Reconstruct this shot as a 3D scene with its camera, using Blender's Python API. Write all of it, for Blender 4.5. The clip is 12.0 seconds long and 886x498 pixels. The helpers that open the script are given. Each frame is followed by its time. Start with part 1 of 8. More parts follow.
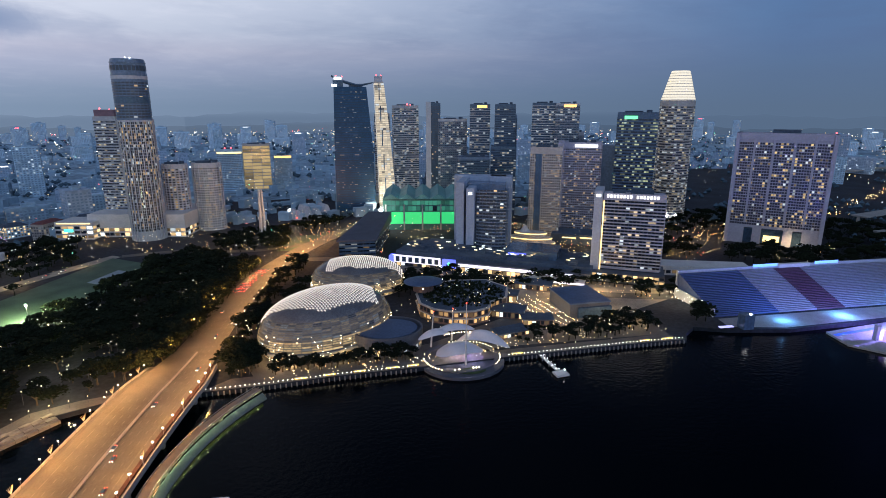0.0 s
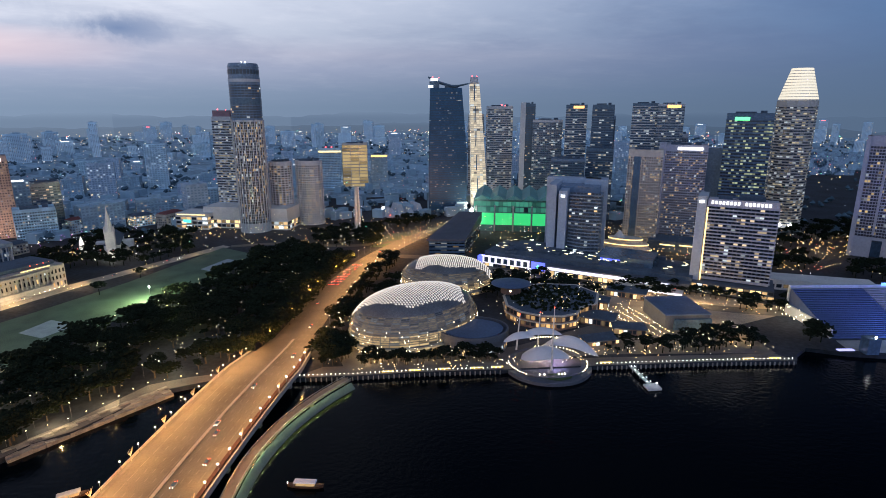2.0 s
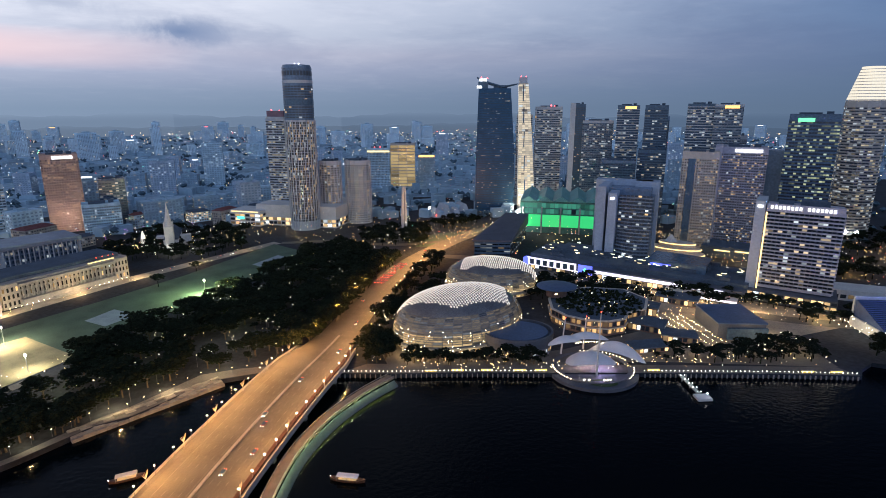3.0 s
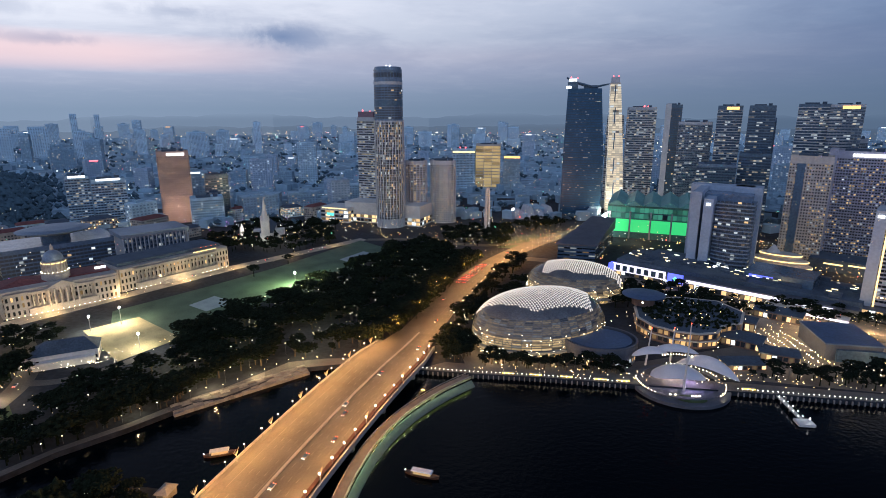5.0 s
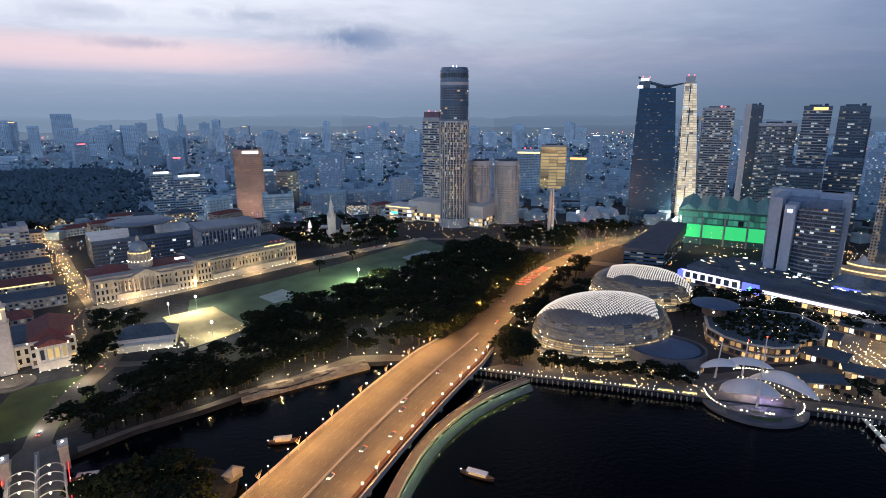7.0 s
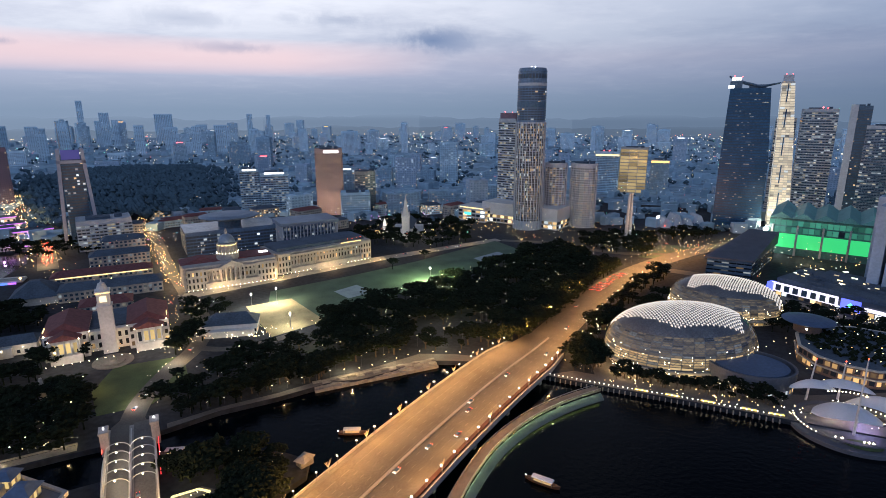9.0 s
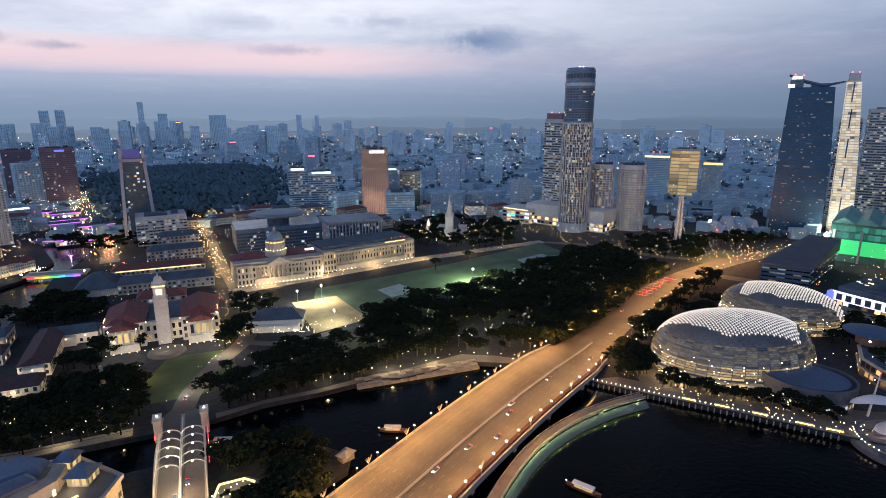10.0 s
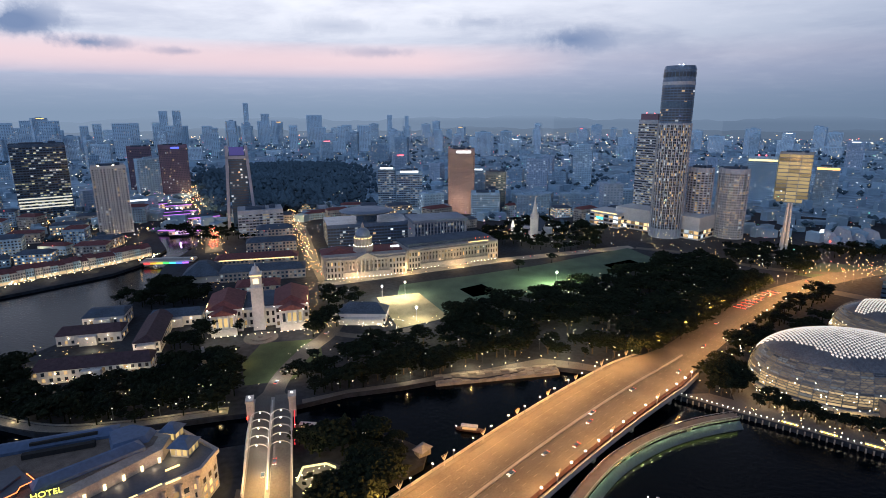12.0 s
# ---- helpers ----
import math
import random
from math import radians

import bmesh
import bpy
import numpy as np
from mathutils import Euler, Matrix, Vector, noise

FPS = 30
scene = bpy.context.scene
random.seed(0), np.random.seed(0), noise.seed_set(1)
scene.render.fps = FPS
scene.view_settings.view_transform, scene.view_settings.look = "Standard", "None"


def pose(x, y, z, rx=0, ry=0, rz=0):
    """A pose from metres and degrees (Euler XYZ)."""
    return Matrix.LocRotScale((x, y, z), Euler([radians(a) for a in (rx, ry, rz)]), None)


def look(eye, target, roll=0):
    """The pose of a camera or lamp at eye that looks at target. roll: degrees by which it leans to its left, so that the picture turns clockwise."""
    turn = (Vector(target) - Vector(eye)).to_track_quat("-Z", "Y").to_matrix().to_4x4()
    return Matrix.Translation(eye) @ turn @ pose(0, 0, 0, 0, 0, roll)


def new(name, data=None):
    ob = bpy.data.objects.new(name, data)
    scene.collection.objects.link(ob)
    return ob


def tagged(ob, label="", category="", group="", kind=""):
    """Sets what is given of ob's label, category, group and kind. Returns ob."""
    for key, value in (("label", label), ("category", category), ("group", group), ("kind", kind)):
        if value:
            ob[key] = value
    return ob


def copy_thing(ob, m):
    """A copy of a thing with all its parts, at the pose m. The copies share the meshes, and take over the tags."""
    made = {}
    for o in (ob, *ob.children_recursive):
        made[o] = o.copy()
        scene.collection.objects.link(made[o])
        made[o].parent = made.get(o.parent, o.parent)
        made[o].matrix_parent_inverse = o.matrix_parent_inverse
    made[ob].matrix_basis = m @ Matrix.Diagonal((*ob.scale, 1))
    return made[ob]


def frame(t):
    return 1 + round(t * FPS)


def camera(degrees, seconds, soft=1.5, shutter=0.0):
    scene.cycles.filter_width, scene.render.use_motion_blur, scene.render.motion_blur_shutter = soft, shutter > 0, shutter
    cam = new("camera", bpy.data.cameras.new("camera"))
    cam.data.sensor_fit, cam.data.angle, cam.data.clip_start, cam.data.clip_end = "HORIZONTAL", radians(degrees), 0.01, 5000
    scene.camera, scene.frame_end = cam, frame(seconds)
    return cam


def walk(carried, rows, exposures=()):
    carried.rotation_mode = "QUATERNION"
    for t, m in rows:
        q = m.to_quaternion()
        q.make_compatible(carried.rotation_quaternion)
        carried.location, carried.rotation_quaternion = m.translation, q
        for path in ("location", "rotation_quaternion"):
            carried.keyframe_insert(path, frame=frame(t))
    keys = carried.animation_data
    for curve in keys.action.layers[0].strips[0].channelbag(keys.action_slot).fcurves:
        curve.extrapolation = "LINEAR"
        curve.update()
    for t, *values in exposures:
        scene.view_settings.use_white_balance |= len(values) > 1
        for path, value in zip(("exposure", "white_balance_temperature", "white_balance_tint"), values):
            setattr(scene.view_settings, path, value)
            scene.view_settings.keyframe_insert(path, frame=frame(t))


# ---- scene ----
cam = camera(77.28, 12.0, soft=0.9)
EYE = (81.5, -214.6, 174.7)
# seconds, yaw to the left of north, pitch, roll
ROWS = [
    (0, -14.44, -14.44, 0.04),
    (0.5, -12.30, -14.44, 0.03),
    (1, -9.92, -14.41, 0.00),
    (1.5, -7.44, -14.38, 0.01),
    (2, -4.96, -14.37, -0.02),
    (2.5, -2.49, -14.35, -0.02),
    (3, -0.13, -14.32, -0.01),
    (3.5, 2.32, -14.32, 0.00),
    (5.5, 10.30, -14.23, -0.04),
    (6, 11.88, -14.24, -0.00),
    (6.5, 13.45, -14.23, 0.00),
    (7, 15.15, -14.21, -0.03),
    (9, 22.81, -14.11, 0.02),
    (9.5, 25.03, -14.08, -0.03),
    (10, 27.40, -14.05, -0.06),
    (10.5, 29.84, -14.07, -0.04),
    (11, 31.98, -14.03, -0.06),
    (11.5, 34.02, -14.02, -0.09),
    (12, 36.26, -14.01, -0.09),
]
walk(cam, [(t, pose(*EYE, 0, 0, yaw) @ pose(0, 0, 0, 90 + pitch, 0, 0) @ pose(0, 0, 0, 0, 0, roll)) for t, yaw, pitch, roll in ROWS])

# ---- light ----
world = bpy.data.worlds.new("dusk_sky")
scene.world = world
world.use_nodes = True
wt = world.node_tree
wt.nodes.clear()


def wnode(kind, **values):
    n = wt.nodes.new(kind)
    for k, v in values.items():
        n.inputs[k].default_value = v
    return n


def wmath(op, a, b=None, clamp=False):
    n = wt.nodes.new("ShaderNodeMath")
    n.operation, n.use_clamp = op, clamp
    for i, s in enumerate((a, b)):
        if s is None:
            continue
        if isinstance(s, (int, float)):
            n.inputs[i].default_value = s
        else:
            wt.links.new(s, n.inputs[i])
    return n.outputs[0]


def wramp(fac, stops, smooth=False):
    n = wt.nodes.new("ShaderNodeValToRGB")
    n.color_ramp.interpolation = "EASE" if smooth else "LINEAR"
    while len(n.color_ramp.elements) < len(stops):
        n.color_ramp.elements.new(0.5)
    for e, (p, c) in zip(n.color_ramp.elements, stops):
        e.position, e.color = p, (*c, 1)
    wt.links.new(fac, n.inputs[0])
    return n.outputs[0]


def wmix(fac, a, b, mode="MIX"):
    n = wt.nodes.new("ShaderNodeMix")
    n.data_type, n.blend_type = "RGBA", mode
    for i, s in ((0, fac), (6, a), (7, b)):
        if isinstance(s, (int, float)):
            n.inputs[i].default_value = s
        elif isinstance(s, tuple):
            n.inputs[i].default_value = (*s, 1)
        else:
            wt.links.new(s, n.inputs[i])
    return n.outputs[2]


def lin(r, g, b):
    """Linear colour from 0-255 display values."""
    return tuple(((c / 255 + 0.055) / 1.055) ** 2.4 if c > 10 else c / 255 / 12.92 for c in (r, g, b))


coord = wt.nodes.new("ShaderNodeTexCoord").outputs["Generated"]
split = wt.nodes.new("ShaderNodeSeparateXYZ")
wt.links.new(coord, split.inputs[0])
dx, dy, dz = split.outputs
# after-glow in the west-north-west
west = wmath("ADD", wmath("MULTIPLY", dx, -0.90), wmath("MULTIPLY", dy, 0.43))
west = wmath("POWER", wmath("DIVIDE", wmath("ADD", west, 0.34), 1.26, clamp=True), 1.35)
up = wmath("MULTIPLY", dz, 2.0, clamp=True)
cool = wramp(up, ((0.0, lin(80, 99, 124)), (0.10, lin(80, 101, 131)), (0.20, lin(80, 105, 142)), (0.34, lin(78, 110, 152)), (0.5, lin(36, 52, 84)), (1.0, lin(13, 20, 38))))
warm = wramp(up, ((0.0, lin(120, 138, 162)), (0.05, lin(132, 147, 171)), (0.12, lin(165, 171, 193)), (0.17, lin(190, 190, 206)), (0.23, lin(200, 205, 219)), (0.34, lin(222, 225, 236)), (0.6, lin(146, 163, 196)), (1.0, lin(50, 68, 104))))
base = wmix(west, cool, warm)
# layered evening cloud, drawn out along the horizon
flat = wt.nodes.new("ShaderNodeCombineXYZ")
lift = wmath("ADD", wmath("MAXIMUM", dz, 0.0), 0.10)
wt.links.new(wmath("DIVIDE", dx, lift), flat.inputs[0])
wt.links.new(wmath("DIVIDE", dy, lift), flat.inputs[1])
wt.links.new(wmath("MULTIPLY", dz, 4.0), flat.inputs[2])
clouds = wnode("ShaderNodeTexNoise", Scale=0.55, Detail=6.0, Roughness=0.62, Distortion=0.25)
wt.links.new(flat.outputs[0], clouds.inputs["Vector"])
cover = wramp(clouds.outputs[0], ((0.40, (0, 0, 0)), (0.66, (1, 1, 1))), True)
cover = wmath("MULTIPLY", cover, wmath("MULTIPLY", up, 4.5, clamp=True))
grey = wmix(west, lin(78, 95, 130), lin(128, 140, 172))
sky = wmix(wmath("MULTIPLY", cover, 0.40), base, grey)
thin = wnode("ShaderNodeTexNoise", Scale=2.6, Detail=6.0, Roughness=0.6)
wt.links.new(flat.outputs[0], thin.inputs["Vector"])
streak = wramp(thin.outputs[0], ((0.45, (0, 0, 0)), (0.75, (1, 1, 1))), True)
sky = wmix(wmath("MULTIPLY", wmath("MULTIPLY", streak, west), wmath("MULTIPLY", up, 0.7, clamp=True)), sky, lin(226, 226, 236))
# a few separate darker clouds low in the west: azimuth, elevation, half width and height in degrees
az_ = wmath("MULTIPLY", wmath("ARCTAN2", dx, dy), 57.2958)
el_ = wmath("MULTIPLY", wmath("ARCSINE", dz), 57.2958)
band = wmath("DIVIDE", wmath("SUBTRACT", el_, 4.7), 1.7)
band = wmath("SUBTRACT", 1.0, wmath("MULTIPLY", band, band), clamp=True)
rose = wmath("DIVIDE", wmath("SUBTRACT", -22.0, az_), 16.0, clamp=True)
sky = wmix(wmath("MULTIPLY", wmath("MULTIPLY", band, rose), 0.75), sky, lin(224, 196, 200))
rag = wnode("ShaderNodeTexNoise", Scale=16.0, Detail=6.0, Roughness=0.62)
wt.links.new(coord, rag.inputs["Vector"])
for caz, cel, cw, ch, dark in ((-23.8, 6.5, 4.6, 1.5, 0.75), (-72.0, 6.9, 4.4, 2.0, 0.9), (-67.4, 5.6, 3.8, 0.8, 0.7), (-60.5, 5.2, 3.0, 0.5, 0.4), (-42.5, 5.5, 5.0, 0.6, 0.35), (-46.5, 7.8, 5.5, 0.9, 0.3), (-33.0, 8.2, 6.0, 0.8, 0.3), (-78.0, 3.6, 6.0, 0.8, 0.5)):
    a2 = wmath("POWER", wmath("DIVIDE", wmath("SUBTRACT", az_, caz), cw), 2.0)
    e2 = wmath("POWER", wmath("DIVIDE", wmath("SUBTRACT", el_, cel), ch), 2.0)
    near = wmath("SUBTRACT", 1.0, wmath("SQRT", wmath("ADD", a2, e2)))
    puff = wmath("ADD", near, wmath("MULTIPLY", wmath("SUBTRACT", rag.outputs[0], 0.5), 3.2))
    sky = wmix(wmath("MULTIPLY", wmath("MULTIPLY", puff, 1.6, clamp=True), wmath("MULTIPLY", wmath("ADD", near, 0.35), dark, clamp=True)), sky, lin(112, 130, 164))
# unseen sky to the south, behind the view, brightened to light the facades
south = wmath("MULTIPLY", wmath("ADD", wmath("MULTIPLY", dy, -1.0), 0.15), 1.1, clamp=True)
sky = wmix(south, sky, lin(152, 172, 207))
glow_sky = wt.nodes.new("ShaderNodeBackground")
glow_sky.inputs[1].default_value = 1.3
wt.links.new(sky, glow_sky.inputs[0])
wout = wt.nodes.new("ShaderNodeOutputWorld")
wt.links.new(glow_sky.outputs[0], wout.inputs[0])

# ---- materials ----
def mat(name, color, rough=0.8, metal=0.0, scale=0.3, vary=0.25, bump=0.0, spec=0.4, fine=9.0, per_piece=0.0):
    m = bpy.data.materials.new(name)
    m.use_nodes = True
    nt = m.node_tree
    bsdf = nt.nodes["Principled BSDF"]
    bsdf.inputs["Roughness"].default_value = rough
    bsdf.inputs["Metallic"].default_value = metal
    bsdf.inputs["Specular IOR Level"].default_value = spec
    tc = nt.nodes.new("ShaderNodeTexCoord")
    big = nt.nodes.new("ShaderNodeTexNoise")
    big.inputs["Scale"].default_value, big.inputs["Detail"].default_value = scale, 5.0
    small = nt.nodes.new("ShaderNodeTexNoise")
    small.inputs["Scale"].default_value, small.inputs["Detail"].default_value = scale * fine, 3.0
    both = nt.nodes.new("ShaderNodeMath")
    both.operation = "ADD"
    for n in (big, small):
        nt.links.new(tc.outputs["Object"], n.inputs["Vector"])
    nt.links.new(big.outputs[0], both.inputs[0])
    nt.links.new(small.outputs[0], both.inputs[1])
    value = both.outputs[0]
    if per_piece:
        info = nt.nodes.new("ShaderNodeNewGeometry")
        tone = nt.nodes.new("ShaderNodeMath")
        tone.operation = "MULTIPLY_ADD"
        tone.inputs[1].default_value = per_piece
        nt.links.new(info.outputs["Random Per Island"], tone.inputs[0])
        nt.links.new(value, tone.inputs[2])
        value = tone.outputs[0]
    ramp = nt.nodes.new("ShaderNodeMapRange")
    ramp.inputs["From Min"].default_value, ramp.inputs["From Max"].default_value = 0.7, 1.3 + per_piece
    ramp.inputs["To Min"].default_value, ramp.inputs["To Max"].default_value = 1 - vary, 1 + vary
    nt.links.new(value, ramp.inputs[0])
    mul = nt.nodes.new("ShaderNodeVectorMath")
    mul.operation = "SCALE"
    mul.inputs[0].default_value = color
    nt.links.new(ramp.outputs[0], mul.inputs["Scale"])
    nt.links.new(mul.outputs[0], bsdf.inputs["Base Color"])
    if bump:
        b = nt.nodes.new("ShaderNodeBump")
        b.inputs["Strength"].default_value, b.inputs["Distance"].default_value = bump, 0.3
        nt.links.new(small.outputs[0], b.inputs["Height"])
        nt.links.new(b.outputs[0], bsdf.inputs["Normal"])
    return m


def glow(name, color, strength, sampled=False):
    m = bpy.data.materials.new(name)
    m.use_nodes = True
    bsdf = m.node_tree.nodes["Principled BSDF"]
    bsdf.inputs["Base Color"].default_value = (*(0.5 * c for c in color), 1)
    bsdf.inputs["Emission Color"].default_value = (*color, 1)
    bsdf.inputs["Emission Strength"].default_value = strength
    m.cycles.emission_sampling = "AUTO" if sampled else "NONE"
    return m


def lit_mix(name, stops, strength, spread=0.8):
    """Lamps of several colours, one colour and brightness an island."""
    m = bpy.data.materials.new(name)
    m.use_nodes = True
    nt = m.node_tree
    bsdf = nt.nodes["Principled BSDF"]
    geo = nt.nodes.new("ShaderNodeNewGeometry")
    ramp = nt.nodes.new("ShaderNodeValToRGB")
    ramp.color_ramp.interpolation = "CONSTANT"
    while len(ramp.color_ramp.elements) < len(stops):
        ramp.color_ramp.elements.new(0.5)
    for e, (p, c) in zip(ramp.color_ramp.elements, stops):
        e.position, e.color = p, (*c, 1)
    again = nt.nodes.new("ShaderNodeTexWhiteNoise")
    again.noise_dimensions = "1D"
    nt.links.new(geo.outputs["Random Per Island"], again.inputs["W"])
    nt.links.new(geo.outputs["Random Per Island"], ramp.inputs[0])
    power = nt.nodes.new("ShaderNodeMapRange")
    power.inputs["To Min"].default_value, power.inputs["To Max"].default_value = strength * (1 - spread), strength * (1 + spread)
    nt.links.new(again.outputs["Value"], power.inputs[0])
    nt.links.new(ramp.outputs[0], bsdf.inputs["Emission Color"])
    nt.links.new(power.outputs[0], bsdf.inputs["Emission Strength"])
    bsdf.inputs["Base Color"].default_value = (0.3, 0.3, 0.3, 1)
    m.cycles.emission_sampling = "NONE"
    return m


def pane(name, share, strength, warm=(1.0, 0.66, 0.30), cold=(0.85, 0.95, 1.0), glass=(0.03, 0.04, 0.055), coolness=0.3, rough=0.12, uneven=1.7):
    """Window glass; a share of the panes has its room lit."""
    m = bpy.data.materials.new(name)
    m.use_nodes = True
    nt = m.node_tree
    bsdf = nt.nodes["Principled BSDF"]
    bsdf.inputs["Base Color"].default_value = (*glass, 1)
    bsdf.inputs["Roughness"].default_value = rough
    geo = nt.nodes.new("ShaderNodeNewGeometry")
    on = nt.nodes.new("ShaderNodeMath")
    on.operation = "LESS_THAN"
    on.inputs[1].default_value = share
    nt.links.new(geo.outputs["Random Per Island"], on.inputs[0])
    again = nt.nodes.new("ShaderNodeTexWhiteNoise")
    again.noise_dimensions = "1D"
    nt.links.new(geo.outputs["Random Per Island"], again.inputs["W"])
    power = nt.nodes.new("ShaderNodeMath")
    power.operation = "POWER"
    power.inputs[1].default_value = uneven
    nt.links.new(again.outputs["Value"], power.inputs[0])
    level = nt.nodes.new("ShaderNodeMath")
    level.operation = "MULTIPLY"
    nt.links.new(power.outputs[0], level.inputs[0])
    nt.links.new(on.outputs[0], level.inputs[1])
    full = nt.nodes.new("ShaderNodeMath")
    full.operation = "MULTIPLY"
    full.inputs[1].default_value = strength * 2.0
    nt.links.new(level.outputs[0], full.inputs[0])
    tone = nt.nodes.new("ShaderNodeSeparateColor")
    nt.links.new(again.outputs["Color"], tone.inputs[0])
    cool_on = nt.nodes.new("ShaderNodeMath")
    cool_on.operation = "LESS_THAN"
    cool_on.inputs[1].default_value = coolness
    nt.links.new(tone.outputs[1], cool_on.inputs[0])
    mix = nt.nodes.new("ShaderNodeMix")
    mix.data_type = "RGBA"
    mix.inputs[6].default_value, mix.inputs[7].default_value = (*warm, 1), (*cold, 1)
    nt.links.new(cool_on.outputs[0], mix.inputs[0])
    nt.links.new(mix.outputs[2], bsdf.inputs["Emission Color"])
    nt.links.new(full.outputs[0], bsdf.inputs["Emission Strength"])
    m.cycles.emission_sampling = "NONE"
    return m


M_LAND = mat("city_ground", (0.020, 0.026, 0.036), 0.95, scale=0.02, vary=0.55, fine=14)
M_PAVE = mat("pale_paving", (0.115, 0.11, 0.108), 0.85, scale=0.08, vary=0.25, fine=12)
M_QUAY = mat("quay_stone", (0.24, 0.23, 0.21), 0.9, scale=0.2, vary=0.35)
M_ASPHALT = mat("worn_asphalt", (0.12, 0.112, 0.10), 0.8, scale=0.05, vary=0.3, fine=30)
M_STREET = mat("side_street_asphalt", (0.10, 0.095, 0.088), 0.85, scale=0.06, vary=0.3, fine=20)
M_LINE = mat("road_paint", (0.20, 0.188, 0.165), 0.7, scale=0.6, vary=0.2)
M_CONC = mat("pale_concrete", (0.32, 0.31, 0.29), 0.85, scale=0.1, vary=0.2)
M_GRASS = mat("cut_grass", (0.074, 0.118, 0.084), 0.95, scale=0.05, vary=0.35, fine=25)
M_LAWN = mat("park_lawn", (0.055, 0.085, 0.034), 0.95, scale=0.08, vary=0.4, fine=20)
M_BARK = mat("tree_bark", (0.07, 0.055, 0.04), 0.95, scale=2.0, vary=0.3)
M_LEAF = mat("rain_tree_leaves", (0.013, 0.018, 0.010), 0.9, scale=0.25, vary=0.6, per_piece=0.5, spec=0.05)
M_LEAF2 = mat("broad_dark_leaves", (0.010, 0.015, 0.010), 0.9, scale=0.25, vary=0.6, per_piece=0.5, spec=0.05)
M_HEDGE = mat("bougainvillea_hedge", (0.055, 0.022, 0.018), 0.95, scale=0.5, vary=0.6)
M_WHITE = mat("white_painted_wall", (0.62, 0.60, 0.58), 0.75, scale=0.07, vary=0.14)
M_STONE = mat("weathered_shanghai_plaster", (0.36, 0.33, 0.31), 0.85, scale=0.15, vary=0.25)
M_TILE = mat("clay_roof_tiles", (0.17, 0.062, 0.062), 0.85, scale=0.4, vary=0.35)
M_SLATE = mat("grey_flat_roof", (0.072, 0.098, 0.135), 0.9, scale=0.08, vary=0.3)
M_BLUEROOF = mat("blue_grey_metal_roof", (0.20, 0.26, 0.34), 0.5, 0.3, scale=0.06, vary=0.2)
M_GREYT = mat("grey_tower_cladding", (0.44, 0.47, 0.52), 0.7, scale=0.05, vary=0.15)
M_LILAC = mat("pale_rose_tower_panels", (0.41, 0.40, 0.46), 0.7, scale=0.05, vary=0.12)
M_TAN = mat("tan_granite_cladding", (0.50, 0.45, 0.40), 0.7, scale=0.05, vary=0.15)
M_BROWN = mat("red_brown_cladding", (0.23, 0.15, 0.19), 0.7, scale=0.05, vary=0.2)
M_DARKG = mat("dark_curtain_wall", (0.070, 0.120, 0.180), 0.2, scale=0.05, vary=0.3, spec=0.5)
M_BLUEG = mat("blue_curtain_wall", (0.13, 0.19, 0.28), 0.25, scale=0.05, vary=0.25, spec=0.5)
# distance haze is painted into these wall colours as pale blue
M_FAR = mat("haze_pale_block", (0.44, 0.61, 0.72), 0.9, scale=0.02, vary=0.3)
M_FAR2 = mat("haze_blue_block", (0.32, 0.46, 0.57), 0.9, scale=0.02, vary=0.3)
M_STEEL = mat("galvanised_steel", (0.40, 0.41, 0.42), 0.45, 0.7, scale=0.8, vary=0.15)
M_IRON = mat("painted_ironwork", (0.55, 0.54, 0.52), 0.6, scale=0.5, vary=0.15)
M_TENT = mat("white_tensile_fabric", (0.66, 0.65, 0.68), 0.6, scale=0.2, vary=0.08)
M_HOOD = mat("aluminium_sunshade", (0.80, 0.76, 0.73), 0.5, 0.0, scale=0.3, vary=0.15, per_piece=0.3)
M_DOMEG = mat("dome_glass_dark", (0.14, 0.15, 0.165), 0.18, scale=0.1, vary=0.25, spec=0.6)
M_DRUM = mat("slate_clad_drum", (0.085, 0.095, 0.12), 0.6, scale=0.1, vary=0.2)
M_SEATB = mat("blue_stadium_seats", (0.05, 0.08, 0.17), 0.6, scale=0.3, vary=0.2)
M_SEATW = mat("pale_stadium_seats", (0.22, 0.225, 0.26), 0.6, scale=0.3, vary=0.2)
M_SEATR = mat("maroon_stadium_seats", (0.085, 0.035, 0.06), 0.6, scale=0.3, vary=0.2)
M_TIMBER = mat("dark_hull_timber", (0.09, 0.045, 0.028), 0.6, scale=1.0, vary=0.3)
M_CAR = mat("car_paint", (0.22, 0.22, 0.24), 0.3, 0.2, scale=1.0, vary=0.1)
M_RUBBER = mat("black_tyre_rubber", (0.02, 0.02, 0.02), 0.9, scale=2.0, vary=0.2)
M_TERRA = mat("terracotta_mall_wall", (0.15, 0.10, 0.085), 0.8, scale=0.1, vary=0.2)
M_NIGHTGLASS = mat("deep_blue_curtain_wall", (0.022, 0.082, 0.165), 0.28, scale=0.05, vary=0.3, spec=0.3)
M_DARKROOF = mat("dark_blue_metal_roof", (0.085, 0.135, 0.235), 0.5, 0.2, scale=0.06, vary=0.2)
M_BRICKFLOOR = mat("worn_brown_roof_deck", (0.17, 0.135, 0.11), 0.9, scale=0.3, vary=0.35)
# skyline towers: still more haze in the base colour
M_HAZY = mat("haze_blue_far_tower", (0.60, 0.77, 0.88), 0.9, scale=0.02, vary=0.15)
# haze over the far woods is put into their colour
M_FARWOOD = mat("haze_blue_far_wood", (0.085, 0.138, 0.178), 0.95, scale=0.02, vary=0.4, spec=0.05)

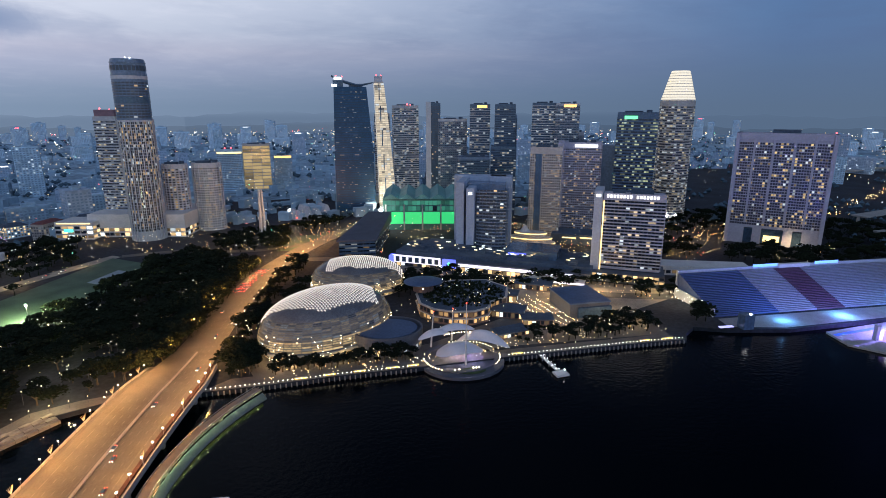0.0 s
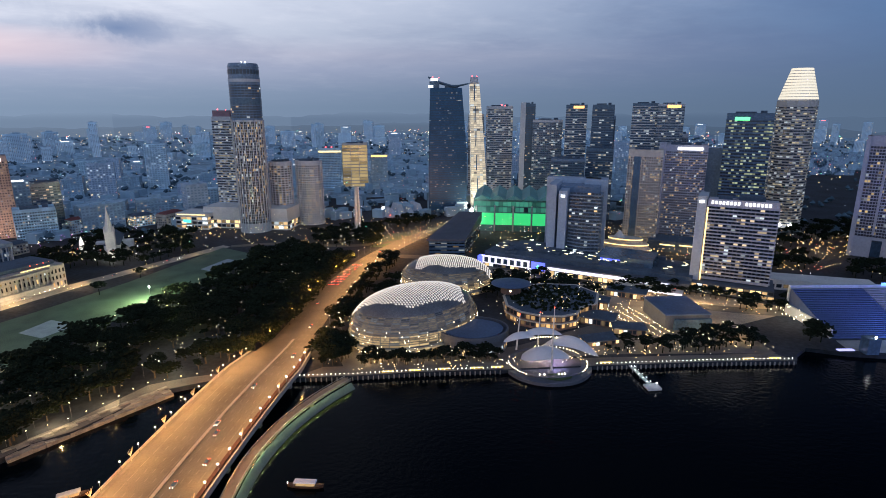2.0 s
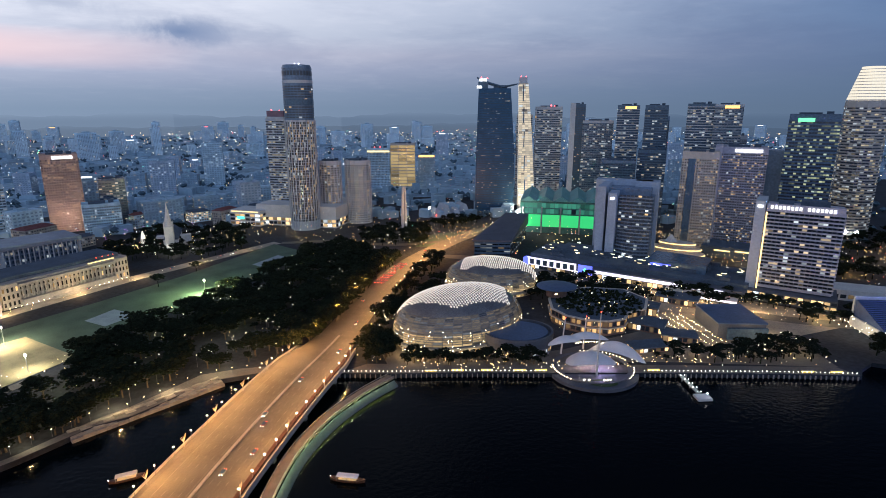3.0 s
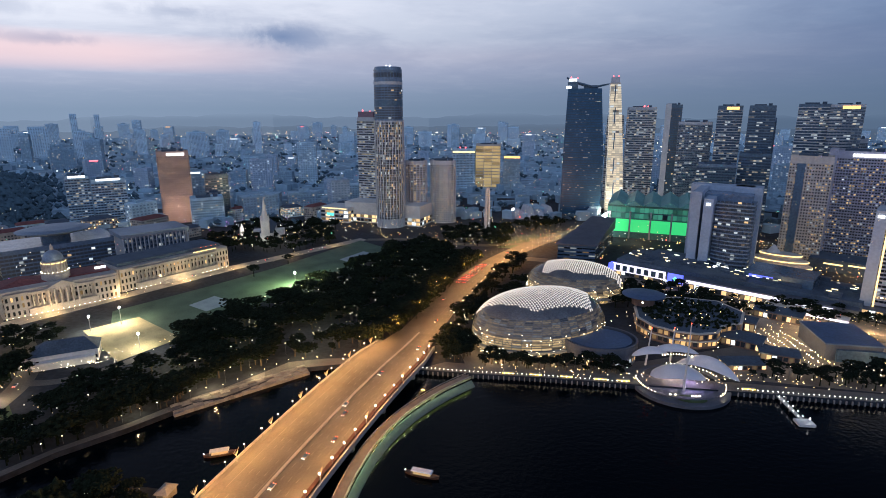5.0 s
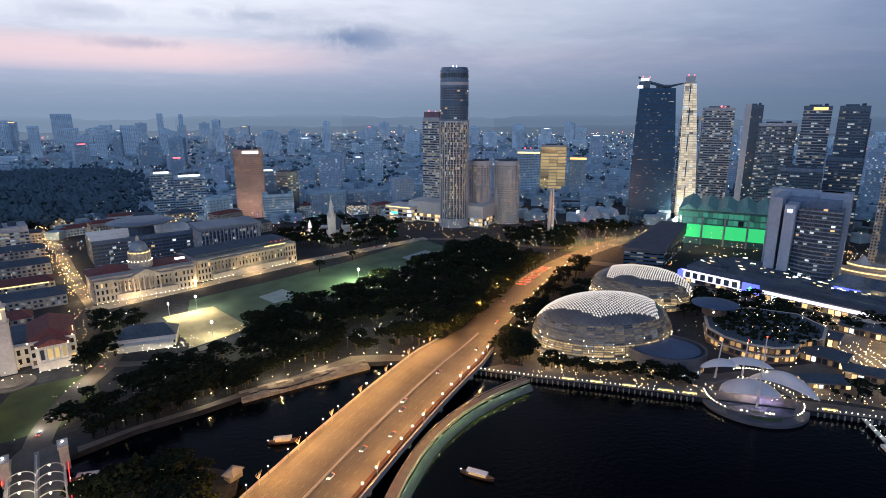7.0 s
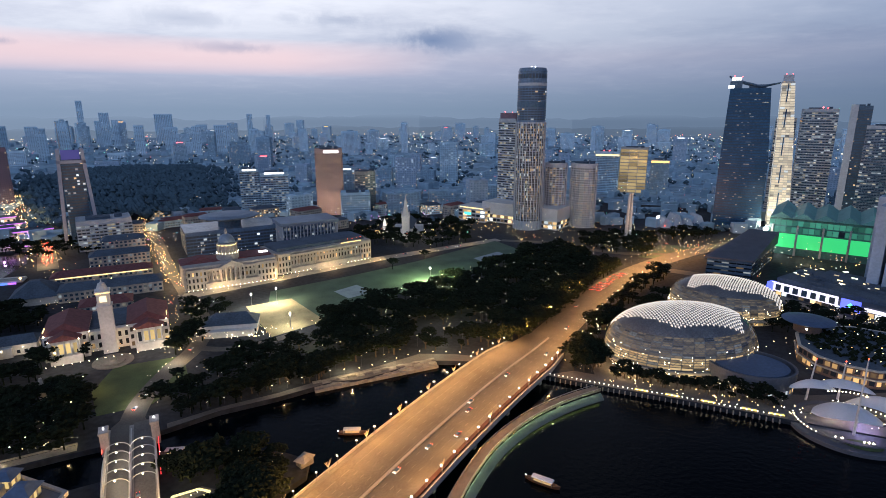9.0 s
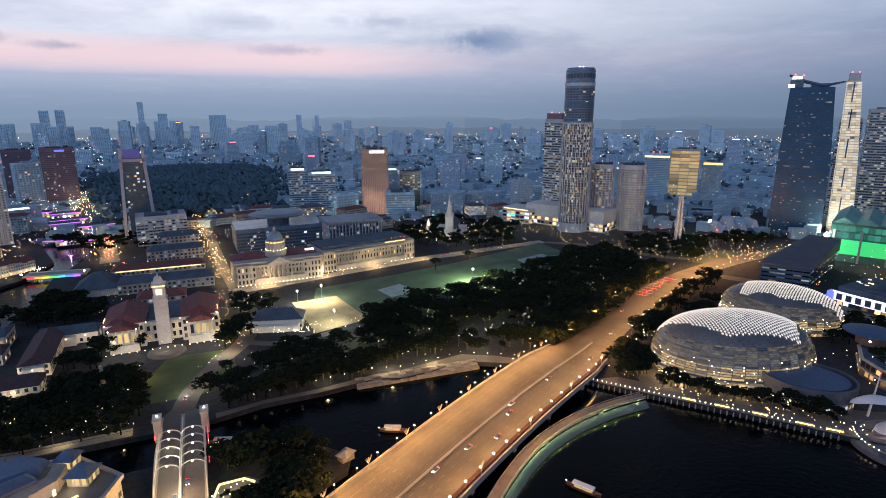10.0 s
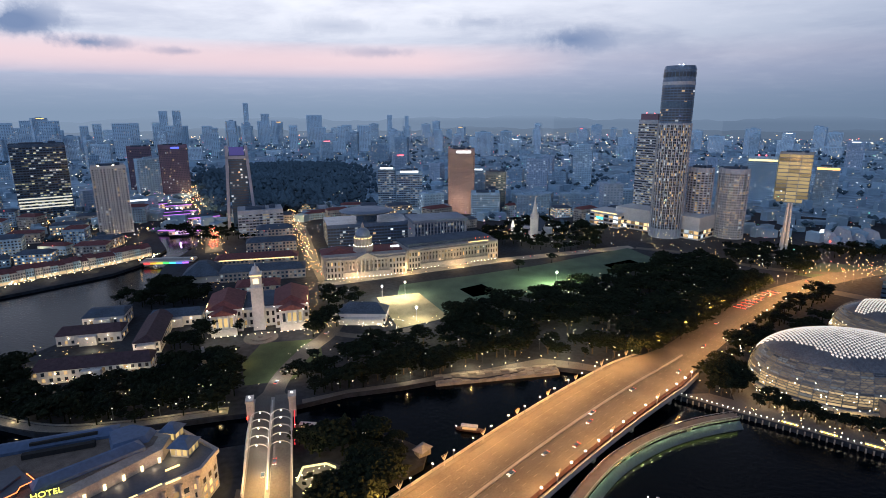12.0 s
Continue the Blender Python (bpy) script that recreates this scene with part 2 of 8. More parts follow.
G_WARM = glow("warm_white_lamp", (1.0, 0.80, 0.50), 14)
G_WHITE = glow("cold_white_lamp", (0.95, 0.97, 1.0), 14)
G_AMBER = glow("amber_lamp", (1.0, 0.55, 0.16), 10)
G_RED = glow("red_tail_lamp", (1.0, 0.06, 0.03), 8)
G_FLOOD = glow("flood_lamp", (1.0, 0.97, 0.85), 60)
G_COVE = glow("warm_cove_light", (1.0, 0.72, 0.30), 2.2)
G_COOLSTRIP = glow("white_fascia_light", (0.86, 0.82, 1.0), 1.25)
G_BLUESTRIP = glow("blue_fascia_light", (0.12, 0.16, 1.0), 1.6)
G_PURPLE = glow("violet_bridge_light", (0.65, 0.20, 0.95), 1.2)
G_GREENWALL = glow("green_lit_wall", (0.05, 0.80, 0.24), 0.75)
G_SIGN = glow("white_sign_letters", (0.95, 0.97, 1.0), 2.2)
G_YSIGN = glow("yellow_sign_letters", (0.95, 0.95, 0.15), 2.0)
G_OSIGN = glow("orange_roof_sign", (1.0, 0.50, 0.15), 2.4)
G_GSIGN = glow("green_roof_sign", (0.15, 1.0, 0.35), 1.8)
G_RSIGN = glow("red_roof_light", (1.0, 0.10, 0.12), 5)
G_CREAM = glow("lit_cream_crown", (1.0, 0.90, 0.70), 0.85)

W_HOTEL = pane("hotel_room_windows", 0.34, 0.40, glass=(0.02, 0.025, 0.032), rough=0.2)
W_FEW = pane("few_lit_windows", 0.10, 0.6, coolness=0.5, glass=(0.05, 0.068, 0.095), rough=0.3)
W_OFFICE = pane("office_windows", 0.34, 0.28, warm=(1.0, 0.88, 0.66), coolness=0.6, glass=(0.035, 0.065, 0.11), rough=0.25)
W_OFFICE2 = pane("busy_office_windows", 0.50, 0.28, warm=(1.0, 0.85, 0.55), coolness=0.5, glass=(0.04, 0.05, 0.07), rough=0.25)
W_GREENISH = pane("greenish_office_windows", 0.50, 0.30, warm=(0.85, 0.95, 0.55), cold=(0.75, 0.95, 0.8))
W_GOLD = pane("gold_lit_windows", 0.97, 0.5, uneven=0.5, warm=(1.0, 0.72, 0.28), coolness=0.08)
# pale blue glass carries the painted haze of far windows
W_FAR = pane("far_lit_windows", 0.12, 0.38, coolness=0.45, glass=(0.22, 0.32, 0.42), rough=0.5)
W_COLON = pane("colonnade_windows", 0.30, 0.8, coolness=0.1, glass=(0.02, 0.022, 0.025))
W_SHOP = pane("shop_windows", 0.65, 1.2, coolness=0.25)

M_WATER = bpy.data.materials.new("dark_bay_water")
M_WATER.use_nodes = True
wn = M_WATER.node_tree
wb = wn.nodes["Principled BSDF"]
wb.inputs["Base Color"].default_value = (0.0003, 0.0018, 0.0034, 1)
wb.inputs["Roughness"].default_value = 0.12
wb.inputs["Specular IOR Level"].default_value = 0.20
wb.inputs["IOR"].default_value = 1.33
wtc = wn.nodes.new("ShaderNodeTexCoord")
rip = wn.nodes.new("ShaderNodeTexNoise")
rip.inputs["Scale"].default_value, rip.inputs["Detail"].default_value = 0.35, 6.0
wn.links.new(wtc.outputs["Object"], rip.inputs["Vector"])
wbp = wn.nodes.new("ShaderNodeBump")
wbp.inputs["Strength"].default_value, wbp.inputs["Distance"].default_value = 0.35, 0.5
wn.links.new(rip.outputs[0], wbp.inputs["Height"])
wn.links.new(wbp.outputs[0], wb.inputs["Normal"])


# ---- building kit ----
class Geo:
    """Vertices and faces of one mesh."""

    def __init__(self):
        self.v, self.f = [], []

    def add(self, verts, faces):
        n = len(self.v)
        self.v += [tuple(p) for p in verts]
        self.f += [tuple(i + n for i in q) for q in faces]
        return self

    def box(self, cx, cy, z0, sx, sy, sz, rz=0.0):
        c, s = math.cos(radians(rz)), math.sin(radians(rz))
        pts = []
        for z in (z0, z0 + sz):
            for x, y in ((-1, -1), (1, -1), (1, 1), (-1, 1)):
                x, y = x * sx / 2, y * sy / 2
                pts.append((cx + c * x - s * y, cy + s * x + c * y, z))
        return self.add(pts, ((3, 2, 1, 0), (4, 5, 6, 7), (0, 1, 5, 4), (1, 2, 6, 5), (2, 3, 7, 6), (3, 0, 4, 7)))

    def prism(self, poly, z0, z1, top=None):
        n = len(poly)
        top = top or poly
        pts = [(x, y, z0) for x, y in poly] + [(x, y, z1) for x, y in top]
        faces = [tuple(range(n - 1, -1, -1)), tuple(range(n, 2 * n))]
        faces += [(i, (i + 1) % n, n + (i + 1) % n, n + i) for i in range(n)]
        return self.add(pts, faces)

    def rings(self, rings, close=True, caps=True):
        """A skin over rings of equally many points."""
        n = len(rings[0])
        pts = [p for r in rings for p in r]
        faces = []
        for k in range(len(rings) - 1):
            for i in range(n if close else n - 1):
                j = (i + 1) % n
                faces.append((k * n + i, k * n + j, (k + 1) * n + j, (k + 1) * n + i))
        if caps and close:
            faces += [tuple(range(n - 1, -1, -1)), tuple(range((len(rings) - 1) * n, len(rings) * n))]
        return self.add(pts, faces)

    def cyl(self, cx, cy, z0, z1, r0, r1=None, n=12):
        r1 = r0 if r1 is None else r1
        ring = lambda r, z: [(cx + r * math.cos(2 * math.pi * i / n), cy + r * math.sin(2 * math.pi * i / n), z) for i in range(n)]
        return self.rings([ring(r0, z0), ring(r1, z1)])

    def bead(self, x, y, z, r, h=None):
        h = r if h is None else h
        return self.add(((x + r, y, z), (x, y + r, z), (x - r, y, z), (x, y - r, z), (x, y, z + h), (x, y, z - h)),
                        ((0, 1, 4), (1, 2, 4), (2, 3, 4), (3, 0, 4), (1, 0, 5), (2, 1, 5), (3, 2, 5), (0, 3, 5)))

    def tube(self, pts, r, n=6):
        """A pipe along points; r one radius or one a point."""
        pts = [Vector(p) for p in pts]
        rs = r if isinstance(r, (list, tuple)) else [r] * len(pts)
        rings = []
        for k, p in enumerate(pts):
            d = (pts[min(k + 1, len(pts) - 1)] - pts[max(k - 1, 0)]).normalized()
            side = d.cross(Vector((0, 0, 1))) if abs(d.z) < 0.95 else d.cross(Vector((1, 0, 0)))
            side.normalize()
            over = side.cross(d)
            rings.append([p + rs[k] * (math.cos(2 * math.pi * i / n) * side + math.sin(2 * math.pi * i / n) * over) for i in range(n)])
        return self.rings(rings)

    def ribbon(self, line, widths, zs, thick):
        """A slab along a line on the plan."""
        left, right = sides(line, widths)
        rings = []
        for a, b, z in zip(left, right, zs):
            rings.append([(*a, z), (*a, z - thick), (*b, z - thick), (*b, z)])
        return self.rings(rings)

    def mesh(self, name, smooth=False):
        me = bpy.data.meshes.new(name)
        me.from_pydata([tuple(p) for p in self.v], [], self.f)
        if smooth:
            me.polygons.foreach_set("use_smooth", [True] * len(me.polygons))
        me.update()
        return me


def sides(line, widths):
    """Left and right edges of a strip along a line."""
    if isinstance(widths, (int, float)):
        widths = [widths] * len(line)
    left, right = [], []
    for k, (x, y) in enumerate(line):
        a, b = line[max(k - 1, 0)], line[min(k + 1, len(line) - 1)]
        dx_, dy_ = b[0] - a[0], b[1] - a[1]
        n = math.hypot(dx_, dy_) or 1
        nx, ny, h = -dy_ / n, dx_ / n, widths[k] / 2
        left.append((x + nx * h, y + ny * h))
        right.append((x - nx * h, y - ny * h))
    return left, right


def smooth_line(pts, steps=8):
    """A curve through points (Catmull-Rom)."""
    out = []
    for i in range(len(pts) - 1):
        p0, p1, p2, p3 = (Vector(pts[min(max(j, 0), len(pts) - 1)]) for j in (i - 1, i, i + 1, i + 2))
        for s in range(steps):
            t = s / steps
            out.append(tuple(0.5 * (2 * p1 + (p2 - p0) * t + (2 * p0 - 5 * p1 + 4 * p2 - p3) * t * t + (3 * p1 - p0 - 3 * p2 + p3) * t ** 3)))
    return out + [tuple(pts[-1])]


def thing(name, label, category, x=0, y=0, z=0, rz=0, group="", kind=""):
    ob = new(name)
    ob.empty_display_size = 1
    ob.matrix_basis = pose(x, y, z, 0, 0, rz)
    return tagged(ob, label, category, group, kind)


def part(name, geo, material, parent, label="", smooth=False, kind=""):
    me = geo.mesh(name, smooth)
    me.materials.append(material)
    ob = new(name, me)
    ob.parent = parent
    return tagged(ob, label, kind=kind)


def solid(name, geo, material, label, category, kind="", group="", smooth=False):
    """A thing that is one mesh."""
    me = geo.mesh(name, smooth)
    me.materials.append(material)
    return tagged(new(name, me), label, category, group, kind)


def rect(w, d, cx=0, cy=0):
    return [(cx - w / 2, cy - d / 2), (cx + w / 2, cy - d / 2), (cx + w / 2, cy + d / 2), (cx - w / 2, cy + d / 2)]


def ellipse(a, b, n=32, cx=0, cy=0, rz=0.0):
    c, s = math.cos(radians(rz)), math.sin(radians(rz))
    return [(cx + a * math.cos(2 * math.pi * i / n) * c - b * math.sin(2 * math.pi * i / n) * s,
             cy + a * math.cos(2 * math.pi * i / n) * s + b * math.sin(2 * math.pi * i / n) * c) for i in range(n)]


def grown(poly, d):
    """A convex outline moved outwards by d."""
    out, n = [], len(poly)
    for i in range(n):
        a, b, c = Vector(poly[i - 1]), Vector(poly[i]), Vector(poly[(i + 1) % n])
        u, w = (b - a).normalized(), (c - b).normalized()
        n1, n2 = Vector((u.y, -u.x)), Vector((w.y, -w.x))
        m = (n1 + n2).normalized()
        out.append(tuple(b + m * d / max(0.4, m.dot(n1))))
    return out


def panes_on(geo, poly, z0, z1, fh, bay, wide=0.66, high=0.58, proud=0.15, skip=()):
    """Window panes in rows on the sides of an outline."""
    n = len(poly)
    floors = max(1, int((z1 - z0) / fh))
    for i in range(n):
        if i in skip:
            continue
        a, b = Vector(poly[i]), Vector(poly[(i + 1) % n])
        run = (b - a).length
        if run < bay * 0.6:
            continue
        u = (b - a) / run
        out = Vector((u.y, -u.x)) * proud
        cols = max(1, round(run / bay))
        step = run / cols
        for k in range(floors):
            zb = z0 + fh * k + fh * (1 - high) * 0.5
            zt = zb + fh * high
            for c in range(cols):
                p = a + u * step * (c + (1 - wide) / 2) + out
                q = p + u * step * wide
                geo.add(((p.x, p.y, zb), (q.x, q.y, zb), (q.x, q.y, zt), (p.x, p.y, zt)), ((0, 1, 2, 3),))
    return geo


def bands_on(geo, poly, z0, z1, fh, thick, proud):
    outline = grown(poly, proud)
    for k in range(int((z1 - z0) / fh) + 1):
        z = z0 + fh * k
        geo.prism(outline, z - thick / 2, z + thick / 2)
    return geo


def piers_on(geo, poly, z0, z1, bay, wide, deep, skip=()):
    n = len(poly)
    for i in range(n):
        if i in skip:
            continue
        a, b = Vector(poly[i]), Vector(poly[(i + 1) % n])
        run = (b - a).length
        if run < bay * 0.6:
            continue
        u = (b - a) / run
        out = Vector((u.y, -u.x)) * deep / 2
        cols = max(1, round(run / bay))
        for c in range(cols + 1):
            p = a + u * run * c / cols + out
            geo.box(p.x, p.y, z0, wide, deep, z1 - z0, math.degrees(math.atan2(u.y, u.x)))
    return geo


def tower(name, label, category, x, y, rz, poly, z1, wall, glass, fh=3.6, bay=4.0, z0=3.0, band=0.0, band_mat=None, pier=0.0, pier_mat=None,
          wide=0.7, high=0.6, group="", plant=True, skip=(), crown=2.0):
    t = thing(name, label, category, x, y, 0, rz, group)
    part("body", Geo().prism(poly, z0, z1), wall, t)
    part("glazing", panes_on(Geo(), poly, z0 + 1, z1 - crown, fh, bay * (1.15 if glass in (W_OFFICE, W_OFFICE2, W_GREENISH) else 0.8), min(0.94, wide * (1.2 if glass in (W_OFFICE, W_OFFICE2, W_GREENISH) else 0.85)), high * 0.8, skip=skip), glass, t, "rows of window panes, some lit", kind="stuff")
    if band:
        part("banding", bands_on(Geo(), poly, z0 + 1, z1 - crown, fh, band, 0.5), band_mat or wall, t, kind="stuff")
    if pier:
        part("ribbing", piers_on(Geo(), poly, z0, z1, bay, pier, 0.7, skip=skip), pier_mat or wall, t, kind="stuff")
    part("parapet", ring_wall(Geo(), poly, z1, z1 + 1.4, 0.6), wall, t)
    if plant:
        cx, cy = sum(p[0] for p in poly) / len(poly), sum(p[1] for p in poly) / len(poly)
        w = max(p[0] for p in poly) - min(p[0] for p in poly)
        d = max(p[1] for p in poly) - min(p[1] for p in poly)
        g = Geo().box(cx - w * 0.1, cy, z1, w * 0.45, d * 0.4, 3.2).box(cx + w * 0.28, cy + d * 0.1, z1, w * 0.14, d * 0.25, 4.4)
        part("roof_plant", g, M_SLATE, t)
    return t


def ring_wall(geo, poly, z0, z1, thick):
    inner = grown(poly, -thick)
    n = len(poly)
    pts = [(x, y, z0) for x, y in poly] + [(x, y, z1) for x, y in poly] + [(x, y, z0) for x, y in inner] + [(x, y, z1) for x, y in inner]
    faces = []
    for i in range(n):
        j = (i + 1) % n
        faces += [(i, j, n + j, n + i), (2 * n + j, 2 * n + i, 3 * n + i, 3 * n + j), (n + i, n + j, 3 * n + j, 3 * n + i)]
    return geo.add(pts, faces)


def lamp(name, x, y, z, color, watts, radius=0.25):
    data = bpy.data.lights.new(name, "POINT")
    data.color, data.energy, data.shadow_soft_size = color, watts, radius
    ob = new(name, data)
    ob.location = (x, y, z)
    return ob


# ---- ground, water, roads ----
LAND = 3.0
NORTH = [(4900, -700), (1500, -60), (900, 40), (700, 92), (560, 112), (452, 115), (404, 127), (380, 138), (366, 128), (359, 118.5), (305, 121.5), (216, 123),
         (153, 123), (98, 124), (49, 122.5), (13, 123), (-38, 124), (-57, 117), (-71, 111), (-84, 88), (-97, 70), (-112, 60), (-132, 30), (-153, 4),
         (-166, -22), (-177, -40), (-190, -55), (-204, -73), (-228, -102), (-260, -129), (-320, -150), (-369, -113), (-382, -89), (-393, -51), (-414, -20),
         (-477, 43), (-540, 92), (-598, 166), (-712, 238), (-800, 300), (-812, 288), (-755, 186), (-613, 132), (-566, 80), (-552, 40), (-554, -13), (-558, -59),
         (-548, -150), (-470, -300), (-520, -700), (-4900, -900), (-4900, 4700), (4900, 4700)]
SOUTH = [(-172, -86), (-158, -68), (-140, -45), (-127, -28), (-98, -14), (-76, -14), (-70, -25), (-78, -60), (-66, -112), (-20, -120), (10, -200), (60, -700),
         (-430, -700), (-400, -330), (-330, -240), (-245, -158), (-215, -128), (-190, -103)]


def land_sheet(name, outline, label):
    """A flat sheet with quay walls down into the water."""
    bm = bmesh.new()
    top = [bm.verts.new((x, y, LAND)) for x, y in outline]
    edges = [bm.edges.new((top[i], top[(i + 1) % len(top)])) for i in range(len(top))]
    bmesh.ops.triangle_fill(bm, edges=edges, use_beauty=True, use_dissolve=False)
    low = [bm.verts.new((x, y, -2.0)) for x, y in outline]
    for i in range(len(top)):
        j = (i + 1) % len(top)
        bm.faces.new((top[i], low[i], low[j], top[j]))
    bmesh.ops.recalc_face_normals(bm, faces=bm.faces)
    me = bpy.data.meshes.new(name)
    bm.to_mesh(me)
    bm.free()
    me.materials.append(M_LAND)
    return tagged(new(name, me), label, "ground", kind="structure")


land_sheet("ground", NORTH, "dark city ground with quay walls along the bay")
land_sheet("ground_south", SOUTH, "dark quayside ground south of the river")
solid("water", Geo().add(((-4900, -1500, 0), (4900, -1500, 0), (4900, 2500, 0), (-4900, 2500, 0)), ((0, 1, 2, 3),)), M_WATER,
      "dark rippled bay and river water at dusk", "water", "structure")


def flat(name, outline, z, material, label, category, thick=0.5):
    bm = bmesh.new()
    top = [bm.verts.new((x, y, z)) for x, y in outline]
    edges = [bm.edges.new((top[i], top[(i + 1) % len(top)])) for i in range(len(top))]
    bmesh.ops.triangle_fill(bm, edges=edges, use_beauty=True, use_dissolve=False)
    low = [bm.verts.new((x, y, z - thick)) for x, y in outline]
    for i in range(len(top)):
        j = (i + 1) % len(top)
        bm.faces.new((top[i], low[i], low[j], top[j]))
    bmesh.ops.recalc_face_normals(bm, faces=bm.faces)
    me = bpy.data.meshes.new(name)
    bm.to_mesh(me)
    bm.free()
    me.materials.append(material)
    return tagged(new(name, me), label, category, kind="structure")


# main road: over the bridge and on to the north
ROAD = smooth_line([(-48, -130), (-37, -50), (-28, 15), (-18, 75), (-5, 140), (3, 190), (11, 250), (27, 330), (52, 412), (98, 505), (160, 590), (250, 690)], 6)


def road_z(y):
    return LAND + 0.15 + 5.0 * max(0.0, min(1.0, (215 - y) / 95)) * (1.0 if y > 20 else 1 - 0.25 * min(1, (20 - y) / 140))


def road_w(y):
    return 45.0 if y < 130 else 45 - 13 * min(1, (y - 130) / 60) if y < 300 else 32 - 6 * min(1, (y - 300) / 150)


RW, RZ = [road_w(p[1]) for p in ROAD], [road_z(p[1]) for p in ROAD]
on_water = [i for i, p in enumerate(ROAD) if p[1] < 150]
bridge = thing("road_bridge", "wide concrete road bridge with orange-lit asphalt lanes", "bridge")
nb = len(on_water) + 1
part("deck", Geo().ribbon(ROAD[:nb], [w + 5 for w in RW[:nb]], [z - 0.15 for z in RZ[:nb]], 1.8), M_CONC, bridge)
road_geo = Geo().ribbon(ROAD, [w - 2 for w in RW], RZ, 0.12)
solid("road", road_geo, M_ASPHALT, "broad asphalt road lit orange by street lamps", "road", "structure")


def offset_line(line, off):
    return sides(line, 2 * abs(off))[0 if off > 0 else 1]


for side, nm in ((1, "west"), (-1, "east")):
    rail = [(x, y) for x, y in (sides(ROAD[:nb], [w + 4.2 for w in RW[:nb]])[0 if side > 0 else 1])]
    part("parapet", Geo().ribbon(rail, 0.6, [z + 1.1 for z in RZ[:nb]], 1.3), M_CONC, bridge)
    kerb = sides(ROAD[:nb], [w - 2 + 2.4 for w in RW[:nb]])[0 if side > 0 else 1]
    part("footway", Geo().ribbon(kerb, 2.6, [z + 0.15 for z in RZ[:nb]], 0.5), M_PAVE, bridge)
hedge_line = sides(ROAD[:nb], [w - 1.5 for w in RW[:nb]])[1]
part("planter", Geo().ribbon(hedge_line, 2.2, [z + 0.95 for z in RZ[:nb]], 0.9), M_HEDGE, bridge, "planter of dark red bougainvillea")
part("central_reserve", Geo().ribbon(offset_line(ROAD[:nb + 3], -1.2), 1.3, [z + 0.65 for z in RZ[:nb + 3]], 0.7), M_CONC, bridge)
for k in range(6):
    i = 2 + 4 * k
    if i < nb - 2:
        x, y = ROAD[i]
        a = ROAD[i + 1]
        rz = math.degrees(math.atan2(a[1] - y, a[0] - x))
        part("pier", Geo().box(x, y, -2, 2.6, 44, RZ[i] + 0.6, rz), M_CONC, bridge)


def dashes(line, off, z_of, length, gap, width, start=0):
    """Painted lane dashes along a line."""
    g = Geo()
    edge = offset_line(line, off) if abs(off) > 0.01 else line
    run, along = 0.0, start
    for (x0, y0), (x1, y1) in zip(edge[:-1], edge[1:]):
        seg = math.hypot(x1 - x0, y1 - y0)
        ux, uy = (x1 - x0) / seg, (y1 - y0) / seg
        nx, ny = -uy * width / 2, ux * width / 2
        while along + length < run + seg:
            s = max(0, along - run)
            ax, ay, bx, by = x0 + ux * s, y0 + uy * s, x0 + ux * (s + length), y0 + uy * (s + length)
            za, zb = z_of(ay) + 0.02, z_of(by) + 0.02
            g.add(((ax + nx, ay + ny, za), (ax - nx, ay - ny, za), (bx - nx, by - ny, zb), (bx + nx, by + ny, zb)), ((0, 1, 2, 3),))
            along += length + gap
        run += seg
    return g


lanes = Geo()
for off in (4.2, 8.2, 12.2, -4.8, -8.8, -12.8):
    d = dashes(ROAD[:-12], off, road_z, 3.0, 6.0, 0.30)
    lanes.add(d.v, d.f)
for off in (1.0, -2.6, 16.4, -16.8):
    d = dashes(ROAD[: nb + 4], off, road_z, 5.0, 0.0, 0.25)
    lanes.add(d.v, d.f)
tagged(solid("lane_markings", lanes, M_LINE, "white painted lane dashes on the road", "road marking", "stuff"))

# curved foot bridge beside the road bridge
FOOT = smooth_line([(48.5, 114), (34, 95.5), (20.5, 73), (11.8, 52), (6, 30), (3.8, 8), (3.5, -12), (5, -40), (8, -80), (10, -125)], 6)
foot = thing("footbridge", "curved concrete footbridge with green-lit edge", "bridge")
fz = [5.6] * len(FOOT)
part("deck", Geo().ribbon(FOOT, 5.6, fz, 0.9), mat("weathered_footway_deck", (0.17, 0.155, 0.14), 0.9, scale=0.2, vary=0.3), foot)
for s in (0, 1):
    e = sides(FOOT, 5.4)[s]
    part("railing", Geo().ribbon(e, 0.18, [6.7] * len(e), 0.25), M_STEEL, foot)
    for x, y in e:
        part("railing_post", Geo().box(x, y, 5.6, 0.14, 0.14, 1.0), M_STEEL, foot)
skirt = Geo()
for ring_a, ring_b in ((sides(FOOT, 5.7)[0], sides(FOOT, 12.5)[0]),):
    skirt.rings([[(*p, 3.6), (*q, 0.4), (*q, 0.1), (*p, 3.2)] for p, q in zip(ring_a, ring_b)])
part("apron", skirt, M_DRUM, foot, "sloping pale apron washed by green light")
part("light_strip", Geo().ribbon(sides(FOOT, 4.6)[0], 0.3, [4.68] * len(FOOT), 0.2), glow("green_apron_light", (0.75, 1.0, 0.30), 3.5, True), foot, "yellow-green light strip under the deck edge")
for i in (8, 20, 32, 44):
    x, y = FOOT[min(i, len(FOOT) - 1)]
    part("pier", Geo().cyl(x, y, -2, 4.8, 0.9, 1.3, 10), M_CONC, foot)

M_TARP = mat("pale_ground_sheet", (0.26, 0.32, 0.36), 0.8, scale=0.15, vary=0.2)
# paving of lamplit walks, their brightness put into a lighter base colour
M_LITPAVE = mat("lamplit_paving", (0.27, 0.245, 0.21), 0.9, scale=0.1, vary=0.3, fine=14)
